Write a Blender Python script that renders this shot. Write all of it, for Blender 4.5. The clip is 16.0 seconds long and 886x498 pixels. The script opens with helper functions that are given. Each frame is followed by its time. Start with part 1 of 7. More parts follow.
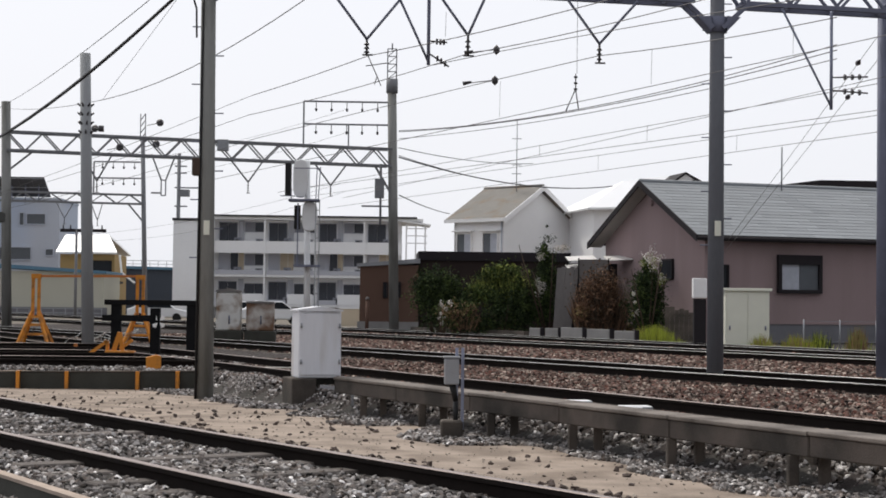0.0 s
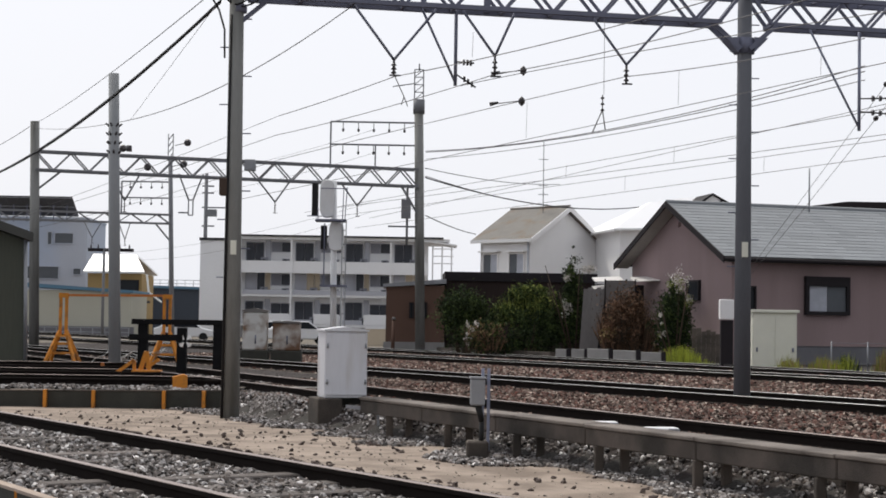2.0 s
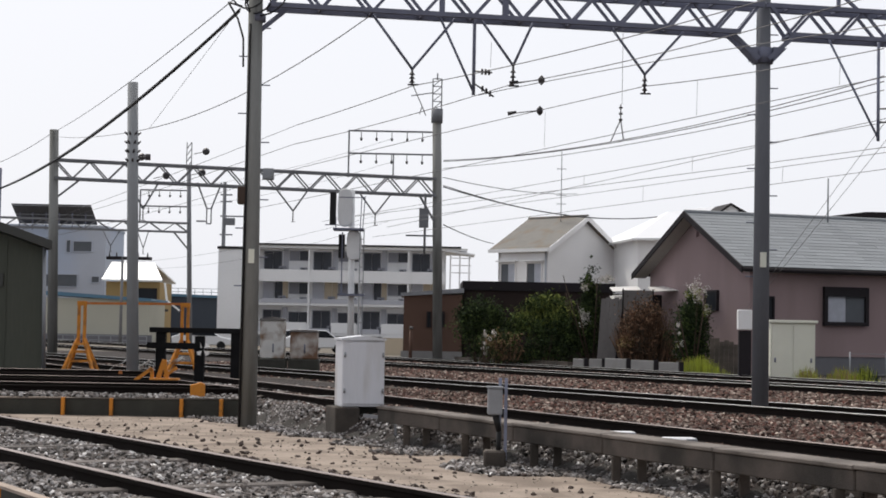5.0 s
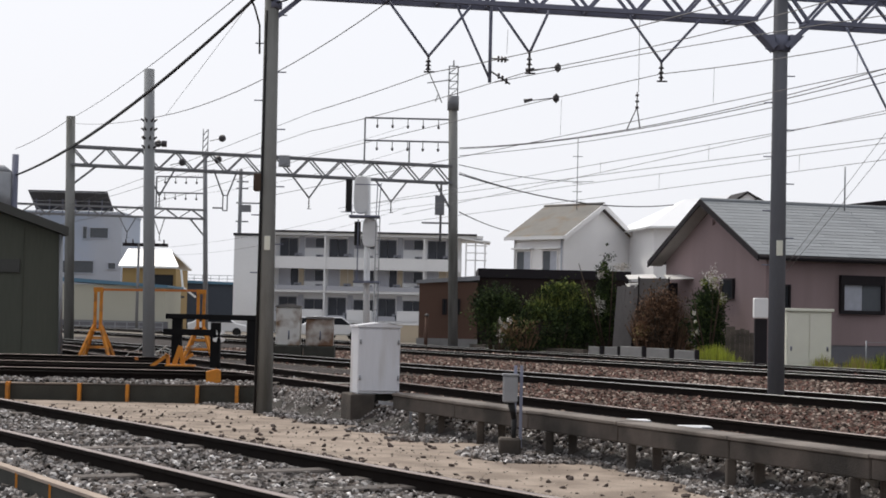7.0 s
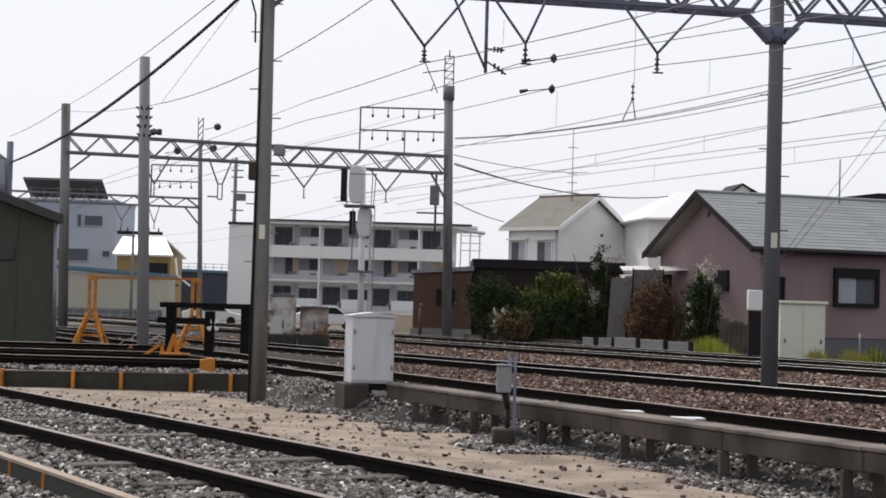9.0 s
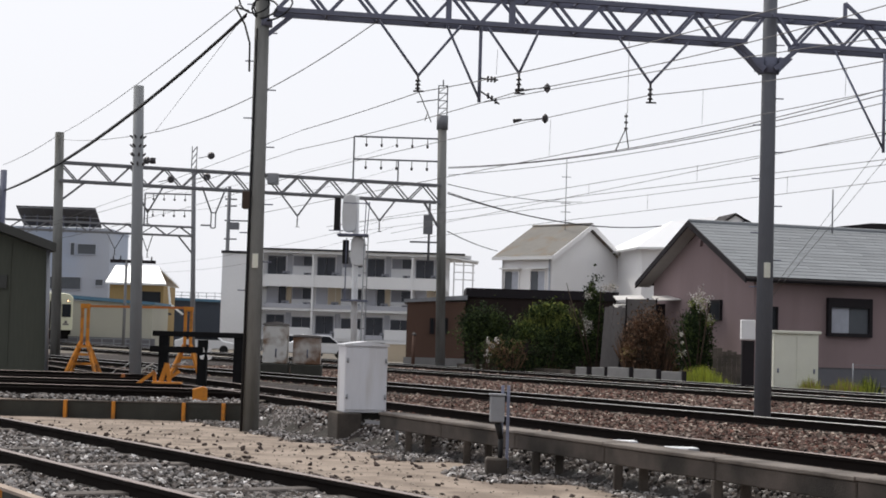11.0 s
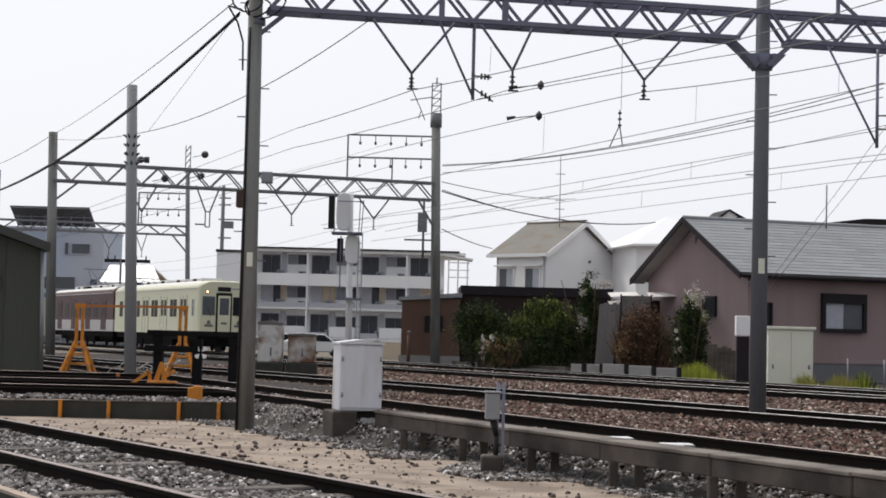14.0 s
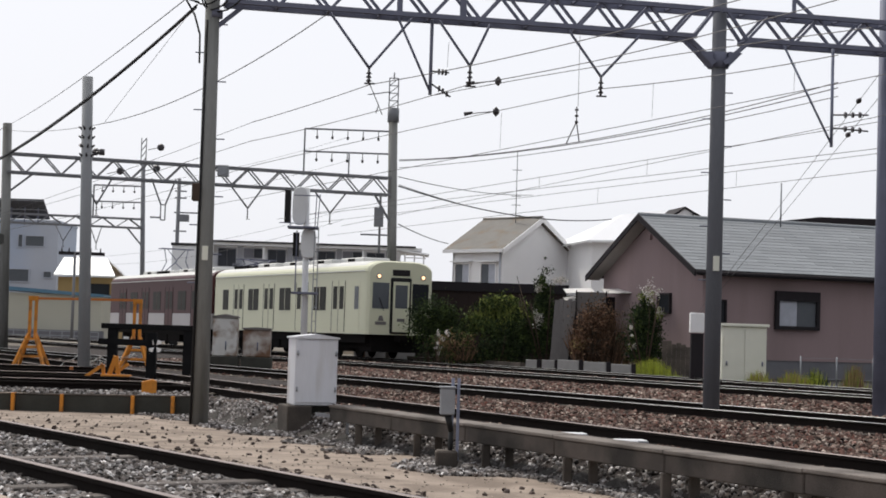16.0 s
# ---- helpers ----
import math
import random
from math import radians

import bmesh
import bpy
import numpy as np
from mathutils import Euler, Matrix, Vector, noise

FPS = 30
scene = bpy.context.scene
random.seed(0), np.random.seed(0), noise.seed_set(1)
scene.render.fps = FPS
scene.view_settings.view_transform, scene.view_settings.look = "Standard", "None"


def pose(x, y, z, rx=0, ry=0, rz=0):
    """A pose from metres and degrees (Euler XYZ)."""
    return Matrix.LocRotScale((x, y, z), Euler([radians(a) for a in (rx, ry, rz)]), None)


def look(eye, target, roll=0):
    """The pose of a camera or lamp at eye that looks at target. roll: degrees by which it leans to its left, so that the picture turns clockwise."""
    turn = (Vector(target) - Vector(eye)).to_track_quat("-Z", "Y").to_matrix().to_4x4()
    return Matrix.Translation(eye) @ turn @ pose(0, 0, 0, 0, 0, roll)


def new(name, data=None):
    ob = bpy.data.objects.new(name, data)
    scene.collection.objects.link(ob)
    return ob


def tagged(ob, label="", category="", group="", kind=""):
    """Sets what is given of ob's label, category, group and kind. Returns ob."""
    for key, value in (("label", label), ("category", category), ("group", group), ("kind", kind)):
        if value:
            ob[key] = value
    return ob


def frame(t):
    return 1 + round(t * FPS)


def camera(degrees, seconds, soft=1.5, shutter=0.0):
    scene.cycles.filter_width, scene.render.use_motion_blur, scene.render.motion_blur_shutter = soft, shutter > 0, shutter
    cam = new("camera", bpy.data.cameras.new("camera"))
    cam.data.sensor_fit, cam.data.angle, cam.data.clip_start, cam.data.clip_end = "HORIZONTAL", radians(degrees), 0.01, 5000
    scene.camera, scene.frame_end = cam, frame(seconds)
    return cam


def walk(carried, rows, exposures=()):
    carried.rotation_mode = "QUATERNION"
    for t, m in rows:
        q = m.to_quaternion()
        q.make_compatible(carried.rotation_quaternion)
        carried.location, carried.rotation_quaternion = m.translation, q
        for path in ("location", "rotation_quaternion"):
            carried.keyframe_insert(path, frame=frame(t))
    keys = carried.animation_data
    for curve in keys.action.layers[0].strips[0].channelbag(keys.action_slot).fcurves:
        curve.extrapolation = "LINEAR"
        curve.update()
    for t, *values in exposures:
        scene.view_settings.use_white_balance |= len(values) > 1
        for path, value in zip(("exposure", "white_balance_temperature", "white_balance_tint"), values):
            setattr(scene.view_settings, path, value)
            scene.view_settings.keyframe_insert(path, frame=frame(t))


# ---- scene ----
import itertools

LENS = 29.77
cam = camera(LENS, 16.0, soft=1.75)
EYE = (0.0, 0.0, 1.05)
# seconds, yaw, pitch, roll: a hand-held camera that only turns on its spot
ROWS = [
    (0.0, -2.154, 1.921, -0.695),
    (0.5, -2.183, 1.968, -0.976),
    (1.0, -1.858, 2.313, -1.070),
    (1.5, -1.601, 2.421, -0.958),
    (2.0, -1.256, 2.611, -0.906),
    (2.5, -1.218, 2.847, -1.058),
    (3.0, -1.017, 2.926, -1.132),
    (3.5, -0.985, 2.975, -1.199),
    (4.0, -0.915, 2.950, -1.031),
    (6.5, -0.239, 2.796, -1.350),
    (7.0, -0.123, 2.473, -1.281),
    (7.5, 0.003, 2.322, -1.395),
    (8.0, 0.003, 2.292, -1.395),
    (8.5, -0.259, 2.217, -1.464),
    (9.0, -0.320, 2.137, -1.642),
    (11.5, -0.616, 3.342, -1.684),
    (12.0, -0.648, 3.381, -1.549),
    (12.5, -0.740, 3.238, -1.530),
    (13.0, -0.726, 3.125, -1.435),
    (13.5, -0.729, 3.078, -1.479),
    (14.0, -0.728, 3.073, -1.416),
    (14.5, -0.723, 3.040, -1.474),
    (15.0, -0.857, 2.903, -1.539),
    (15.5, -1.263, 2.824, -1.563),
    (16.0, -2.256, 2.949, -1.776),
]
walk(cam, [(t, pose(*EYE, 90 + p, r, y)) for t, y, p, r in ROWS])

# ---- light: bright haze with a weak, high sun behind and left ----
SUN_DIR = Vector((-0.36, 0.62, 0.95)).normalized()
world = bpy.data.worlds.new("world")
scene.world = world
world.use_nodes = True
wn = world.node_tree.nodes
wl = world.node_tree.links
sky = wn.new("ShaderNodeTexSky")
sky.sky_type = "NISHITA"
sky.sun_disc = False
sky.sun_elevation = math.asin(SUN_DIR.z)
sky.sun_rotation = math.atan2(SUN_DIR.x, SUN_DIR.y)
sky.air_density, sky.dust_density = 1.0, 6.0
gain = wn.new("ShaderNodeVectorMath")
gain.operation = "SCALE"
gain.inputs["Scale"].default_value = 0.10
haze = wn.new("ShaderNodeMix")
haze.data_type = "RGBA"
haze.inputs["Factor"].default_value = 0.86
haze.inputs["B"].default_value = (0.985, 1.0, 1.06, 1)
wl.new(sky.outputs[0], gain.inputs[0])
wl.new(gain.outputs[0], haze.inputs["A"])
# the haze is brightest on the sun's side of the sky
co = wn.new("ShaderNodeTexCoord")
dot = wn.new("ShaderNodeVectorMath")
dot.operation = "DOT_PRODUCT"
dot.inputs[1].default_value = (SUN_DIR.x * 1.25, SUN_DIR.y * 1.25, 0.15)
span = wn.new("ShaderNodeMapRange")
span.interpolation_type = "SMOOTHSTEP"
span.inputs["From Min"].default_value, span.inputs["From Max"].default_value = -0.75, 0.45
span.inputs["To Min"].default_value, span.inputs["To Max"].default_value = 0.60, 1.0
fade = wn.new("ShaderNodeVectorMath")
fade.operation = "SCALE"
wl.new(co.outputs["Generated"], dot.inputs[0])
wl.new(dot.outputs["Value"], span.inputs["Value"])
wl.new(haze.outputs["Result"], fade.inputs[0])
wl.new(span.outputs[0], fade.inputs["Scale"])
wl.new(fade.outputs[0], wn["Background"].inputs["Color"])
wn["Background"].inputs["Strength"].default_value = 1.0

sun = new("sun", bpy.data.lights.new("sun", "SUN"))
sun.data.energy, sun.data.angle, sun.data.color = 2.6, radians(5.0), (1.0, 0.95, 0.86)
sun.matrix_world = look((0, 0, 60), Vector((0, 0, 60)) - SUN_DIR)
scene.view_settings.exposure = 0.0


# ---- materials ----
def mat(name, color, rough=0.8, metal=0.0, vary=0.12, grain=8.0, fine=90.0, bump=0.15, stain=None, stain_amount=0.0,
        stain_scale=1.5, random_tint=0.0, island=False, streak=False, spec=0.3, second=None):
    """Procedural surface: two scales of noise on the colour, fine bump, optional stains of a second colour."""
    m = bpy.data.materials.new(name)
    m.use_nodes = True
    n, l = m.node_tree.nodes, m.node_tree.links
    b = n["Principled BSDF"]
    b.inputs["Roughness"].default_value = rough
    b.inputs["Metallic"].default_value = metal
    b.inputs["Specular IOR Level"].default_value = spec
    co = n.new("ShaderNodeTexCoord")
    src = co.outputs["Object"]
    if streak:
        mp = n.new("ShaderNodeMapping")
        mp.inputs["Scale"].default_value = (1, 1, 0.12)
        l.new(src, mp.inputs[0])
        src = mp.outputs[0]

    def noise_of(scale, detail=4.0):
        t = n.new("ShaderNodeTexNoise")
        t.inputs["Scale"].default_value = scale
        t.inputs["Detail"].default_value = detail
        l.new(src, t.inputs["Vector"])
        return t.outputs["Fac"]

    def math_of(op, a, c):
        k = n.new("ShaderNodeMath")
        k.operation = op
        for i, v in enumerate((a, c)):
            if isinstance(v, (int, float)):
                k.inputs[i].default_value = v
            else:
                l.new(v, k.inputs[i])
        return k.outputs[0]

    big, small = noise_of(grain), noise_of(fine, 2.0)
    val = math_of("ADD", math_of("MULTIPLY", math_of("SUBTRACT", big, 0.5), 2.6 * vary),
                  math_of("MULTIPLY", math_of("SUBTRACT", small, 0.5), 1.6 * vary))
    val = math_of("ADD", val, 1.0)
    if random_tint:
        if island:
            g = n.new("ShaderNodeNewGeometry")
            rnd = g.outputs["Random Per Island"]
        else:
            g = n.new("ShaderNodeObjectInfo")
            rnd = g.outputs["Random"]
        val = math_of("ADD", val, math_of("MULTIPLY", math_of("SUBTRACT", rnd, 0.5), 2 * random_tint))
    base = n.new("ShaderNodeRGB")
    base.outputs[0].default_value = (*color, 1)
    col = base.outputs[0]
    if second:
        # pieces drift towards second colours, piece by piece
        for shift, other in zip((7.31, 13.77), second):
            k = math_of("FRACT", math_of("MULTIPLY", rnd, shift), 0)
            mx = n.new("ShaderNodeMix")
            mx.data_type = "RGBA"
            l.new(math_of("POWER", k, 2.5), mx.inputs["Factor"])
            l.new(col, mx.inputs["A"])
            mx.inputs["B"].default_value = (*other, 1)
            col = mx.outputs["Result"]
    if stain:
        mx = n.new("ShaderNodeMix")
        mx.data_type = "RGBA"
        r = n.new("ShaderNodeMapRange")
        r.inputs["From Min"].default_value, r.inputs["From Max"].default_value = 0.62 - 0.3 * stain_amount, 0.80 - 0.25 * stain_amount
        l.new(noise_of(stain_scale, 6.0), r.inputs["Value"])
        l.new(r.outputs[0], mx.inputs["Factor"])
        l.new(col, mx.inputs["A"])
        mx.inputs["B"].default_value = (*stain, 1)
        col = mx.outputs["Result"]
    sc = n.new("ShaderNodeVectorMath")
    sc.operation = "SCALE"
    l.new(col, sc.inputs[0])
    l.new(val, sc.inputs["Scale"])
    l.new(sc.outputs[0], b.inputs["Base Color"])
    if bump:
        bp = n.new("ShaderNodeBump")
        bp.inputs["Strength"].default_value = bump
        bp.inputs["Distance"].default_value = 0.02
        l.new(small, bp.inputs["Height"])
        l.new(bp.outputs[0], b.inputs["Normal"])
    return m


def glow(name, color, strength):
    m = bpy.data.materials.new(name)
    m.use_nodes = True
    b = m.node_tree.nodes["Principled BSDF"]
    b.inputs["Base Color"].default_value = (*color, 1)
    b.inputs["Emission Color"].default_value = (*color, 1)
    b.inputs["Emission Strength"].default_value = strength
    return m


def glass(name, color, rough=0.08):
    m = mat(name, color, rough, 0.0, vary=0.1, grain=0.7, fine=3.0, bump=0)
    m.node_tree.nodes["Principled BSDF"].inputs["Specular IOR Level"].default_value = 0.12
    return m


M_CONC = mat("pole_concrete", (0.235, 0.237, 0.228), 0.9, vary=0.16, grain=1.6, fine=60, stain=(0.12, 0.12, 0.11), stain_amount=0.6, stain_scale=2.4, streak=True)
M_CONC_BLUE = mat("blue_grey_pole_concrete", (0.155, 0.162, 0.182), 0.9, vary=0.14, grain=1.6, fine=60, stain=(0.09, 0.092, 0.10), stain_amount=0.5, stain_scale=0.9, streak=True)
M_CONC_PALE = mat("pale_pole_concrete", (0.28, 0.29, 0.30), 0.9, vary=0.14, grain=1.6, fine=60, streak=True)
M_CONC_OLD = mat("old_concrete", (0.115, 0.096, 0.082), 0.95, vary=0.28, grain=2.2, fine=70, bump=0.4, stain=(0.055, 0.048, 0.042), stain_amount=0.7, stain_scale=1.3)
# the backlit trough side's shade is put into this stained colour
M_CONC_TROUGH_SHADED = mat("shaded_trough_concrete", (0.105, 0.088, 0.077), 0.95, vary=0.3, grain=2.2, fine=70, bump=0.4, stain=(0.042, 0.038, 0.034), stain_amount=0.75, stain_scale=1.3)
# daylight on the trough's top is put into this paler slab colour
M_COVER_LIT = mat("sunlit_cover_slab", (0.185, 0.162, 0.145), 0.95, vary=0.3, grain=2.2, fine=70, bump=0.4, stain=(0.09, 0.078, 0.07), stain_amount=0.6, stain_scale=1.3)
# pale pinkish colour paints sunlight along the edging board's top
M_COPING_LIT = mat("sunlit_pale_coping", (0.36, 0.29, 0.24), 0.9, vary=0.25, grain=4, fine=50, bump=0.2)
M_CONC_DARK = mat("dark_concrete", (0.050, 0.050, 0.043), 0.9, vary=0.3, grain=3, fine=60, bump=0.35)
M_STEEL = mat("grey_blue_steel", (0.165, 0.175, 0.235), 0.7, 0.1, vary=0.2, grain=3, fine=60, bump=0.05)
# distance haze is put into this lighter steel for far gantries and poles
M_STEEL_FAR = mat("haze_grey_steel", (0.20, 0.205, 0.22), 0.7, 0.1, vary=0.15, grain=3, fine=60, bump=0.05)
M_STEEL_PALE = mat("galvanised_steel", (0.30, 0.31, 0.33), 0.5, 0.5, vary=0.15, grain=4, fine=70, bump=0.05)
M_BLUE_STEEL = mat("bluish_painted_steel", (0.25, 0.27, 0.36), 0.5, 0.2, vary=0.12, grain=4, fine=60, bump=0.05)
M_WIRE = mat("wire_metal", (0.16, 0.155, 0.16), 0.7, 0.2, vary=0.05, bump=0)
M_CABLE = mat("cable_rubber", (0.022, 0.022, 0.024), 0.6, vary=0.05, bump=0)
M_INSUL = mat("insulator_ceramic", (0.06, 0.055, 0.06), 0.35, vary=0.1, bump=0)
# rust taken near black, so the backlit rail sides' shade is in the colour
M_RUST_SHADED = mat("shaded_rail_rust", (0.014, 0.011, 0.010), 0.95, 0.0, vary=0.25, grain=5, fine=80, bump=0.2, spec=0.08)
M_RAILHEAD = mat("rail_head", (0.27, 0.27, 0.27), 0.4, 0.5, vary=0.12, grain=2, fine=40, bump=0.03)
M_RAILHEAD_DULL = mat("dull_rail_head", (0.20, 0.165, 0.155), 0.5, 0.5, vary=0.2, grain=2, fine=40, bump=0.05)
M_SLEEPER = mat("weathered_sleeper", (0.115, 0.100, 0.092), 0.9, vary=0.3, grain=3, fine=50, bump=0.4, random_tint=0.3)
M_SLEEPER_C = mat("concrete_sleeper", (0.13, 0.115, 0.10), 0.9, vary=0.2, grain=3, fine=50, bump=0.3, random_tint=0.2)
M_SAND = mat("packed_sand", (0.310, 0.252, 0.207), 0.95, vary=0.2, grain=2.3, fine=32, bump=0.45, stain=(0.19, 0.15, 0.12), stain_amount=0.75, stain_scale=1.6)
# ballast beds are near black: shade in the gaps between stones, as colour
M_BALLAST_G = mat("gap_shade_grey_bed", (0.042, 0.038, 0.034), 0.95, vary=0.5, grain=11, fine=40, bump=0.9)
M_BALLAST_B = mat("gap_shade_brown_bed", (0.026, 0.019, 0.017), 0.95, vary=0.55, grain=9, fine=35, bump=0.9)
M_DIRT = mat("yard_dirt", (0.15, 0.13, 0.105), 0.95, vary=0.35, grain=0.8, fine=14, bump=0.4)
M_STONE_G = mat("grey_stone", (0.150, 0.136, 0.128), 0.9, vary=0.15, grain=9, fine=60, bump=0.2, random_tint=0.95, island=True, spec=0.1, second=((0.52, 0.50, 0.49), (0.085, 0.068, 0.058)))
M_STONE_B = mat("brown_stone", (0.082, 0.056, 0.047), 0.9, vary=0.2, grain=9, fine=60, bump=0.2, random_tint=0.95, island=True, spec=0.1, second=((0.38, 0.315, 0.265), (0.12, 0.052, 0.040)))
M_STONE_P = mat("pale_pebble", (0.30, 0.26, 0.22), 0.9, vary=0.15, grain=9, fine=60, bump=0.2, random_tint=0.5, island=True, spec=0.1)
M_CLOD = mat("dark_clod", (0.065, 0.048, 0.042), 0.95, vary=0.25, grain=9, fine=60, bump=0.3, random_tint=0.4, island=True)
M_WHITE = mat("white_cabinet_paint", (0.66, 0.67, 0.71), 0.55, vary=0.06, grain=2.0, fine=40, bump=0.05, stain=(0.45, 0.43, 0.41), stain_amount=0.25, stain_scale=3, streak=True)
M_CREAM_CAB = mat("cream_cabinet_paint", (0.74, 0.74, 0.64), 0.55, vary=0.06, grain=2, fine=40, bump=0.05)
M_CHIPPED = mat("chipped_white_paint", (0.62, 0.62, 0.60), 0.8, vary=0.1, grain=3, fine=40, bump=0.15, stain=(0.20, 0.13, 0.085), stain_amount=0.55, stain_scale=2.4)
M_CHIPPED_RUSTY = mat("rusted_white_paint", (0.52, 0.50, 0.47), 0.85, vary=0.16, grain=3, fine=40, bump=0.2, stain=(0.17, 0.10, 0.065), stain_amount=0.95, stain_scale=2.0)
M_SILVER = mat("silver_paint", (0.74, 0.75, 0.76), 0.5, 0.1, vary=0.08, grain=3, fine=40, bump=0.05)
M_BLACK = mat("black_paint", (0.012, 0.012, 0.013), 0.6, vary=0.1, bump=0.05)
M_TAR = mat("tarred_timber", (0.013, 0.013, 0.014), 0.9, vary=0.3, grain=4, fine=50, bump=0.3, spec=0.1)
M_ORANGE = mat("orange_paint", (0.62, 0.235, 0.03), 0.6, vary=0.15, grain=6, fine=60, bump=0.1, stain=(0.30, 0.13, 0.04), stain_amount=0.35, stain_scale=5)
M_ORANGE_RED = mat("faded_orange_paint", (0.50, 0.17, 0.045), 0.7, vary=0.15, grain=6, fine=60, bump=0.1)
M_SHED = mat("dark_green_grey_board", (0.088, 0.092, 0.074), 0.85, vary=0.16, grain=0.6, fine=16, bump=0.15, streak=True)
M_SHED_ROOF = mat("dark_metal_roof", (0.075, 0.075, 0.07), 0.5, 0.3, vary=0.1, grain=2, fine=30, bump=0.1)
M_PINK = mat("mauve_render", (0.30, 0.225, 0.228), 0.95, vary=0.055, grain=0.8, fine=30, bump=0.25, stain=(0.25, 0.19, 0.19), stain_amount=0.4, stain_scale=0.5, streak=True)
M_FASCIA = mat("dark_fascia", (0.024, 0.021, 0.024), 0.75, vary=0.1, bump=0.05, spec=0.15)
M_SLATE = mat("pale_grey_slate", (0.235, 0.25, 0.265), 0.75, vary=0.1, grain=1.2, fine=20, bump=0.15, random_tint=0.10)
M_FOUND = mat("foundation_render", (0.16, 0.16, 0.175), 0.95, vary=0.15, grain=1.5, fine=30)
M_WHITE_WALL = mat("white_render", (0.86, 0.855, 0.86), 0.95, vary=0.05, grain=0.5, fine=15, bump=0.15)
# near-white base; on the far house it paints the roof's sun sheen
M_WHITE_ROOF = mat("white_sheen_metal", (0.90, 0.90, 0.90), 0.3, 0.5, vary=0.03, grain=0.5, fine=10, bump=0.05)
M_TAN_ROOF = mat("lichened_roof", (0.205, 0.195, 0.18), 0.9, vary=0.12, grain=1.5, fine=20, bump=0.2, stain=(0.20, 0.145, 0.095), stain_amount=0.35, stain_scale=0.7)
M_APT = mat("pale_apartment_render", (0.84, 0.845, 0.86), 0.95, vary=0.05, grain=0.3, fine=8, bump=0.1)
M_APT_TAN = mat("tan_apartment_panel", (0.55, 0.47, 0.36), 0.95, vary=0.06, grain=0.5, fine=8, bump=0.1)
M_APT_GREY = mat("grey_apartment_panel", (0.46, 0.47, 0.52), 0.95, vary=0.06, grain=0.5, fine=8, bump=0.1)
M_APT_DARK = mat("dark_roof_edge", (0.035, 0.035, 0.04), 0.7, vary=0.1)
M_GLASS = glass("dark_window_glass", (0.022, 0.025, 0.030), 0.15)
# both apartment window tones are lightened to paint in distance haze
M_APT_WINDOW = glass("haze_lightened_dark", (0.075, 0.08, 0.095), 0.25)
M_APT_HAZED_GREY = mat("haze_lightened_grey", (0.26, 0.265, 0.30), 0.7, vary=0.08, grain=1.5, fine=12, bump=0.05)
M_GLASS_MID = glass("grey_window_glass", (0.11, 0.12, 0.135), 0.15)
M_CURTAIN = mat("pale_curtain", (0.42, 0.44, 0.50), 0.8, vary=0.15, grain=4, fine=30, bump=0)
M_BROWN = mat("brown_siding", (0.125, 0.074, 0.055), 0.85, vary=0.1, grain=0.8, fine=20, bump=0.15, streak=True)
M_BROWN_DK = mat("dark_brown_siding", (0.026, 0.017, 0.015), 0.85, vary=0.15, grain=0.8, fine=20, bump=0.15)
M_BLUEBLD = mat("blue_grey_render", (0.46, 0.49, 0.56), 0.9, vary=0.07, grain=0.3, fine=8, bump=0.1, stain=(0.40, 0.46, 0.58), stain_amount=0.4, stain_scale=0.15)
M_CREAM_WALL = mat("cream_wall", (0.46, 0.45, 0.38), 0.9, vary=0.05, grain=0.4, fine=10, bump=0.1)
M_TEAL = mat("blue_roof_edge", (0.10, 0.20, 0.29), 0.6, vary=0.1)
M_YELLOW_WALL = mat("ochre_wall", (0.34, 0.24, 0.11), 0.9, vary=0.08, grain=0.6, fine=12, bump=0.1)
M_NAVY = mat("navy_sheet_wall", (0.055, 0.066, 0.086), 0.7, vary=0.1, grain=0.3, fine=8, bump=0.1, streak=True)
M_PANEL = mat("solar_panel", (0.10, 0.10, 0.11), 0.8, vary=0.1, grain=2)
M_TRAIN_WINDOW = mat("dark_train_window", (0.022, 0.022, 0.018), 0.4, vary=0.6, grain=1.6, fine=6, bump=0, spec=0.08)
M_CREAM = mat("cream_train_paint", (0.66, 0.665, 0.50), 0.45, vary=0.025, grain=0.8, fine=12, bump=0.02)
M_MAROON = mat("maroon_train_paint", (0.062, 0.018, 0.022), 0.5, vary=0.06, grain=0.8, fine=12, bump=0.02)
M_TRAIN_WHITE = mat("grey_white_train_paint", (0.44, 0.42, 0.43), 0.4, vary=0.05, grain=0.8, fine=12, bump=0.02)
M_TRAIN_ROOF = mat("train_roof", (0.62, 0.62, 0.60), 0.6, vary=0.07, grain=1.2, fine=15, bump=0.05)
M_UNDER = mat("underframe_black", (0.010, 0.009, 0.009), 0.95, vary=0.2, bump=0.1, spec=0.05)
M_CAR = mat("white_car_paint", (0.72, 0.73, 0.75), 0.25, vary=0.02, bump=0)
M_TYRE = mat("tyre_rubber", (0.015, 0.015, 0.016), 0.9, vary=0.1)
M_BARK = mat("bark", (0.07, 0.05, 0.035), 0.95, vary=0.3)
M_LEAF = mat("dark_leaf", (0.070, 0.100, 0.028), 0.9, vary=0.2, grain=3, bump=0, random_tint=0.55, island=True)
# leaf yellow-green, brightened to hold the sunlight on bush tops
M_LEAF_Y = mat("yellow_green_leaf", (0.22, 0.25, 0.060), 0.9, vary=0.2, grain=3, bump=0, random_tint=0.5, island=True)
# dark green of evergreens; in bushes it also paints the inner shade
M_LEAF_D = mat("dark_shaded_leaf", (0.026, 0.042, 0.016), 0.95, vary=0.2, grain=3, bump=0, random_tint=0.5, island=True)
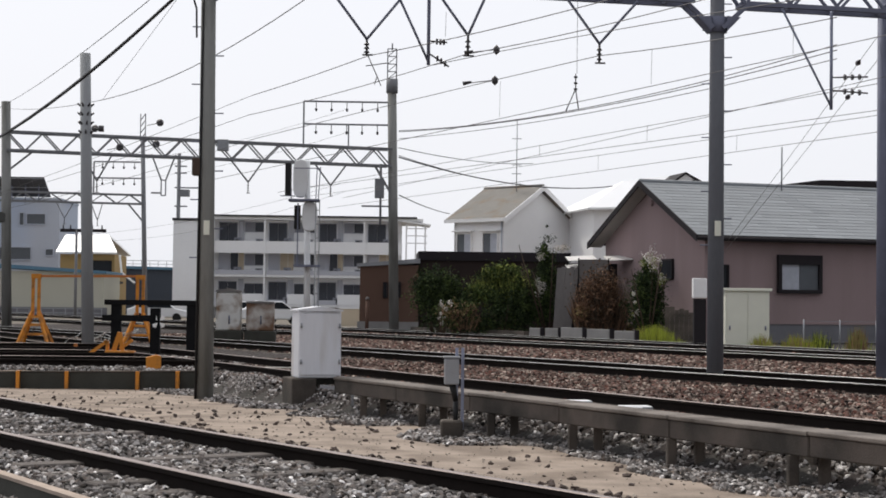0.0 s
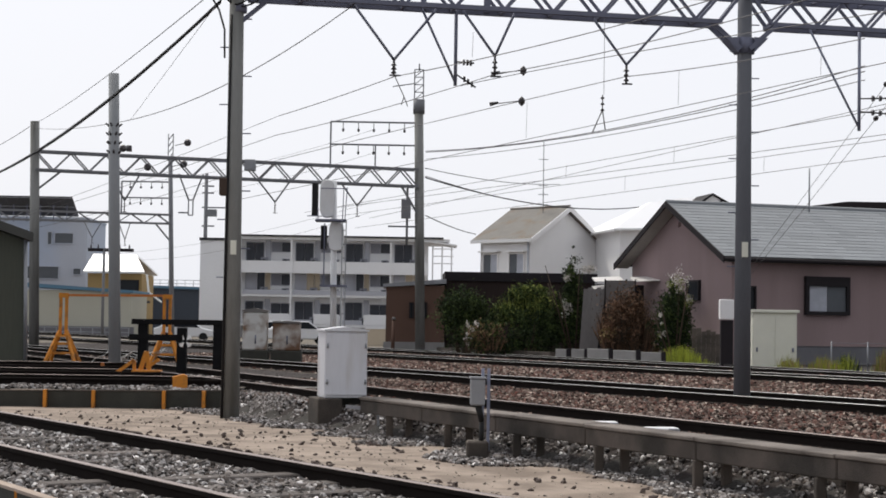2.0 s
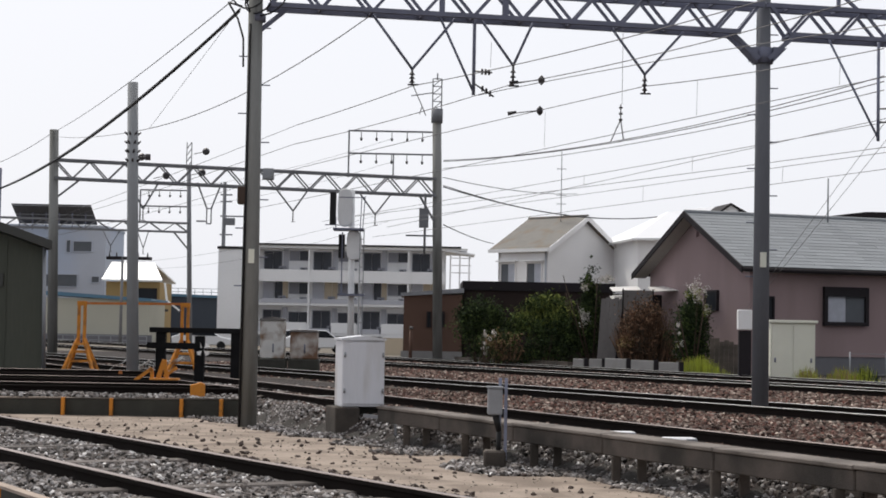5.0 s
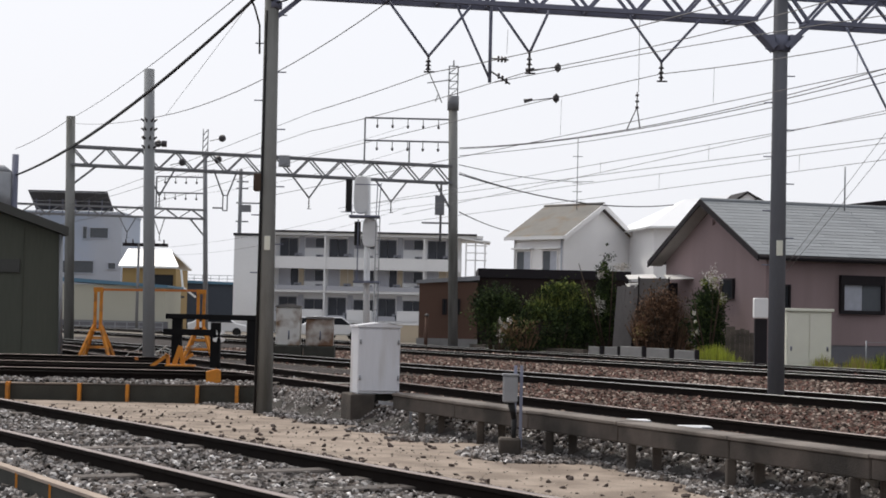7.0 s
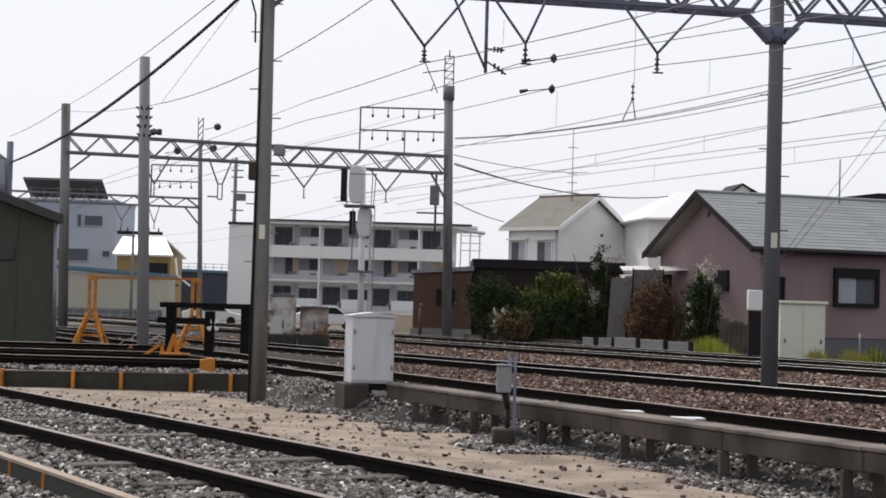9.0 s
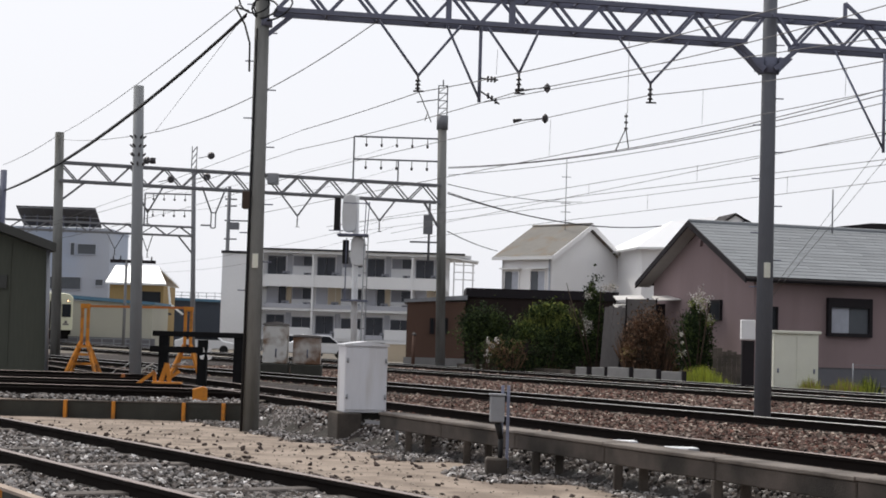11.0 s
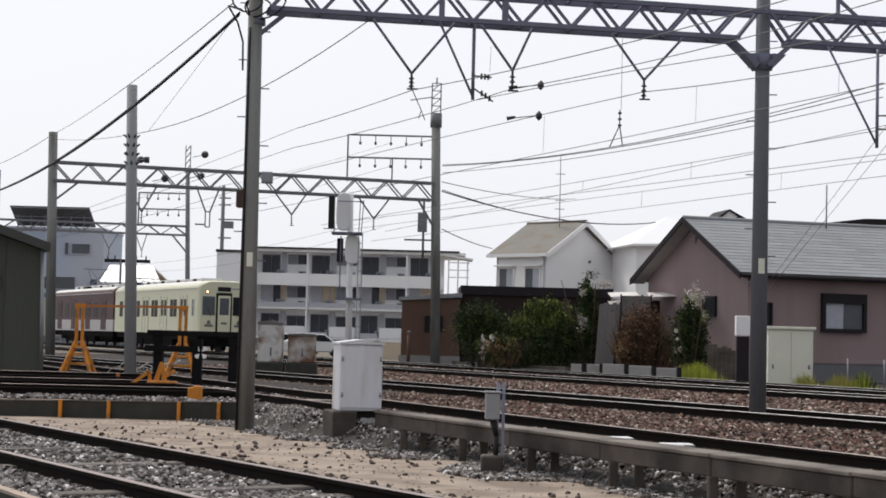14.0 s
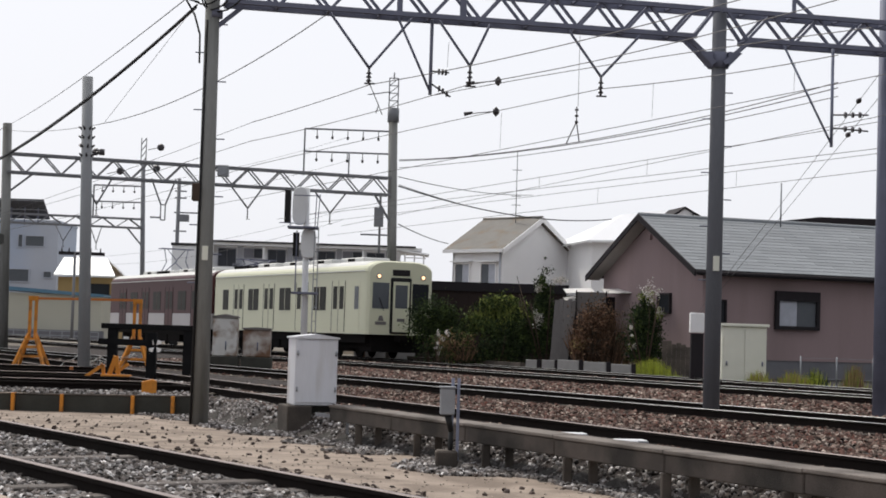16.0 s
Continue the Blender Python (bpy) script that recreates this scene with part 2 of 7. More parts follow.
M_LEAF_B = mat("brown_twig", (0.20, 0.115, 0.072), 0.95, vary=0.2, grain=3, bump=0, random_tint=0.5, island=True)
M_FLOWER = mat("white_blossom", (0.70, 0.66, 0.62), 0.7, vary=0.1, bump=0, random_tint=0.3, island=True)
M_GRASS = mat("bright_grass", (0.36, 0.40, 0.05), 0.7, vary=0.2, grain=3, bump=0, random_tint=0.4, island=True)
M_STRAW = mat("dry_straw", (0.30, 0.22, 0.10), 0.8, vary=0.2, grain=3, bump=0, random_tint=0.4, island=True)
M_AWNING = mat("corrugated_plastic", (0.62, 0.60, 0.58), 0.5, vary=0.08, grain=2, fine=20, bump=0.05)
M_SOFFIT = mat("pale_soffit_board", (0.40, 0.39, 0.37), 0.9, vary=0.1, grain=2, fine=25, bump=0.1)
M_BOARD = mat("grey_weathered_board", (0.17, 0.16, 0.155), 0.9, vary=0.2, grain=2, fine=25, bump=0.3, streak=True)
M_BLOCK = mat("grey_concrete_block", (0.25, 0.245, 0.24), 0.95, vary=0.15, grain=2, fine=30, bump=0.25, random_tint=0.12)
M_LAMP = glow("headlight_glow", (1.0, 0.60, 0.32), 2.2)


# ---- mesh tools ----
def quad_box(bm, x0, x1, y0, y1, z0, z1, m=None, mi=0):
    vs = [Vector((x, y, z)) for z in (z0, z1) for y in (y0, y1) for x in (x0, x1)]
    if m is not None:
        vs = [m @ v for v in vs]
    v = [bm.verts.new(p) for p in vs]
    for f in ((0, 2, 3, 1), (4, 5, 7, 6), (0, 1, 5, 4), (2, 6, 7, 3), (0, 4, 6, 2), (1, 3, 7, 5)):
        bm.faces.new([v[i] for i in f]).material_index = mi


def rod(bm, p0, p1, r0, r1=None, n=8, mi=0):
    """A round bar from p0 to p1."""
    r1 = r0 if r1 is None else r1
    p0, p1 = Vector(p0), Vector(p1)
    z = (p1 - p0).normalized()
    x = z.orthogonal().normalized()
    y = z.cross(x)
    rings = []
    for p, r in ((p0, r0), (p1, r1)):
        rings.append([bm.verts.new(p + r * (math.cos(a) * x + math.sin(a) * y)) for a in (2 * math.pi * i / n for i in range(n))])
    for i in range(n):
        j = (i + 1) % n
        f = bm.faces.new((rings[0][i], rings[0][j], rings[1][j], rings[1][i]))
        f.smooth, f.material_index = True, mi
    for r, ring in enumerate(rings):
        bm.faces.new(ring if r else ring[::-1]).material_index = mi


def bar(bm, p0, p1, w, h=None, mi=0):
    """A square or flat bar from p0 to p1, h measured upwards."""
    h = w if h is None else h
    p0, p1 = Vector(p0), Vector(p1)
    z = (p1 - p0).normalized()
    x = z.cross(Vector((0, 0, 1)))
    x = Vector((1, 0, 0)) if x.length < 1e-4 else x.normalized()
    y = x.cross(z)
    a = [[bm.verts.new(p + sx * w / 2 * x + sy * h / 2 * y) for sx, sy in ((-1, -1), (1, -1), (1, 1), (-1, 1))] for p in (p0, p1)]
    for i in range(4):
        j = (i + 1) % 4
        bm.faces.new((a[0][i], a[0][j], a[1][j], a[1][i])).material_index = mi
    bm.faces.new(a[0][::-1]).material_index = mi
    bm.faces.new(a[1]).material_index = mi


def prism(bm, outline, along, mi=0):
    """A flat outline (list of points) pushed along a vector into a solid."""
    along = Vector(along)
    a = [bm.verts.new(Vector(p)) for p in outline]
    b = [bm.verts.new(Vector(p) + along) for p in outline]
    fs = [bm.faces.new(a), bm.faces.new(b[::-1])]
    for i in range(len(a)):
        j = (i + 1) % len(a)
        fs.append(bm.faces.new((a[j], a[i], b[i], b[j])))
    for f in fs:
        f.material_index = mi


def finish(bm, materials, bevel=0.0):
    bmesh.ops.recalc_face_normals(bm, faces=bm.faces)
    if bevel:
        bmesh.ops.bevel(bm, geom=[e for e in bm.edges if e.calc_face_angle(0) > 0.6], offset=bevel, segments=1, affect="EDGES")
    me = bpy.data.meshes.new("mesh")
    bm.to_mesh(me)
    bm.free()
    for m in materials if isinstance(materials, (list, tuple)) else (materials,):
        me.materials.append(m)
    return me


def part(name, bm, materials, parent, label="", bevel=0.0):
    ob = new(name, finish(bm, materials, bevel))
    ob.parent = parent
    return tagged(ob, label=label)


def same(name, mesh, parent, m):
    """One more piece on a mesh that alike pieces share."""
    ob = new(name, mesh)
    ob.parent = parent
    ob.matrix_basis = m
    return ob


def thing(name, m, label, category, group="", kind=""):
    ob = new(name)
    ob.empty_display_size = 0.2
    ob.matrix_basis = m
    return tagged(ob, label, category, group, kind)


def solid(name, bm, materials, m, label, category, group="", kind="", bevel=0.0):
    ob = new(name, finish(bm, materials, bevel))
    ob.matrix_basis = m
    return tagged(ob, label, category, group, kind)


def BM():
    return bmesh.new()


def box_bm(*b):
    bm = BM()
    quad_box(bm, *b)
    return bm


# ---- the lie of the land: rail heads are at z = 0 ----
def line_x(x0, y0, slope):
    return lambda y: x0 + slope * (y - y0)


TRACK_A = line_x(0.89, 67.0, -0.46)      # the line the train runs on
TRACK_A2 = line_x(6.95, 43.6, -0.52)
TRACK_B = line_x(2.73, 32.84, -0.545)
TRACK_C = line_x(4.56, 14.38, -0.435)
TRACK_N = line_x(-3.07, 15.0, -0.6)
TROUGH = line_x(2.47, 15.43, -0.447)
WALL_Y = 28.7


def push_back(ob, k):
    """Sets a whole far thing k times as far from the viewpoint and k times as large."""
    ob.matrix_basis = Matrix.Translation((0, 0, 1.05 * (1 - k))) @ Matrix.Scale(k, 4) @ ob.matrix_basis
    return ob


def smooth(a, b, v):
    t = min(1.0, max(0.0, (v - a) / (b - a)))
    return t * t * (3 - 2 * t)


def height(x, y):
    """The ground's height: ballast beds a little under the rails, a sandy hollow between the near track and the trough."""
    main = smooth(0.22, 0.72, x - TROUGH(y) + 1.0 * smooth(25.8, 28.0, y) * smooth(-2.35, -1.7, x))
    if y > WALL_Y + 2.3 * max(0.0, x + 3.1):
        main = max(main, 1.0)
    low = -0.40 - 0.05 * smooth(18, 26, y)
    z = low + (-0.16 - low) * main
    d = abs(x - TRACK_N(y)) * 0.857
    near = 1 - smooth(1.0, 3.4, d)
    z = max(z, low + (-0.115 - low) * near)
    if x < TRACK_N(y):
        z = max(z, -0.13)
    z += 0.10 * math.exp(-((x + 1.65) / 0.45) ** 2 - ((y - 27.6) / 1.0) ** 2)
    far = smooth(70, 140, y) * 0.25
    return z - far + 0.012 * noise.noise((x * 1.3, y * 1.3, 0))


def axis(*spans):
    out = []
    for a, b, step in spans:
        k = max(1, round((b - a) / step))
        out += [a + (b - a) * i / k for i in range(k)]
    return out + [spans[-1][1]]


def build_ground():
    xs = axis((-3000, -400, 650), (-400, -60, 85), (-60, -14, 4), (-14, 14, 0.28), (14, 40, 3), (40, 400, 60), (400, 3000, 650))
    ys = axis((-600, -20, 145), (-20, 5, 5), (5, 32, 0.28), (32, 80, 1.0), (80, 200, 8), (200, 800, 100), (800, 4000, 800))
    verts = [(x, y, height(x, y)) for y in ys for x in xs]
    nx = len(xs)
    faces, kinds = [], []
    for j in range(len(ys) - 1):
        for i in range(nx - 1):
            faces.append((j * nx + i, j * nx + i + 1, (j + 1) * nx + i + 1, (j + 1) * nx + i))
            x, y = (xs[i] + xs[i + 1]) / 2, (ys[j] + ys[j + 1]) / 2
            w = 0.55 * noise.noise((x * 0.9, y * 0.9, 3))
            d = (x - TRACK_N(y)) * 0.857
            q = x - TROUGH(y)
            a = (x - TRACK_A(y)) * 0.9
            k = 3
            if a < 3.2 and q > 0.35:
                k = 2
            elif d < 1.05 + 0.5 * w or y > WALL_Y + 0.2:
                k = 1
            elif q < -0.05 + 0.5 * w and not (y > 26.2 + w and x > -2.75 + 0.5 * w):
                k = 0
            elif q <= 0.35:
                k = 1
            if abs(x) > 60 or y > 90 or y < 0:
                k = 3
            kinds.append(k)
    me = bpy.data.meshes.new("ground")
    me.from_pydata(verts, [], faces)
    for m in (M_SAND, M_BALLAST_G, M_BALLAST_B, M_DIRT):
        me.materials.append(m)
    me.polygons.foreach_set("material_index", kinds)
    me.polygons.foreach_set("use_smooth", [True] * len(faces))
    tagged(new("ground", me), "sandy and ballasted railway yard ground with brown stone beds", "ground", kind="structure")


build_ground()


# ---- tracks ----
RAIL_PROFILE = ((-0.0625, -0.153), (0.0625, -0.153), (0.0625, -0.140), (0.012, -0.122), (0.009, -0.045), (0.034, -0.035),
                (0.034, -0.005), (0.028, -0.0006), (0.016, 0.0), (-0.016, 0.0), (-0.028, -0.0006), (-0.034, -0.005), (-0.034, -0.035), (-0.009, -0.045), (-0.012, -0.122), (-0.0625, -0.140))


def rail_mesh(bm, p0, p1, wide=True):
    """One rail; the polished band takes the whole head or its middle alone."""
    p0, p1 = Vector(p0), Vector(p1)
    side = Vector((p1.y - p0.y, p0.x - p1.x, 0)).normalized()
    rings = [[bm.verts.new(p + side * n + Vector((0, 0, z))) for n, z in RAIL_PROFILE] for p in (p0, p1)]
    k = len(RAIL_PROFILE)
    for i in range(k):
        j = (i + 1) % k
        # head colour also covers corner faces, painting the glint along the polished head
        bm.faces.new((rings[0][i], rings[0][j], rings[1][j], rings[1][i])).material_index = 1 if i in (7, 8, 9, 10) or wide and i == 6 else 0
    bm.faces.new(rings[0][::-1])
    bm.faces.new(rings[1])


def build_track(name, f, y0, y1, label, ys0, ys1, sleeper_mat, head=M_RAILHEAD, gauge=1.435, sink=0.0, half=1.2, wide=False):
    """Two rails along x = f(y) and the sleepers that can be told apart."""
    dx = f(1) - f(0)
    u = Vector((dx, 1, 0)).normalized()
    n = Vector((u.y, -u.x, 0))
    top = thing(name, pose(f(y0), y0, 0), label, "railway track", kind="structure")
    base = Vector((f(y0), y0, 0))
    length = (Vector((f(y1), y1, 0)) - base).length
    for s in (-1, 1):
        bm = BM()
        off = n * s * (gauge / 2 + 0.033)
        rail_mesh(bm, off, off + u * length, wide)
        part("rail", bm, (M_RUST_SHADED, head), top)
    bm = BM()
    quad_box(bm, -half, half, -0.11, 0.11, -0.29 - sink, -0.145 - sink)
    me = finish(bm, sleeper_mat, 0.012)
    yaw = math.atan2(-u.x, u.y)
    rnd = random.Random(hash_of(name))
    a, b = (ys0 - y0) / u.y, (ys1 - y0) / u.y
    k = int((b - a) / 0.62)
    for i in range(min(k, 290)):
        p = u * (a + i * 0.62)
        same("sleeper", me, top, Matrix.Translation((p.x + n.x * rnd.uniform(-.05, .05), p.y, rnd.uniform(-.03, .012) if wide else rnd.uniform(-.006, .012))) @ Matrix.Rotation(yaw + rnd.uniform(-.02, .02), 4, "Z"))
    return top


def hash_of(text):
    return sum(ord(c) * (i + 3) for i, c in enumerate(text))


build_track("track_1", TRACK_N, -15, 90, "near siding track with rusty rails on weathered sleepers", 7, 26, M_SLEEPER, M_RAILHEAD_DULL, sink=-0.046, wide=True)
build_track("track_2", TRACK_C, -15, 150, "running track with black-sided rails beside the concrete trough", 11, 36, M_SLEEPER_C, M_RAILHEAD_DULL, sink=0.02, half=0.98)
build_track("track_3", TRACK_B, -15, 200, "main line track with polished rail heads", 22, 48, M_SLEEPER_C)
build_track("track_4", TRACK_A2, -15, 260, "main line track with polished rails on brown ballast", 36, 70, M_SLEEPER_C)
build_track("track_5", TRACK_A, -15, 420, "far main line track below the garden wall", 42, 90, M_SLEEPER_C)


# ---- poles ----
def build_pole(x, y, z0, top, r0, r1, label, material=M_CONC, lean=(0, 0), steps=True, cap=False):
    t = thing("utility_pole", pose(x, y, z0), label, "pole", "poles along the line")
    h = top - z0
    bm = BM()
    rod(bm, (0, 0, -0.3), (lean[0], lean[1], h), r0, r1, 20)
    part("shaft", bm, material, t)
    if steps:
        for i in range(int((h - 2.2) / 0.45)):
            z = 2.2 + i * 0.45
            s = 1 if i % 2 else -1
            r = r0 + (r1 - r0) * z / h
            bm = BM()
            rod(bm, (lean[0] * z / h, lean[1] * z / h, z), (lean[0] * z / h + s * (r + 0.13), lean[1] * z / h, z), 0.010, n=6)
            part("step_bolt", bm, M_STEEL, t)
    return t


def band(t, z, r, h=0.06, material=M_STEEL, name="steel_band"):
    bm = BM()
    rod(bm, (0, 0, z), (0, 0, z + h), r, n=20)
    return part(name, bm, material, t)


pole_l = build_pole(-2.70, 26.0, -0.46, 7.2, 0.136, 0.108, "weathered concrete catenary pole standing in the sand", lean=(-0.05, 0))
band(pole_l, 6.35, 0.12, 0.12)
bm = BM()
rod(bm, (-0.13, -0.11, 0), (-0.11, -0.10, 6.3), 0.022, n=10)
part("conduit", bm, M_BLACK, pole_l, "black cable conduit")
bm = BM()
quad_box(bm, -0.24, -0.12, -0.16, 0.06, 3.47, 3.74)
part("junction_box", bm, mat("brown_box", (0.06, 0.04, 0.03), 0.7), pole_l, "small brown junction box", bevel=0.01)
bm = BM()
quad_box(bm, -0.045, 0.045, -0.16, -0.128, 2.55, 2.77)
part("number_plate", bm, M_CREAM_CAB, pole_l, "small pale plate")

pole_r = build_pole(5.58, 27.6, -0.1, 8.4, 0.140, 0.110, "tall concrete catenary pole between the tracks", M_CONC_BLUE)
bm = BM()
quad_box(bm, -0.05, 0.05, -0.175, -0.145, 2.35, 2.60)
part("number_plate", bm, M_CREAM_CAB, pole_r, "small pale plate")
build_pole(8.80, 28.9, -0.1, 7.2, 0.12, 0.11, "blue-grey steel catenary pole", M_STEEL, steps=False)

pole_2 = build_pole(-6.39, 36.9, -0.12, 6.5, 0.135, 0.115, "pale concrete pole behind the orange frame", M_CONC_PALE, lean=(-0.19, 0), steps=False)
for z in (4.85, 5.05, 5.25, 5.45):
    for a in range(6):
        bm = BM()
        c, s = math.cos(a * 1.047 + z), math.sin(a * 1.047 + z)
        px = -0.19 * z / 6.5
        rod(bm, (px + 0.1 * c, 0.1 * s, z), (px + 0.18 * c, 0.18 * s, z + 0.06), 0.028, 0.018, n=6)
        part("insulator", bm, M_INSUL, pole_2)
bm = BM()
rod(bm, (0.0, -0.05, 4.95), (0.20, -0.05, 4.95), 0.018, n=6)
rod(bm, (0.20, -0.06, 4.89), (0.20, -0.06, 5.02), 0.06, n=10)
part("strain_insulator", bm, M_INSUL, pole_2)


# ---- truss gantries ----
def truss(parent, p0, p1, h, width, panel, material=M_STEEL, chord=0.075, web=0.05, first_up=True):
    """A box truss: four chords, double webs and cross ties."""
    p0, p1 = Vector(p0), Vector(p1)
    u = (p1 - p0).normalized()
    n = Vector((-u.y, u.x, 0)).normalized()
    up = Vector((0, 0, 1))
    length = (p1 - p0).length
    for s in (-1, 1):
        for z in (0, h):
            bm = BM()
            bar(bm, p0 + n * s * width / 2 + up * z, p1 + n * s * width / 2 + up * z, chord)
            part("chord", bm, material, parent)
    k = max(2, round(length / panel))
    for s in (-1, 1):
        for i in range(k):
            a, b = i / k, (i + 1) / k
            z0, z1 = (0, h) if (i % 2 == 0) == first_up else (h, 0)
            bm = BM()
            bar(bm, p0 + u * length * a + n * s * (width / 2 - web) + up * z0, p0 + u * length * b + n * s * (width / 2 - web) + up * z1, web)
            part("web", bm, material, parent)
    for i in range(0, k + 1, 2):
        for z in (0, h):
            bm = BM()
            bar(bm, p0 + u * length * i / k + n * width / 2 + up * z, p0 + u * length * i / k - n * width / 2 + up * z, web * 0.8)
            part("tie", bm, material, parent)


def hanger_v(parent, a, b, c, drop, r=0.022, material=M_STEEL, disc=True):
    """A V of two tubes from a and b down to c, with an insulator string below it."""
    for p in (a, b):
        bm = BM()
        rod(bm, p, c, r, n=8)
        part("hanger_tube", bm, material, parent)
    if drop:
        bm = BM()
        c = Vector(c)
        rod(bm, c, c - Vector((0, 0, drop)), 0.02, n=6)
        if disc:
            for f in (0.25, 0.5, 0.75):
                rod(bm, c - Vector((0, 0, drop * f)), c - Vector((0, 0, drop * f + 0.03)), 0.032, 0.048, n=10)
            bar(bm, c + Vector((-0.07, 0, -drop)), c + Vector((0.10, 0, -drop)), 0.025)
        part("insulator_string", bm, M_INSUL, parent)


G1 = thing("catenary_gantry", pose(0, 0, 0), "blue-grey steel lattice gantry beam carried by concrete poles", "gantry")
GY = lambda x: 26.0 + (x + 2.77) * 0.192
truss(G1, (-2.55, GY(-2.55), 6.14), (5.1, GY(5.1), 6.14), 0.47, 0.42, 0.42, chord=0.074, web=0.044)
truss(G1, (6.0, GY(6.0), 6.14), (13.6, GY(13.6), 6.14), 0.47, 0.42, 0.42, chord=0.074, web=0.044)
for s in (-1, 1):
    for w in (-0.15, 0.15):
        bm = BM()
        bar(bm, (5.56 + s * 0.55, 27.6 + w, 6.15), (5.56 + s * 0.08, 27.6 + w, 5.72), 0.075)
        part("knee_brace", bm, M_STEEL, G1)
    for w in (-0.21, 0.21):
        bm = BM()
        bar(bm, (5.56 + s * 0.50, GY(5.56 + s * 0.5) + w, 6.61), (5.56 + s * 0.02, GY(5.56) + w, 6.61), 0.074)
        part("chord", bm, M_STEEL, G1)
        bm = BM()
        bar(bm, (5.56 + s * 0.46, GY(5.56 + s * 0.46) + w, 6.14), (5.56 + s * 0.12, GY(5.56) + w, 6.58), 0.05)
        part("web", bm, M_STEEL, G1)
for xp in (0.19, 1.22):
    for w in (-0.17, 0.17):
        bm = BM()
        bar(bm, (xp, GY(xp) + w, 6.14), (xp, GY(xp) + w, 6.61), 0.09)
        part("upright", bm, M_STEEL, G1)
bm = BM()
rod(bm, (5.58, 27.6, 5.66), (5.58, 27.6, 5.92), 0.165, 0.165, n=20)
part("collar", bm, M_STEEL, G1)
for s in (-1, 1):
    bm = BM()
    prism(bm, [(5.58 + s * 0.13, 27.42, 5.66), (5.58 + s * 0.36, 27.42, 5.90), (5.58 + s * 0.13, 27.42, 5.92)], (0, 0.36, 0))
    part("gusset", bm, M_STEEL, G1)
bm = BM()
bar(bm, (-2.68, 26.0, 5.74), (-2.25, GY(-2.25), 6.13), 0.07)
part("knee_brace", bm, M_STEEL, G1)
for a, b, c, cz, dz in ((-0.92, 0.40, -0.27, 5.27, 0.25), (0.83, 1.67, 1.36, 5.41, 0.33), (2.98, 4.20, 3.55, 5.38, 0.32)):
    hanger_v(G1, (a, GY(a), 6.12), (b, GY(b), 6.12), (c, GY(c), cz), dz)
for xv, xd, zb in ((0.72, 0.15, 4.90), (7.62, 6.72, 4.45)):
    bm = BM()
    rod(bm, (xv, GY(xv), 6.15), (xv, GY(xv), zb), 0.028, n=8)
    rod(bm, (xd, GY(xd), 6.15), (xv, GY(xv), zb + 0.05), 0.020, n=8)
    part("drop_arm", bm, M_BLUE_STEEL if xv > 5 else M_STEEL, G1)
for x0, x1, z0, z1 in ((0.74, 1.02, 5.29, 5.27), (0.74, 1.05, 5.08, 4.88), (7.62, 8.25, 4.78, 4.74), (7.62, 8.25, 5.0, 5.02)):
    bm = BM()
    y = GY(x0)
    rod(bm, (x0, y, z0), (x1, y, z1), 0.014, n=6)
    for f in (0.35, 0.55, 0.75):
        p = Vector((x0, y, z0)).lerp(Vector((x1, y, z1)), f)
        rod(bm, p, p + Vector((0.035, 0, 0)), 0.055, 0.045, n=10)
    part("strain_insulator", bm, M_INSUL, G1)
bm = BM()
bar(bm, (6.9, GY(6.9), 6.6), (6.9, GY(6.9), 6.95), 0.06)
bar(bm, (6.9, GY(6.9), 6.95), (7.3, GY(7.3), 6.62), 0.05)
part("top_bracket", bm, M_STEEL, G1)


def rack(parent, x0, x1, y, z, levels, hooks=5, material=M_STEEL, r=0.04):
    """Feeder-wire arms with hanging insulators, braced by an end post."""
    for zl in levels:
        bm = BM()
        bar(bm, (x0, y, z + zl), (x1, y, z + zl), r * 1.7)
        part("arm", bm, material, parent)
        for i in range(hooks):
            x = x0 + (x1 - x0) * (i + 0.8) / (hooks + 0.6)
            bm = BM()
            rod(bm, (x, y, z + zl), (x, y, z + zl - 0.42), r * 0.45, n=6)
            rod(bm, (x, y, z + zl - 0.30), (x, y, z + zl - 0.42), r * 1.5, r, n=8)
            part("hook_insulator", bm, M_INSUL, parent)
    bm = BM()
    bar(bm, (x0, y, z - 0.05), (x0, y, z + max(levels)), r * 1.7)
    part("end_post", bm, material, parent)


G2 = thing("catenary_gantry", pose(0, 0, 0), "long lattice gantry with a feeder rack on its tall mast", "gantry")
bm = BM()
rod(bm, (0.60, 70.9, -0.3), (0.37, 70.9, 10.6), 0.21, 0.19, n=20)
part("mast", bm, M_CONC, G2)
bm = BM()
rod(bm, (-14.45, 65.2, -0.3), (-14.65, 65.2, 8.75), 0.20, 0.175, n=16)
part("mast", bm, M_CONC, G2)
bm = BM()
rod(bm, (0.38, 70.9, 10.05), (0.38, 70.9, 10.65), 0.245, n=16)
part("mast_cap", bm, M_STEEL_FAR, G2, "dark steel mast cap")
truss(G2, (-14.6, 65.2, 6.85), (0.3, 70.9, 6.92), 0.72, 0.5, 0.68, M_STEEL_FAR, chord=0.095, web=0.05, first_up=False)
for p, q in (((-14.5, 65.3, 6.1), (-13.6, 65.6, 6.9)), ((0.42, 70.8, 5.7), (-0.3, 70.6, 6.9))):
    bm = BM()
    bar(bm, p, q, 0.08)
    part("knee_brace", bm, M_STEEL_FAR, G2)
for sx in (0.18, 0.56):
    bm = BM()
    bar(bm, (sx, 70.9, 10.6), (sx, 70.9, 11.95), 0.05)
    part("spire_post", bm, M_STEEL_FAR, G2)
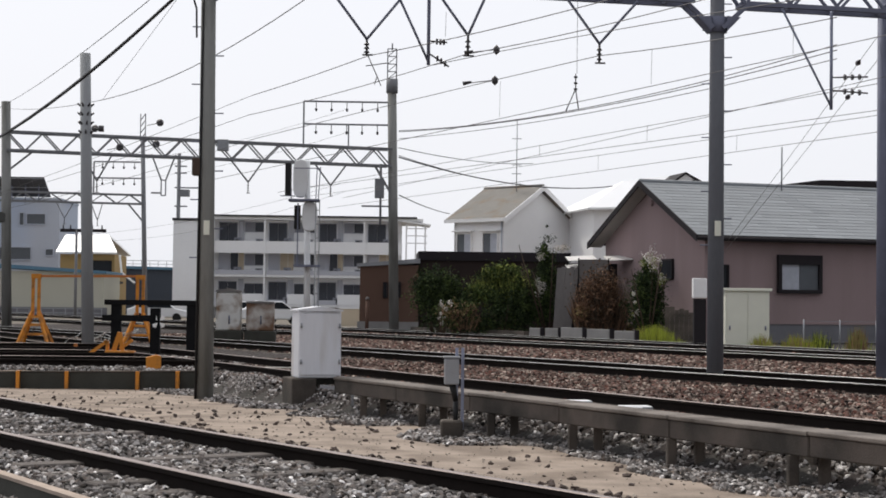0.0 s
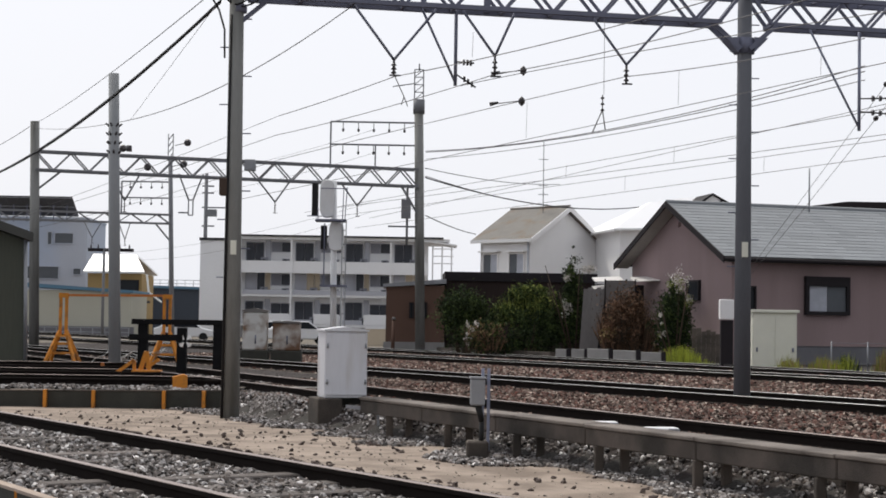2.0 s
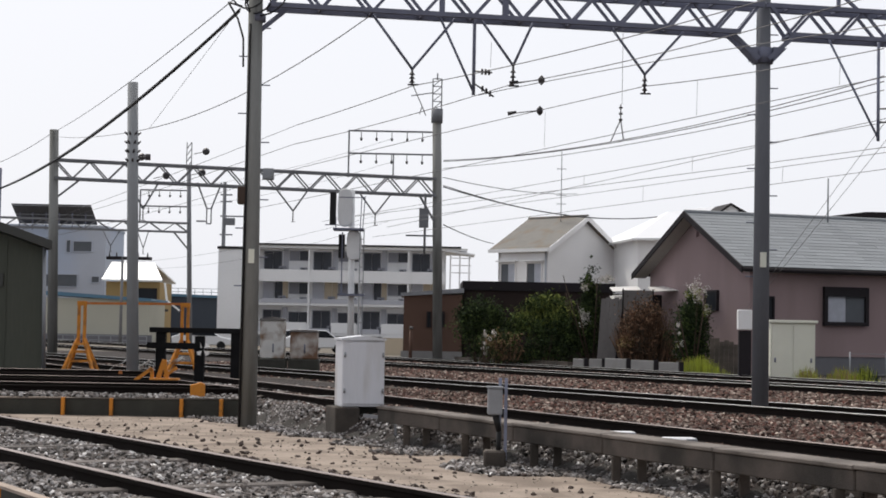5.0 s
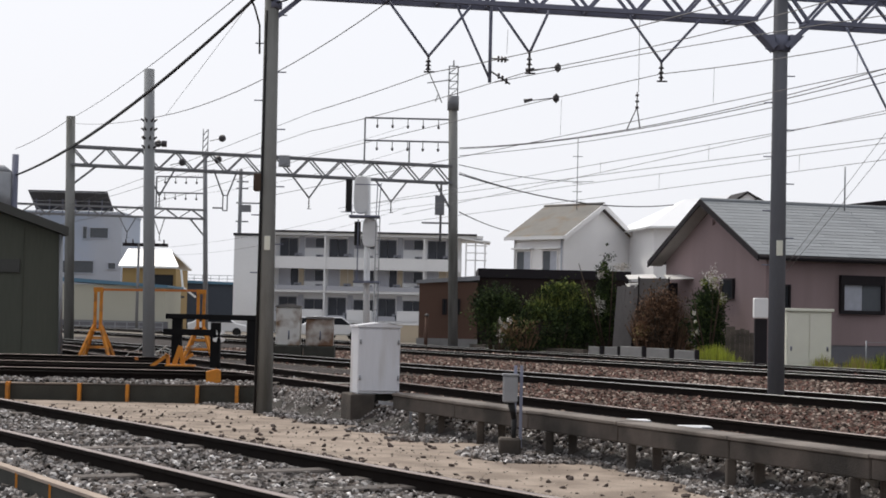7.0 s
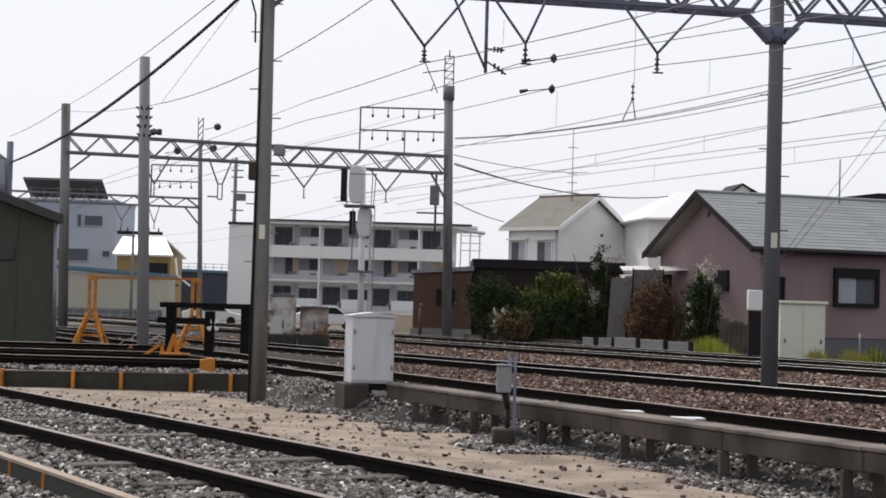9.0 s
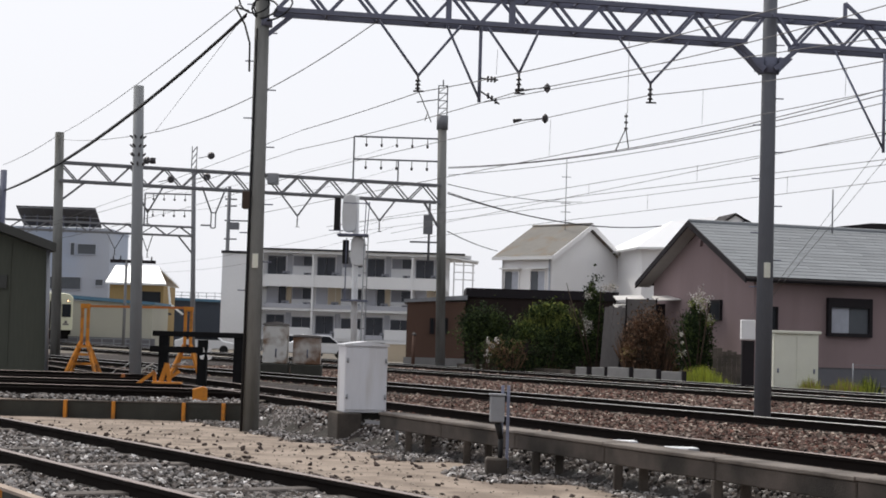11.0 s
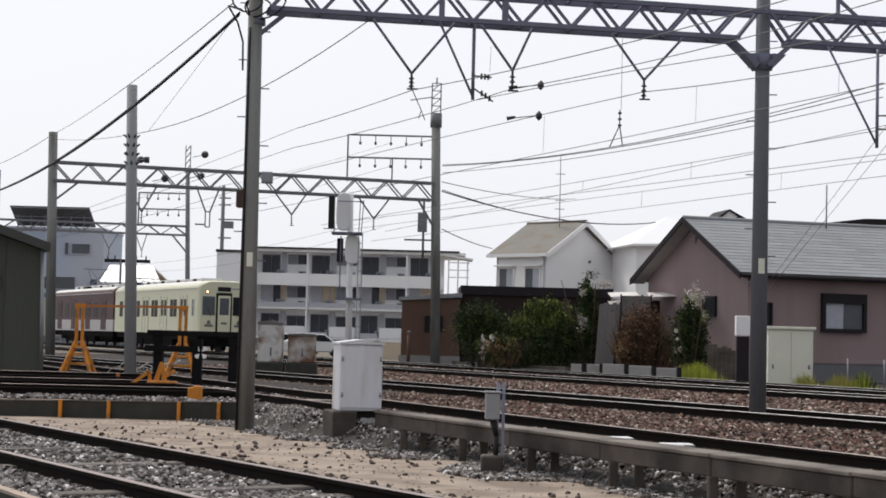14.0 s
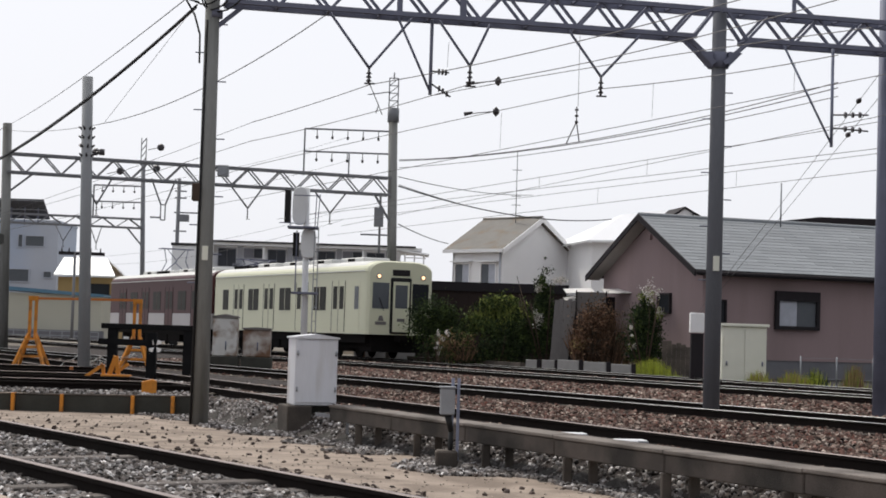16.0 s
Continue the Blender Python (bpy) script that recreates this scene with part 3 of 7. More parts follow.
bm = BM()
for i in range(4):
    z = 10.65 + i * 0.325
    bar(bm, (0.18, 70.9, z), (0.56, 70.9, z + 0.325), 0.03)
    bar(bm, (0.18, 70.9, z + 0.325), (0.56, 70.9, z + 0.325), 0.035)
rod(bm, (0.37, 70.9, 11.9), (0.37, 70.9, 12.2), 0.03)
bar(bm, (-0.75, 70.9, 11.2), (0.2, 70.9, 11.35), 0.04)
part("spire_lattice", bm, M_STEEL_FAR, G2)
rack(G2, -3.36, 0.3, 70.9, 7.7, (1.95, 0.98), 5, M_STEEL_FAR)
bm = BM()
bar(bm, (-1.45, 70.9, 7.65), (-1.45, 70.9, 8.7), 0.06)
part("mid_post", bm, M_STEEL_FAR, G2)
for a, b, c, cz in ((-6.2, -4.9, -5.5, 6.0), (-2.8, -1.5, -2.15, 6.0), (-11.9, -10.7, -11.3, 5.8)):
    yy = 65.2 + (c + 14.6) * 0.3826
    hanger_v(G2, (a, yy, 6.88), (b, yy, 6.88), (c, yy, cz), 0.45, 0.035, M_STEEL_FAR)
bm = BM()
xh, yh = -8.82, 67.6
for a in (-0.50, 0.48):
    rod(bm, (xh + a, yh, 7.0), (xh + (0.09 if a > 0 else -0.09), yh, 5.95), 0.035, n=6)
for a in (-0.09, 0.09):
    bar(bm, (xh + a, yh, 5.95), (xh + a, yh, 5.33), 0.045)
for z in (5.33, 5.95):
    bar(bm, (xh - 0.09, yh, z), (xh + 0.09, yh, z), 0.045)
bar(bm, (xh - 0.5, yh, 5.43), (xh - 0.09, yh, 5.43), 0.06)
part("drop_frame", bm, M_STEEL_FAR, G2)
bm = BM()
quad_box(bm, -6.72, -6.27, 67.9, 68.3, 7.22, 7.68)
part("control_box", bm, M_STEEL_PALE, G2, "grey control box on the beam", bevel=0.02)
bm = BM()
quad_box(bm, -0.3, 0.1, 70.5, 70.9, 5.55, 6.35)
bar(bm, (-0.85, 70.7, 5.2), (0.3, 70.7, 5.2), 0.07)
rod(bm, (-0.05, 70.7, 4.4), (-0.05, 70.7, 7.0), 0.05)
part("switch_box", bm, M_STEEL_FAR, G2)
for x, z in ((-11.4, 7.88), (-10.47, 7.18), (-9.1, 7.38), (-8.97, 8.25)):
    yy = 65.2 + (x + 14.6) * 0.3826
    bm = BM()
    rod(bm, (x, yy - 0.08, z), (x, yy, z), 0.08, 0.15, n=14)
    rod(bm, (x, yy, z), (x, yy + 0.08, z), 0.15, 0.08, n=14)
    rod(bm, (x - 0.5, yy, z - 0.12), (x, yy, z), 0.015, n=6)
    part("weight_disc", bm, M_INSUL, G2)

G3 = thing("catenary_gantry", pose(0, 0, 0), "distant lattice gantry with feeder racks", "gantry")
bm = BM()
rod(bm, (-14.4, 103, -0.5), (-14.75, 103, 11.0), 0.16, 0.13, n=12)
part("mast", bm, M_STEEL_FAR, G3)
bm = BM()
for sx in (-14.9, -14.6):
    bar(bm, (sx, 103, 10.9), (sx, 103, 12.6), 0.05)
for i in range(4):
    bar(bm, (-14.9, 103, 11 + i * 0.4), (-14.6, 103, 11.4 + i * 0.4), 0.05)
part("spire_lattice", bm, M_STEEL_FAR, G3)
truss(G3, (-27.0, 100.0, 7.0), (-14.7, 103, 7.02), 0.55, 0.5, 0.8, M_STEEL_FAR, chord=0.10, web=0.06)
rack(G3, -17.7, -14.7, 103, 7.6, (2.0, 1.0), hooks=4, material=M_STEEL_FAR, r=0.05)
for a, b, c, cz in ((-19.8, -18.75, -19.3, 6.05), (-17.7, -17.0, -17.3, 5.95)):
    hanger_v(G3, (a, 102.2, 7.0), (b, 102.2, 7.0), (c, 102.2, cz), 0.35, 0.03, M_STEEL_FAR)
bm = BM()
bar(bm, (-14.7, 103, 6.0), (-15.6, 103, 7.05), 0.1)
part("knee_brace", bm, M_STEEL_FAR, G3)
push_back(G2, 1.058)
push_back(G3, 1.08)
p4 = build_pole(-20.75, 171, -0.4, 16.2, 0.22, 0.18, "distant grey pole with a transformer box", M_STEEL_FAR, steps=False)
bm = BM()
quad_box(bm, 0.0, 1.1, -0.4, 0.4, 12.2, 12.9)
part("transformer_box", bm, M_STEEL_FAR, p4)
for z, x1 in ((13.1, 2.6), (11.2, 0.9), (14.6, 0.8), (15.3, 0.8)):
    bm = BM()
    bar(bm, (-0.4, 0, z), (x1, 0, z), 0.14)
    part("cross_arm", bm, M_STEEL_FAR, p4)


# ---- overhead wires ----
def wire(name, p0, p1, sag, r, label, category="wire", material=M_WIRE, n=14, sides=5):
    bm = BM()
    p0, p1 = Vector(p0), Vector(p1)
    pts = [p0.lerp(p1, i / n) - Vector((0, 0, 4 * sag * (i / n) * (1 - i / n))) for i in range(n + 1)]
    ring0 = None
    z = (p1 - p0).normalized()
    x = z.cross(Vector((0, 0, 1))).normalized()
    y = x.cross(z)
    for p in pts:
        ring = [bm.verts.new(p + r * (math.cos(2 * math.pi * i / sides) * x + math.sin(2 * math.pi * i / sides) * y)) for i in range(sides)]
        if ring0:
            for i in range(sides):
                bm.faces.new((ring0[i], ring0[(i + 1) % sides], ring[(i + 1) % sides], ring[i]))
        ring0 = ring
    return solid(name, bm, material, pose(0, 0, 0), label, category, "overhead wires")


# ---- the mauve house ----
def window_unit(parent, m, w, h, depth=0.12, frame_mat=M_FASCIA, pane_mats=(M_GLASS,), fr=0.06, hood=0.0):
    """A framed window on a wall: its own x across, z up, y out of the wall is minus."""
    win = new("window")
    win.parent = parent
    win.matrix_basis = m
    bm = BM()
    for x0, x1, z0, z1 in ((-w / 2, w / 2, -h / 2, -h / 2 + fr), (-w / 2, w / 2, h / 2 - fr - hood, h / 2), (-w / 2, -w / 2 + fr, -h / 2 + fr, h / 2 - fr - hood), (w / 2 - fr, w / 2, -h / 2 + fr, h / 2 - fr - hood)):
        quad_box(bm, x0, x1, -depth, 0.02, z0, z1)
    part("window_frame", bm, frame_mat, win)
    k = len(pane_mats)
    for i, pm in enumerate(pane_mats):
        x0 = -w / 2 + fr + (w - 2 * fr) * i / k
        x1 = -w / 2 + fr + (w - 2 * fr) * (i + 1) / k
        bm = BM()
        quad_box(bm, x0 + 0.01, x1 - 0.01, -depth * 0.4, -depth * 0.25, -h / 2 + fr, h / 2 - fr - hood)
        part("pane", bm, pm, win)
    return win


def build_house():
    # origin: the near corner under the eaves; x along the eaves, y along the gable
    H = thing("house", pose(11.45, 58.58, 0, 0, 0, 17.0), "single-storey mauve rendered house with a pale grey gabled roof", "house")
    L, D, eave, ridge = 24.0, 8.35, 3.67, 5.64
    e0 = eave + 0.05
    bm = BM()
    prism(bm, [(0, 0, -0.5), (0, D, -0.5), (0, D, e0), (0, D / 2, ridge - 0.08), (0, 0, e0)], (0.2, 0, 0))
    part("gable_wall", bm, M_PINK, H)
    bm = BM()
    quad_box(bm, 0.2, L, 0, 0.2, 0.5, e0)
    part("front_wall", bm, M_PINK, H)
    bm = BM()
    quad_box(bm, 0.2, L, D - 0.2, D, -0.5, e0)
    quad_box(bm, L - 0.2, L, 0.2, D - 0.2, -0.5, e0)
    part("rear_wall", bm, M_PINK, H)
    bm = BM()
    quad_box(bm, 0.2, L, 0.03, 0.2, -0.5, 0.498)
    part("foundation", bm, M_FOUND, H)
    over, g = 0.45, 0.55
    slope = (ridge - eave) / (D / 2)
    rise = over * slope
    for s in (0, 1):
        y_e, y_r = (-over, D / 2) if s == 0 else (D + over, D / 2)
        bm = BM()
        prism(bm, [(-g, y_e, eave - rise + 0.06), (-g, y_r, ridge + 0.06), (-g, y_r, ridge + 0.14), (-g, y_e, eave - rise + 0.14)], (L + 2 * g, 0, 0))
        part("roof", bm, M_FASCIA, H)
    # slates on the near slope, laid in courses
    u = Vector((0, D / 2 + over, ridge - eave + rise)).normalized()
    run = Vector((0, D / 2 + over, ridge - eave + rise)).length
    courses = 17
    bm = BM()
    quad_box(bm, 0, 1.19, 0, run / courses * 1.12, 0, 0.018)
    slate = finish(bm, M_SLATE)
    bm = BM()
    quad_box(bm, 0, 0.59, 0, run / courses * 1.12, 0, 0.018)
    half_slate = finish(bm, M_SLATE)
    tilt = math.atan2(u.z, u.y)
    for c in range(courses):
        for i in range(17):
            x = -g + 0.02 + i * 1.2 + (0.6 if c % 2 else 0.0)
            if i == 0 and c % 2:
                p = Vector((-g + 0.02, -over, eave - rise + 0.142)) + u * (run / courses * c)
                same("slate", half_slate, H, Matrix.Translation(p) @ Matrix.Rotation(tilt - 0.035, 4, "X") @ Matrix.Translation((0, 0, 0.018)))
            p = Vector((x, -over, eave - rise + 0.142)) + u * (run / courses * c)
            same("slate", slate, H, Matrix.Translation(p) @ Matrix.Rotation(tilt - 0.035, 4, "X") @ Matrix.Translation((0, 0, 0.018)))
    bm = BM()
    for i in range(courses):
        quad_box(bm, 20.3, L + g, 0, run / courses * 1.1, 0, 0.018, Matrix.Translation(Vector((0, -over, eave - rise + 0.142)) + u * (run / courses * i)) @ Matrix.Rotation(tilt - 0.035, 4, "X") @ Matrix.Translation((0, 0, 0.018)))
    part("roofing", bm, M_SLATE, H)
    bm = BM()
    rod(bm, (-g, D / 2, ridge + 0.17), (L + g, D / 2, ridge + 0.17), 0.09, n=8)
    part("ridge_cap", bm, M_SLATE, H)
    # barge boards on the gable, gutter on the eaves
    for s in (0, 1):
        y_e = -over - 0.05 if s == 0 else D + over + 0.05
        bm = BM()
        prism(bm, [(-g - 0.05, y_e, eave - rise - 0.07), (-g - 0.05, D / 2, ridge - 0.03), (-g - 0.05, D / 2, ridge + 0.2), (-g - 0.05, y_e, eave - rise + 0.16)], (0.05, 0, 0))
        part("barge_board", bm, M_FASCIA, H)
        bm = BM()
        prism(bm, [(-g, y_e + (0.1 if s == 0 else -0.1), eave - rise - 0.02), (-g, D / 2, ridge - 0.02), (-g, D / 2, ridge + 0.03), (-g, y_e + (0.1 if s == 0 else -0.1), eave - rise + 0.05)], (g, 0, 0))
        part("soffit", bm, M_SOFFIT, H)
    bm = BM()
    rod(bm, (-g, -over - 0.06, eave - rise + 0.05), (L + g, -over - 0.06, eave - rise + 0.05), 0.07, n=8)
    part("gutter", bm, M_FASCIA, H)
    bm = BM()
    quad_box(bm, -0.2, L, -over, 0, eave - rise - 0.02, eave - rise + 0.03)
    part("soffit", bm, M_BOARD, H)
    window_unit(H, pose(3.80, -0.01, 2.31), 1.80, 1.38, 0.16, M_FASCIA, (M_CURTAIN, M_GLASS_MID), 0.13, 0.22)
    window_unit(H, pose(0.72, -0.01, 2.19), 0.42, 0.83, 0.1, M_FASCIA, (M_GLASS,), 0.06)
    window_unit(H, pose(-0.01, 2.85, 2.47, 0, 0, -90), 1.0, 0.75, 0.1, M_FASCIA, (M_GLASS,), 0.06)
    bm = BM()
    rod(bm, (-0.1, D / 2, ridge - 0.65), (0.02, D / 2, ridge - 0.65), 0.11, n=12)
    part("gable_vent", bm, M_PINK, H)
    return H


build_house()


# ---- white two-storey house and its neighbour ----
def build_white_house():
    # origin at the near corner; x runs along the eaves front, y along the gable
    H = thing("house", pose(7.95, 108, 0, 0, 0, -45), "white two-storey house with a lichened gabled roof", "house")
    x0, D, e, r, o = -4.35, 7.0, 6.85, 2.05, 0.45
    ym = D / 2
    bm = BM()
    quad_box(bm, x0, -0.2, 0, 0.2, -0.6, e)
    part("front_wall", bm, M_WHITE_WALL, H)
    for x in (-0.2, x0 - 0.003):
        bm = BM()
        prism(bm, [(x, 0, -0.6), (x, D, -0.6), (x, D, e), (x, ym, e + r - 0.1), (x, 0, e)], (0.2, 0, 0))
        part("gable_wall", bm, M_WHITE_WALL, H)
    bm = BM()
    quad_box(bm, x0 + 0.2, -0.2, D - 0.2, D, -0.6, e)
    part("rear_wall", bm, M_WHITE_WALL, H)
    drop = o * r / ym
    for ye in (-o, D + o):
        bm = BM()
        prism(bm, [(x0 - o, ye, e - drop), (x0 - o, ym, e + r), (x0 - o, ym, e + r + 0.14), (x0 - o, ye, e - drop + 0.14)], (-x0 + 2 * o, 0, 0))
        part("roof", bm, M_TAN_ROOF, H)
        bm = BM()
        prism(bm, [(o, ye, e - drop - 0.18), (o, ym, e + r - 0.18), (o, ym, e + r + 0.17), (o, ye, e - drop + 0.17)], (0.06, 0, 0))
        part("barge_board", bm, M_WHITE_WALL, H)
    bm = BM()
    rod(bm, (x0 - o, ym, e + r + 0.16), (o, ym, e + r + 0.16), 0.09, n=8)
    part("ridge_cap", bm, M_TAN_ROOF, H)
    bm = BM()
    quad_box(bm, x0 - o, o, -o - 0.1, -o - 0.002, e - drop - 0.08, e - drop + 0.14)
    part("gutter", bm, M_WHITE_WALL, H)
    for x in (-3.4, -1.1):
        window_unit(H, pose(x, -0.02, 5.15), 1.35, 1.35, 0.1, M_WHITE_WALL, (M_GLASS_MID, M_CURTAIN), 0.06)
        bm = BM()
        quad_box(bm, x - 0.85, x + 0.85, -0.4, -0.02, 5.9, 5.98)
        part("window_hood", bm, M_WHITE_WALL, H)
    bm = BM()
    rod(bm, (-0.12, -0.07, -0.5), (-0.12, -0.07, e - 0.3), 0.06, n=8)
    part("downpipe", bm, M_APT_GREY, H)
    return H


build_white_house()


def tv_antenna(x, y, z0, z1, rungs, label, span=0.5):
    t = thing("television_antenna", pose(x, y, z0), label, "antenna", "roof antennas")
    bm = BM()
    rod(bm, (0, 0, 0), (0, 0, z1 - z0), 0.03, n=6)
    part("mast", bm, M_STEEL_PALE, t)
    for f in rungs:
        bm = BM()
        bar(bm, (-span, 0, f * (z1 - z0)), (span, 0, f * (z1 - z0)), 0.045)
        part("rung", bm, M_STEEL_PALE, t)
    return t


tv_antenna(9.0, 111, 8.6, 13.5, (0.12, 0.26, 0.38, 0.74), "tall thin television antenna on the white house", 0.32)
tv_antenna(15.4, 63.6, 5.6, 7.3, (), "thin bare antenna rod on the mauve house")


def build_far_house():
    H = thing("house", pose(16.0, 107, 0, 0, 0, 8), "white house with a metal roof, sun sheen put into its white", "house")
    bm = BM()
    quad_box(bm, -2.4, 6, 0, 9, -0.6, 7.4)
    part("wall", bm, M_WHITE_WALL, H)
    bm = BM()
    prism(bm, [(-2.9, -0.5, 7.25), (0.5, 3.2, 9.3), (3.6, 3.2, 9.75), (6.5, -0.5, 7.6)], (0, 0, 0.14))
    prism(bm, [(-2.9, 9.5, 7.25), (6.5, 9.5, 7.6), (3.6, 3.2, 9.75), (0.5, 3.2, 9.3)], (0, 0, 0.14))
    prism(bm, [(-2.9, -0.5, 7.25), (-2.9, 9.5, 7.25), (0.5, 3.2, 9.3)], (0, 0, 0.14))
    part("roof", bm, M_WHITE_ROOF, H)
    for x, w, z in ((3.7, 1.0, 9.72), (4.4, 1.0, 9.36)):
        bm = BM()
        prism(bm, [(x - w, -0.2, z - 0.72), (x, -0.2, z), (x + w, -0.2, z - 0.55), (x + w, -0.2, z - 1.0), (x - w, -0.2, z - 1.0)], (0, 4, 0))
        part("dormer", bm, M_WHITE_WALL, H)
        bm = BM()
        prism(bm, [(x - w - 0.1, -0.3, z - 0.78), (x, -0.3, z + 0.0), (x, -0.3, z + 0.14), (x - w - 0.1, -0.3, z - 0.62)], (0, 4, 0))
        prism(bm, [(x + w + 0.1, -0.3, z - 0.6), (x, -0.3, z + 0.0), (x, -0.3, z + 0.14), (x + w + 0.1, -0.3, z - 0.45)], (0, 4, 0))
        part("dormer_roof", bm, M_FASCIA, H)
    window_unit(H, pose(-1.1, -0.02, 5.6), 1.2, 1.1, 0.1, M_STEEL, (M_GLASS_MID,), 0.06)


build_far_house()


def build_dark_roof():
    H = thing("house", pose(27, 100, 0), "low dark-roofed house behind the mauve house", "house")
    bm = BM()
    quad_box(bm, -4, 9, 0, 8, -0.5, 7.3)
    part("wall", bm, M_WHITE_WALL, H)
    bm = BM()
    prism(bm, [(-4.6, -0.6, 8.32), (-0.6, -0.6, 8.85), (10, -0.6, 8.85), (10, -0.6, 7.2), (-4.6, -0.6, 7.2)], (0, 9, 0))
    part("roof", bm, M_FASCIA, H)


build_dark_roof()


# ---- apartment block ----
def build_apartments():
    A = thing("apartment_building", pose(0, 159, 0), "pale three-storey apartment block with open balconies and dark roof edge", "apartment building")
    xl, xr, top = -16.0, 4.6, 9.2
    bm = BM()
    quad_box(bm, xl - 3.7, xl - 0.2, -0.3, 9, -0.6, 8.75)
    part("stair_tower", bm, M_APT, A)
    bm = BM()
    quad_box(bm, xl - 3.8, xl - 0.1, -0.4, 9, 8.75, 9.0)
    part("tower_cap", bm, M_APT_DARK, A)
    bm = BM()
    quad_box(bm, xl - 0.2, xr - 2.6, 1.6, 9, -0.6, top - 0.25)
    part("main_wall", bm, M_APT, A)
    bm = BM()
    quad_box(bm, xl - 0.5, xr - 0.6, -0.4, 9.2, top - 0.25, top)
    part("roof_slab", bm, M_APT, A)
    bm = BM()
    quad_box(bm, xl - 0.6, xr - 1.2, -0.6, 9.3, top + 0.003, top + 0.17)
    part("roof_edge", bm, M_APT_DARK, A)
    for z in (0.9, 3.72, 6.55):
        bm = BM()
        quad_box(bm, xl - 0.2, xr - 2.6, -0.2, 1.6, z - 0.22, z)
        part("balcony_slab", bm, M_APT, A)
    bm = BM()
    quad_box(bm, xl - 0.2, xr - 2.6, -0.3, -0.202, 5.75, 6.9)
    part("parapet", bm, M_APT, A, "plain white balcony parapet")
    bays = [xl + 0.15, xl + 4.95, xl + 9.75, xl + 14.4]
    for x in bays:
        bm = BM()
        bar(bm, (x, -0.36, -0.5), (x, -0.36, top - 0.3), 0.15)
        part("balcony_post", bm, M_APT, A)
    for fl, z in enumerate((0.9, 3.72, 6.55)):
        for i in range(4):
            x = xl + 0.4 + i * 4.75
            w = min(4.5, xr - 2.7 - x)
            if w < 1:
                continue
            bm = BM()
            quad_box(bm, x + 1.95, x + min(w, 2.45), 1.5, 1.598, z, z + 2.4)
            part("wall_panel", bm, M_APT_TAN if fl == 1 else M_APT_GREY, A)
            if fl == 1:
                bm = BM()
                quad_box(bm, x + 0.05, x + 1.15, 1.5, 1.598, z, z + 2.4)
                part("wall_panel", bm, M_APT_GREY, A)
                bm = BM()
                quad_box(bm, x + 1.2, x + 1.9, 1.5, 1.598, z + 0.1, z + 2.3)
                part("entrance_door", bm, M_APT_TAN if i % 2 else M_APT_WINDOW, A)
            else:
                window_unit(A, pose(x + 0.95, 1.58, z + 1.25), 1.8, 1.9, 0.08, M_APT_GREY, (M_APT_WINDOW, M_APT_WINDOW), 0.06)
            if w > 4:
                window_unit(A, pose(x + 3.5, 1.58, z + (1.75 if fl == 2 else 1.45)), 2.0, 1.0 if fl == 2 else 1.15, 0.08, M_APT_GREY, (M_APT_HAZED_GREY, M_APT_WINDOW) if fl else (M_APT_WINDOW, M_APT_WINDOW), 0.06)
            for dx, dh in ((1.55, 0.62), (3.6, 0.5)):
                if dx < w - 0.6:
                    bm = BM()
                    quad_box(bm, x + dx, x + dx + 0.7, 0.9, 1.25, z + 0.02, z + 0.1 + dh)
                    unit = part("air_conditioner", bm, M_APT_HAZED_GREY, A)
                    bm = BM()
                    rod(bm, (x + dx + 0.28, 0.88, z + 0.36), (x + dx + 0.28, 0.899, z + 0.36), 0.2, n=12)
                    part("fan_grille", bm, M_APT_WINDOW, unit)
            if fl == 0:
                for k, (a, b, zt, m) in enumerate(((0.05, 1.85, 0.45, M_APT_GREY), (2.0, 4.4, 1.0, M_APT), (2.3, 4.1, -0.35, M_APT_GREY))):
                    if b > w:
                        continue
                    bm = BM()
                    quad_box(bm, x + a, x + b, -0.25 - 0.006 * k, -0.2 - 0.006 * k, z - 0.62 if k == 2 else z + 0.02, z + zt)
                    part("balcony_panel", bm, m, A)
            elif fl == 1:
                bm = BM()
                quad_box(bm, x + 0.02, x + w, -0.25, -0.2, z + 0.004, z + 0.42)
                part("balcony_panel", bm, M_APT_GREY, A)
    # open end stair
    for x in (xr - 2.2, xr - 1.3, xr - 0.4):
        bm = BM()
        bar(bm, (x, 0, -0.5), (x, 0, top - 0.5), 0.14)
        part("stair_post", bm, M_APT, A)
    for z in (6.9, 7.6, 8.3):
        bm = BM()
        bar(bm, (xr - 2.2, 0, z), (xr - 0.2, 0, z), 0.09)
        part("stair_rail", bm, M_APT, A)
    bm = BM()
    prism(bm, [(xr - 2.6, -0.5, 8.9), (xr + 0.1, -0.5, 8.55), (xr + 0.1, -0.5, 8.7), (xr - 2.6, -0.5, 9.05)], (0, 4, 0))
    part("stair_roof", bm, M_APT, A)
    return A


build_apartments()


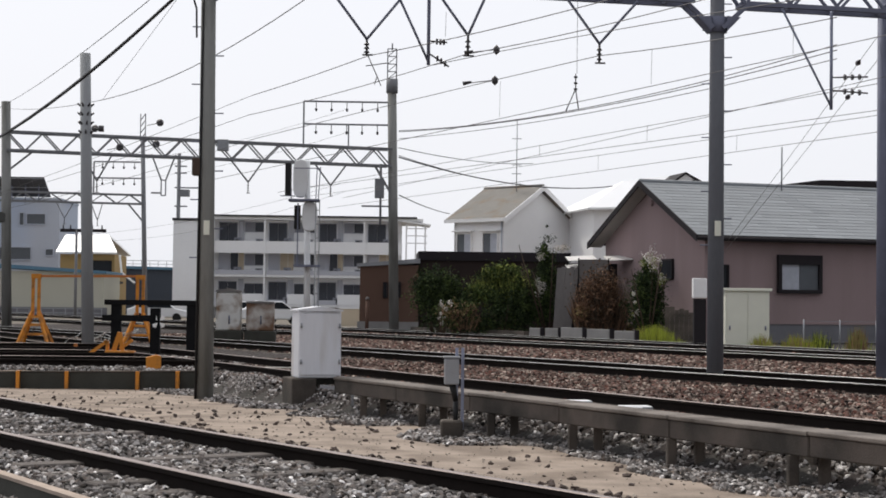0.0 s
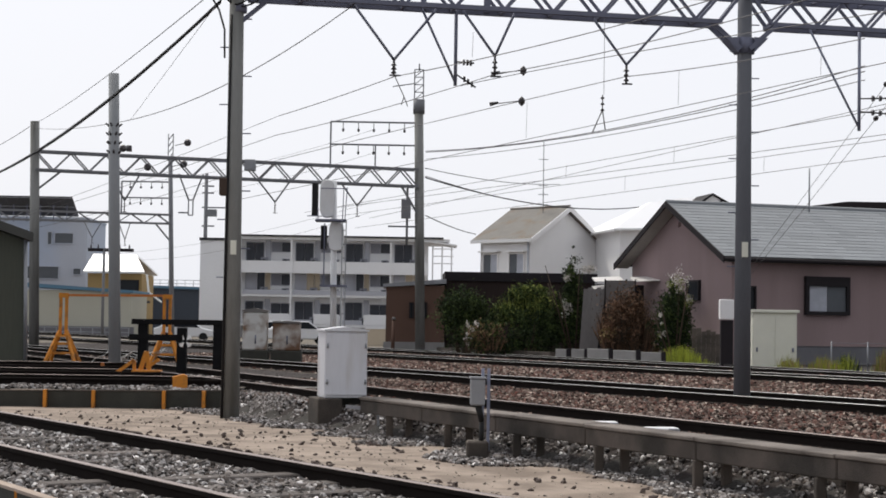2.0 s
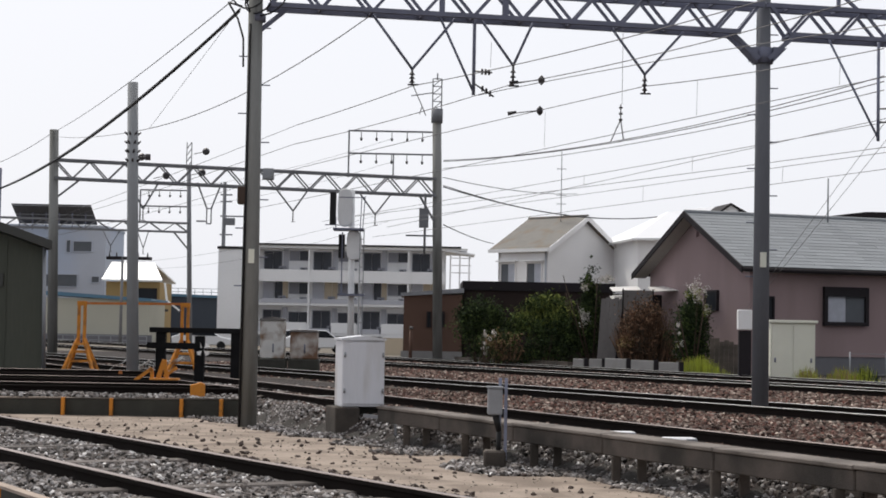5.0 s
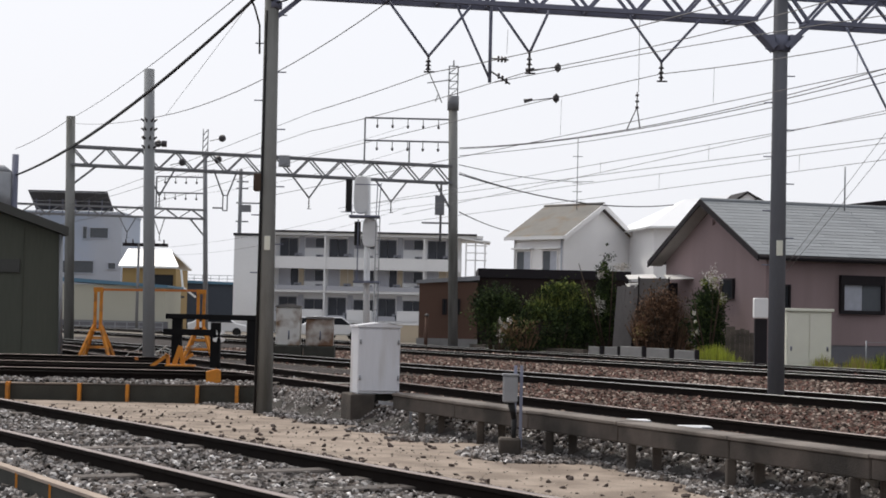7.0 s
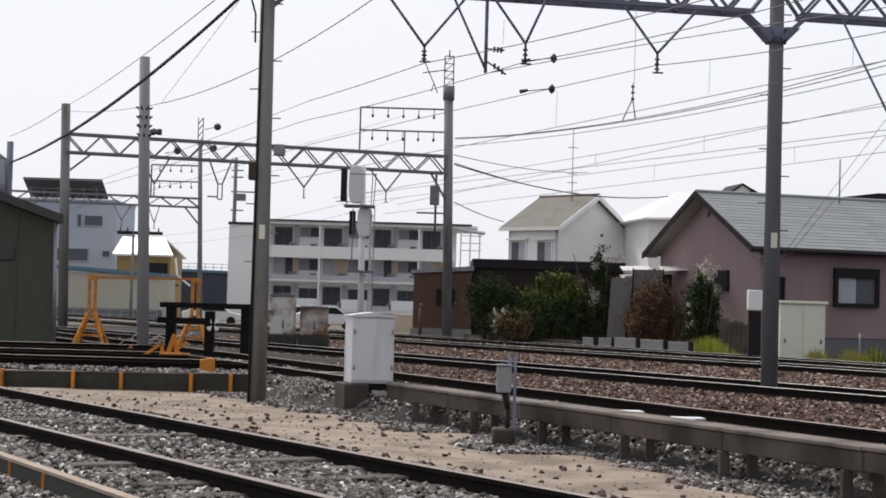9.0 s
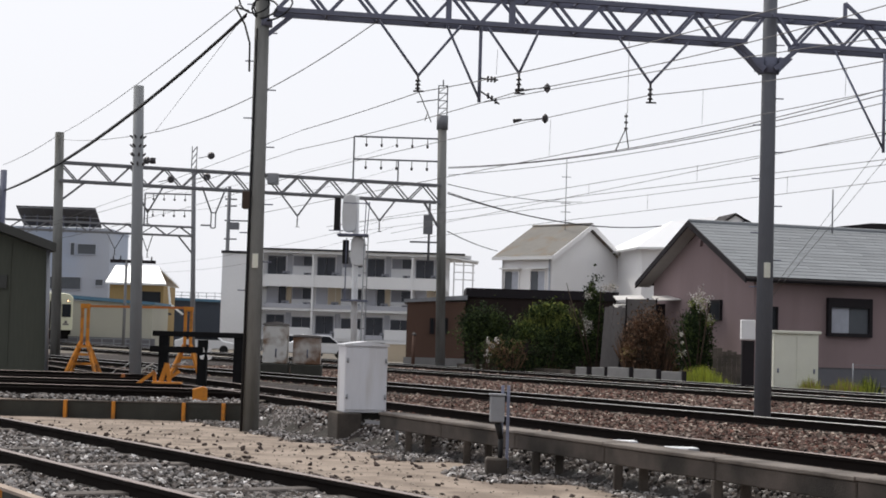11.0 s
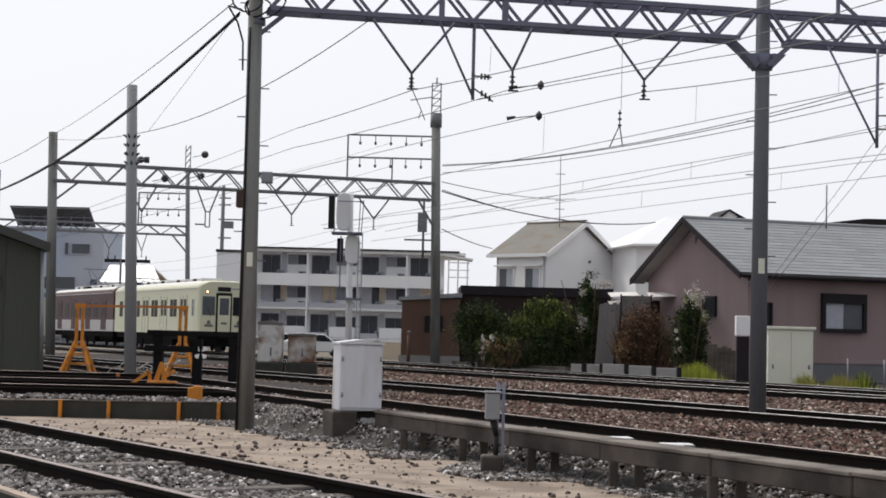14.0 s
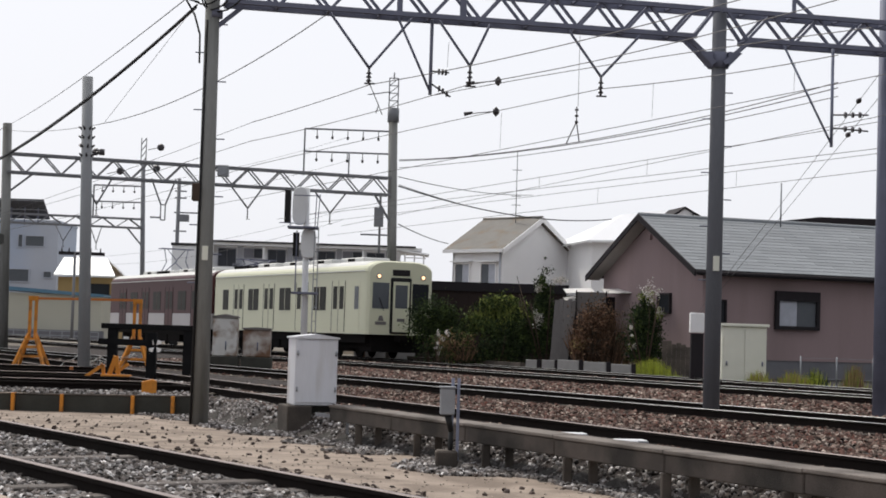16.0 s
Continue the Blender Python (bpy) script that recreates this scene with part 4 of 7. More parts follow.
# ---- brown sheds ----
def build_sheds():
    S = thing("shed", pose(0.35, 76.5, 0), "brown flat-roofed shed behind the mast", "shed")
    bm = BM()
    quad_box(bm, -1.3, 1.38, 0, 4.5, -0.3, 2.85)
    part("wall", bm, M_BROWN, S)
    bm = BM()
    prism(bm, [(-1.45, -0.12, 2.75), (1.45, -0.12, 2.95), (1.45, -0.12, 3.16), (-1.45, -0.12, 2.90)], (0, 4.7, 0))
    part("roof", bm, M_STEEL_PALE, S)
    window_unit(S, pose(-0.13, -0.02, 1.70), 0.22, 0.72, 0.06, M_FASCIA, (M_GLASS,), 0.05)
    window_unit(S, pose(0.48, -0.02, 1.72), 0.22, 0.72, 0.06, M_FASCIA, (M_GLASS,), 0.05)
    bm = BM()
    quad_box(bm, -1.4, 1.4, -0.15, 0, -0.3, 0.25)
    part("plinth", bm, M_BLOCK, S)
    D = thing("shed", pose(5.1, 77, 0), "long dark brown shed wall behind the bushes", "shed")
    bm = BM()
    quad_box(bm, -3.3, 3.6, 0, 5, -0.3, 3.1)
    part("wall", bm, M_BROWN_DK, D)
    bm = BM()
    quad_box(bm, -3.36, 3.7, -0.1, 5.1, 3.103, 3.52)
    part("roof", bm, M_FASCIA, D)
    for i in range(12):
        bm = BM()
        quad_box(bm, -3.2 + i * 0.57, -3.15 + i * 0.57, -0.03, 0, 0, 3.1)
        part("batten", bm, M_BROWN_DK, D)


build_sheds()


# ---- near shed at the track side ----
def build_near_shed():
    S = thing("trackside_shed", pose(-10.0, 43.8, 0), "dark green-grey trackside shed with a sloping roof edge", "shed")
    bm = BM()
    prism(bm, [(-9, 0, -0.4), (0.06, 0, -0.4), (0.0, 0, 3.15), (-9, 0, 6.2)], (-3.2, 6, 0))
    part("wall", bm, M_SHED, S)
    bm = BM()
    prism(bm, [(-9, -0.35, 6.2), (0.28, -0.35, 3.05), (0.28, -0.35, 3.28), (-9, -0.35, 6.45)], (-3.5, 6.7, 0))
    part("roof", bm, M_SHED_ROOF, S)
    bm = BM()
    rod(bm, (0.1, -0.08, -0.35), (0.02, -0.08, 3.1), 0.05, n=10)
    part("downpipe", bm, M_STEEL_PALE, S, "grey metal downpipe")
    bm = BM()
    quad_box(bm, -1.75, -1.05, -0.05, 0, 2.08, 2.42)
    part("vent_grille", bm, M_SHED_ROOF, S)
    for i in range(9):
        bm = BM()
        quad_box(bm, -9 + i, -8.96 + i, -0.02, 0, -0.35, 3.3)
        part("cladding_rib", bm, M_SHED, S)
    V = thing("roof_ventilator", pose(-12.32, 46, -0.42), "grey tank and post behind the shed roof", "tank")
    bm = BM()
    rod(bm, (0, 0, 4.0), (0, 0, 5.3), 0.45, 0.45, n=16)
    rod(bm, (0, 0, 5.3), (0, 0, 5.5), 0.45, 0.2, n=16)
    part("tank", bm, M_STEEL_PALE, V)
    bm = BM()
    rod(bm, (0, 0, -0.2), (0, 0, 4.0), 0.2, n=10)
    part("stand", bm, M_STEEL, V)
    build_pole(-11.83, 46, -0.3, 5.39, 0.1, 0.09, "short dark pole beside the shed roof", M_STEEL, steps=False)


build_near_shed()


# ---- left background buildings ----
def build_left_background():
    B = thing("office_building", pose(-0.7, 165, 0), "blue-grey three-storey block with tilted solar panels on top", "building")
    bm = BM()
    quad_box(bm, -46.0, -30.95, 0, 10, -0.6, 10.9)
    part("wall", bm, M_BLUEBLD, B)
    bm = BM()
    quad_box(bm, -46.1, -30.85, -0.1, 10, 10.903, 11.1)
    part("parapet", bm, M_BLUEBLD, B)
    for x, z, w, h in ((-33.2, 9.0, 1.9, 1.1), (-34.6, 9.0, 0.5, 1.3), (-35.2, 5.6, 3.2, 1.3), (-31.85, 5.75, 0.85, 0.7)):
        window_unit(B, pose(x, -0.02, z), w, h, 0.12, M_BLUEBLD, (M_GLASS_MID,), 0.07)
    for i in range(6):
        p = thing("solar_panel", pose(-40.7 + i * 1.30, 163.5, 10.95, 0, 0, 0), "dark tilted solar panel on the blue-grey block", "solar panel", "roof solar panels")
        bm = BM()
        prism(bm, [(0.1, 3.0, 0.35), (1.38, 3.0, 0.35), (1.28, 0, 2.0), (0, 0, 2.0)], (0, 0, 0.08))
        part("panel", bm, M_PANEL, p)
        for f in (0.0, 0.5, 0.97):
            bm = BM()
            bar(bm, (0.1 - 0.1 * f + 0.02, 3.0 - 3 * f - 0.06, 0.32 + 1.65 * f), (1.36 - 0.1 * f, 3.0 - 3 * f - 0.06, 0.32 + 1.65 * f), 0.07)
            part("frame_rail", bm, M_STEEL_PALE, p)
        bm = BM()
        bar(bm, (0.6, 1.0, -0.4), (0.6, 1.0, 1.3), 0.09)
        part("stand", bm, M_STEEL, p)
        push_back(p, 1.09)
    push_back(B, 1.09)
    C = thing("warehouse", pose(0, 133, 0), "low cream warehouse with a blue roof edge", "warehouse")
    bm = BM()
    quad_box(bm, -31.5, -21.9, 0, 8, -0.9, 3.35)
    part("wall", bm, M_CREAM_WALL, C)
    bm = BM()
    prism(bm, [(-31.6, -0.3, 3.65), (-22.6, -0.3, 3.2), (-21.7, -0.3, 3.2), (-21.7, -0.3, 3.4), (-31.6, -0.3, 3.97)], (0, 8.5, 0))
    part("roof", bm, M_TEAL, C)
    bm = BM()
    quad_box(bm, -31.5, -21.6, -0.6, -0.05, -0.9, 0.5)
    part("plinth", bm, M_FOUND, C)
    push_back(C, 1.13)
    Y = thing("house", pose(0, 152, 0), "ochre two-storey house with a white roof", "house")
    bm = BM()
    quad_box(bm, -29.0, -24.1, 0, 7, -0.6, 5.25)
    part("wall", bm, M_YELLOW_WALL, Y)
    bm = BM()
    prism(bm, [(-29.3, -0.6, 5.3), (-23.8, -0.6, 5.3), (-25.2, 3.5, 7.0), (-29.2, 3.5, 7.0)], (0, 0, 0.15))
    prism(bm, [(-29.3, 7.6, 5.3), (-29.2, 3.5, 7.0), (-25.2, 3.5, 7.0), (-23.8, 7.6, 5.3)], (0, 0, 0.15))
    part("roof", bm, M_WHITE_ROOF, Y)
    bm = BM()
    for p, q in (((-23.6, -0.4, 5.2), (-23.4, -0.4, 3.6)), ((-23.4, -0.4, 3.6), (-22.2, -0.4, 2.7))):
        bar(bm, p, q, 0.16)
    part("downpipe", bm, M_WHITE_ROOF, Y, "white bent downpipe")
    window_unit(Y, pose(-25.3, -0.02, 4.1), 1.9, 1.2, 0.1, M_FASCIA, (M_GLASS,), 0.08)
    bm = BM()
    quad_box(bm, -27.4, -23.3, -1.8, -0.02, 2.6, 2.8)
    part("porch_roof", bm, M_FASCIA, Y)
    push_back(Y, 1.09)
    N = thing("factory_shed", pose(0, 170, 0), "long dark navy sheet-metal shed", "factory shed")
    bm = BM()
    quad_box(bm, -30, -18, 0, 9, -0.6, 4.35)
    part("wall", bm, M_NAVY, N)
    bm = BM()
    prism(bm, [(-30, -0.3, 4.4), (-18, -0.3, 4.2), (-18, -0.3, 4.45), (-30, -0.3, 4.7)], (0, 9.5, 0))
    part("roof", bm, M_TEAL, N)
    bm = BM()
    for i in range(14):
        bar(bm, (-29.5 + i * 0.85, 1, 4.4), (-29.5 + i * 0.85, 1, 5.2), 0.05)
    for z in (4.85, 5.2):
        bar(bm, (-29.5, 1, z), (-18.4, 1, z), 0.05)
    part("roof_railing", bm, M_STEEL_PALE, N)
    push_back(N, 1.09)


build_left_background()
cross = build_pole(-25.4, 140, -0.4, 7.0, 0.13, 0.11, "thin utility pole with a dark cross-arm before the ochre house", M_STEEL_FAR, steps=False)
bm = BM()
quad_box(bm, -1.35, 2.45, -0.1, 0.1, 7.15, 7.42)
part("cross_arm", bm, M_FASCIA, cross)
for x in (-1.1, -0.5, 0.6, 1.3, 2.1):
    bm = BM()
    rod(bm, (x, 0, 7.42), (x, 0, 7.75), 0.07, 0.05, n=8)
    part("insulator", bm, M_INSUL, cross)


# ---- yard things ----
def build_white_cabinet():
    C = thing("relay_cabinet", pose(-0.93, 24.5, -0.03, 0, 0, 15), "white metal relay cabinet on a dark concrete base", "cabinet")
    w, d, h = 0.63, 0.50, 0.965
    bm = BM()
    quad_box(bm, -w / 2, w / 2, -d / 2, d / 2, 0.0, h)
    part("body", bm, M_WHITE, C, bevel=0.012)
    bm = BM()
    prism(bm, [(-w / 2 - 0.02, -d / 2 - 0.03, h), (w / 2 + 0.02, -d / 2 - 0.03, h), (w / 2 + 0.02, -d / 2 - 0.03, h + 0.025), (0, -d / 2 - 0.03, h + 0.07), (-w / 2 - 0.02, -d / 2 - 0.03, h + 0.025)], (0, d + 0.06, 0))
    part("lid", bm, M_WHITE, C)
    bm = BM()
    quad_box(bm, -w / 2 + 0.02, w / 2 - 0.02, -d / 2 - 0.018, -d / 2 - 0.002, 0.04, h - 0.03)
    door = part("door", bm, M_WHITE, C, bevel=0.006)
    for x in (-w / 2 + 0.03, w / 2 - 0.03):
        for z in (0.2, 0.72):
            bm = BM()
            rod(bm, (x, -d / 2 - 0.03, z), (x, -d / 2 - 0.03, z + 0.07), 0.016, n=8)
            part("hinge", bm, M_STEEL_PALE, door)
    bm = BM()
    quad_box(bm, -0.42, -0.06, -0.32, 0.36, -0.42, -0.002)
    part("base_block", bm, M_CONC_OLD, C, "brown stained concrete base", bevel=0.015)
    bm = BM()
    quad_box(bm, -0.05, 0.34, -0.1, 0.36, -0.42, -0.002)
    part("base_block", bm, M_CONC_DARK, C)
    B = thing("cable_bracket", pose(-0.52, 22.6, -0.31), "pale bent angle bracket beside the cabinet base", "bracket")
    bm = BM()
    bar(bm, (-0.28, 0, 0.24), (0.17, 0, 0.20), 0.045)
    bar(bm, (0.16, 0, 0.20), (0.16, 0, -0.14), 0.035)
    part("angle", bm, M_STEEL_PALE, B)


build_white_cabinet()


def build_trough():
    T = thing("cable_trough", pose(0, 0, 0), "long weathered concrete cable trough raised on short legs", "cable trough")
    y0, y1 = 22.3, 3.0
    u = Vector((TROUGH(y1) - TROUGH(y0), y1 - y0, 0)).normalized()
    n = Vector((-u.y, u.x, 0))
    p0 = Vector((TROUGH(y0), y0, 0))
    length = (Vector((TROUGH(y1), y1, 0)) - p0).length
    seg = 1.98
    k = int(length / seg)
    rnd = random.Random(4)
    for i in range(k):
        a, b = p0 + u * (i * seg + 0.006), p0 + u * ((i + 1) * seg - 0.006)
        up = Vector((0, 0, rnd.uniform(-0.008, 0.008)))
        bm = BM()
        bar(bm, a + n * 0.15 + up + Vector((0, 0, -0.045)), b + n * 0.15 + up + Vector((0, 0, -0.045)), 0.30, 0.17)
        part("trough_section", bm, M_CONC_TROUGH_SHADED, T, bevel=0.012)
        bm = BM()
        bar(bm, a + n * 0.15 + up + Vector((0, 0, 0.062)), b + n * 0.15 + up + Vector((0, 0, 0.062)), 0.34, 0.038)
        part("cover_slab", bm, M_COVER_LIT, T, bevel=0.008)
    for i in range(k * 2):
        c = p0 + u * (0.9 + i * 1.75)
        if c.y < 4:
            break
        for off in (0.04, 0.26):
            bm = BM()
            p = c + n * off + u * (0.13 if off > 0.1 else 0)
            bar(bm, (p.x, p.y, -0.52), (p.x, p.y, -0.132), 0.09)
            part("leg", bm, M_CONC_OLD, T, bevel=0.01)


build_trough()


def build_track_sensor():
    S = thing("track_relay_post", pose(0.84, 18.35, -0.32), "grey relay box on a steel post with a concrete foot", "relay box")
    bm = BM()
    quad_box(bm, -0.16, 0.08, -0.14, 0.14, -0.1, 0.11)
    part("foot", bm, M_CONC_OLD, S, bevel=0.02)
    for x in (0.01, 0.075):
        bm = BM()
        bar(bm, (x, 0, 0.0), (x, 0, 0.90), 0.032)
        part("post", bm, M_BLUE_STEEL, S)
    bm = BM()
    quad_box(bm, -0.13, 0.03, -0.17, -0.02, 0.50, 0.79)
    part("box", bm, M_STEEL_PALE, S, bevel=0.012)
    bm = BM()
    quad_box(bm, -0.14, 0.04, -0.18, -0.01, 0.792, 0.81)
    part("lid", bm, M_STEEL_PALE, S)
    bm = BM()
    rod(bm, (-0.04, -0.09, 0.50), (0.0, -0.06, 0.32), 0.04, 0.03)
    rod(bm, (0.0, -0.06, 0.32), (0.0, -0.02, 0.0), 0.03, 0.025)
    part("cable", bm, M_BLACK, S)


build_track_sensor()

for x, y, w in ((2.32, 19.6, 0.34), (2.86, 18.6, 0.36)):
    t = thing("track_impedance_plate", pose(x, y, -0.10, 0, 0, 6), "flat white metal cover lying beside the running rail", "cover plate", "white covers")
    bm = BM()
    quad_box(bm, -w / 2, w / 2, -0.11, 0.11, -0.04, 0.05)
    part("cover", bm, M_WHITE_ROOF, t, bevel=0.015)
    bm = BM()
    quad_box(bm, w / 2 - 0.12, w / 2, -0.12, -0.02, 0.0, 0.04)
    part("clip", bm, M_STEEL_PALE, t)


def build_signal():
    S = thing("railway_signal", pose(-1.52, 35, -0.16), "silver colour-light signal seen from behind on a tubular post", "signal")
    bm = BM()
    rod(bm, (0.0, 0, 0), (-0.05, 0, 4.2), 0.075, 0.06, n=14)
    part("post", bm, M_SILVER, S)
    for z0, z1, xc, w in ((3.42, 4.22, -0.18, 0.32), (2.72, 3.33, 0.02, 0.32)):
        bm = BM()
        pts = []
        h = z1 - z0
        for i in range(16):
            a = 2 * math.pi * i / 16
            s = math.copysign(abs(math.cos(a)) ** 0.55, math.cos(a))
            c = math.copysign(abs(math.sin(a)) ** 0.55, math.sin(a))
            pts.append((xc + w / 2 * s, -0.13, (z0 + z1) / 2 + h / 2 * c))
        prism(bm, pts, (0, 0.2, 0))
        head = part("signal_head", bm, M_SILVER, S, bevel=0.015)
        bm = BM()
        quad_box(bm, xc - 0.33, xc - 0.21, 0.0, 0.35, z0 + 0.05, z1 - 0.07)
        part("lamp_hood", bm, M_BLACK, head, "black lamp hoods")
    for z, x0, x1 in ((3.36, -0.42, 0.22), (1.99, -0.3, 0.25)):
        bm = BM()
        quad_box(bm, x0, x1, -0.3, 0.25, z - 0.02, z + 0.02)
        part("platform", bm, M_STEEL, S)
    for p, q in (((0.2, -0.28, 3.36), (0.24, -0.28, 4.05)), ((0.15, -0.28, 3.36), (0.17, -0.28, 4.05)), ((-0.36, -0.28, 3.36), (-0.36, -0.28, 3.6)), ((-0.3, -0.28, 4.02), (0.24, -0.28, 4.02)), ((-0.6, -0.1, 3.45), (-0.3, -0.1, 3.45))):
        bm = BM()
        bar(bm, p, q, 0.018)
        part("guard_rail", bm, M_STEEL, S)
    bm = BM()
    for x in (0.15, 0.23):
        bar(bm, (x, -0.25, 0.0), (x, -0.25, 3.36), 0.02)
    for i in range(11):
        bar(bm, (0.15, -0.25, 0.25 + 0.29 * i), (0.23, -0.25, 0.25 + 0.29 * i), 0.016)
    part("ladder", bm, M_STEEL_PALE, S)
    bm = BM()
    bar(bm, (-0.23, -0.05, 2.0), (-0.23, -0.05, 3.3), 0.025)
    part("conduit", bm, M_STEEL, S)
    bm = BM()
    quad_box(bm, -0.25, 0.3, -0.25, 0.25, -0.1, 0.25)
    part("base", bm, M_CONC_OLD, S, bevel=0.02)


build_signal()


def build_old_cabinets():
    for x, w, h, dome in ((-4.42, 0.72, 1.28, 0.06), (-3.50, 0.80, 0.96, 0.02)):
        C = thing("lineside_cabinet", pose(x, 49, 0.07), "old white lineside cabinet with chipped rusty paint", "cabinet", "old lineside cabinets")
        bm = BM()
        quad_box(bm, -w / 2, w / 2, -0.25, 0.25, 0.162, h)
        part("body", bm, M_CHIPPED if h > 1 else M_CHIPPED_RUSTY, C, bevel=0.03)
        bm = BM()
        prism(bm, [(-w / 2 - 0.03, -0.28, h), (w / 2 + 0.03, -0.28, h), (w / 2, -0.28, h + 0.05), (0, -0.28, h + 0.05 + dome), (-w / 2, -0.28, h + 0.05)], (0, 0.56, 0))
        part("lid", bm, M_BOARD, C)
        bm = BM()
        quad_box(bm, -w / 2 - 0.05, w / 2 + 0.05, -0.30, 0.30, -0.4, 0.16)
        part("plinth", bm, M_CONC_DARK, C, bevel=0.02)
        for xx in (0.03,):
            bm = BM()
            rod(bm, (xx, -0.262, 0.35), (xx, -0.262, 0.6), 0.02, n=6)
            part("handle", bm, M_STEEL, C)


build_old_cabinets()


def build_orange_frame():
    F = thing("loading_gauge_frame", pose(0, 43, 0), "orange-painted steel portal frame with splayed legs", "steel frame")
    bm = BM()
    bar(bm, (-8.92, 0, 1.66), (-6.05, 0, 1.69), 0.06)
    part("crossbeam", bm, M_ORANGE_RED, F)
    for x in (-8.8, -6.15):
        for dx in (-0.075, 0.075):
            bm = BM()
            bar(bm, (x + dx, 0, 0.62), (x + dx, 0, 1.68), 0.075)
            part("upright", bm, M_ORANGE, F)
        for dx in (-1, 1):
            for dy in (-0.35, 0.35):
                bm = BM()
                bar(bm, (x + dx * 0.08, dy * 0.1, 0.75), (x + dx * 0.40, dy, -0.12), 0.07)
                part("splayed_leg", bm, M_ORANGE, F)
        for z, wd in ((0.62, 0.17), (0.18, 0.32), (0.42, 0.22)):
            bm = BM()
            bar(bm, (x - wd, -0.1, z), (x + wd, -0.1, z), 0.06)
            part("cross_tie", bm, M_ORANGE, F)
        bm = BM()
        quad_box(bm, x - 0.12, x + 0.12, -0.06, 0.06, 1.60, 1.72)
        part("corner_plate", bm, M_ORANGE, F)


build_orange_frame()


def build_buffer():
    B = thing("buffer_stop", pose(0, 37.6, 0), "black tarred timber buffer stop with a white cross mark", "buffer stop")
    for x, top in ((-5.9, 1.0), (-5.03, 0.9), (-4.22, 1.0)):
        bm = BM()
        quad_box(bm, x - 0.105, x + 0.105, -0.12, 0.12, -0.3, top)
        part("post", bm, M_TAR, B, bevel=0.012)
    bm = BM()
    quad_box(bm, -6.15, -4.05, -0.15, 0.12, 0.96, 1.08)
    part("top_beam", bm, M_TAR, B, bevel=0.01)
    bm = BM()
    quad_box(bm, -6.2, -5.0, -0.14, -0.122, 0.60, 0.74)
    part("middle_beam", bm, M_TAR, B)
    for a in range(4):
        c, s = math.cos(math.pi / 4 + a * math.pi / 2), math.sin(math.pi / 4 + a * math.pi / 2)
        bm = BM()
        x, z = -4.94, 0.60
        q = Vector((-s, 0, c))
        o = Vector((x, -0.135, z))
        u = Vector((c, 0, s))
        prism(bm, [o + u * 0.035, o + u * 0.14 + q * 0.06, o + u * 0.17, o + u * 0.14 - q * 0.06], (0, 0.012, 0))
        part("cross_mark", bm, M_WHITE_ROOF, B, "white cross-shaped mark")


build_buffer()


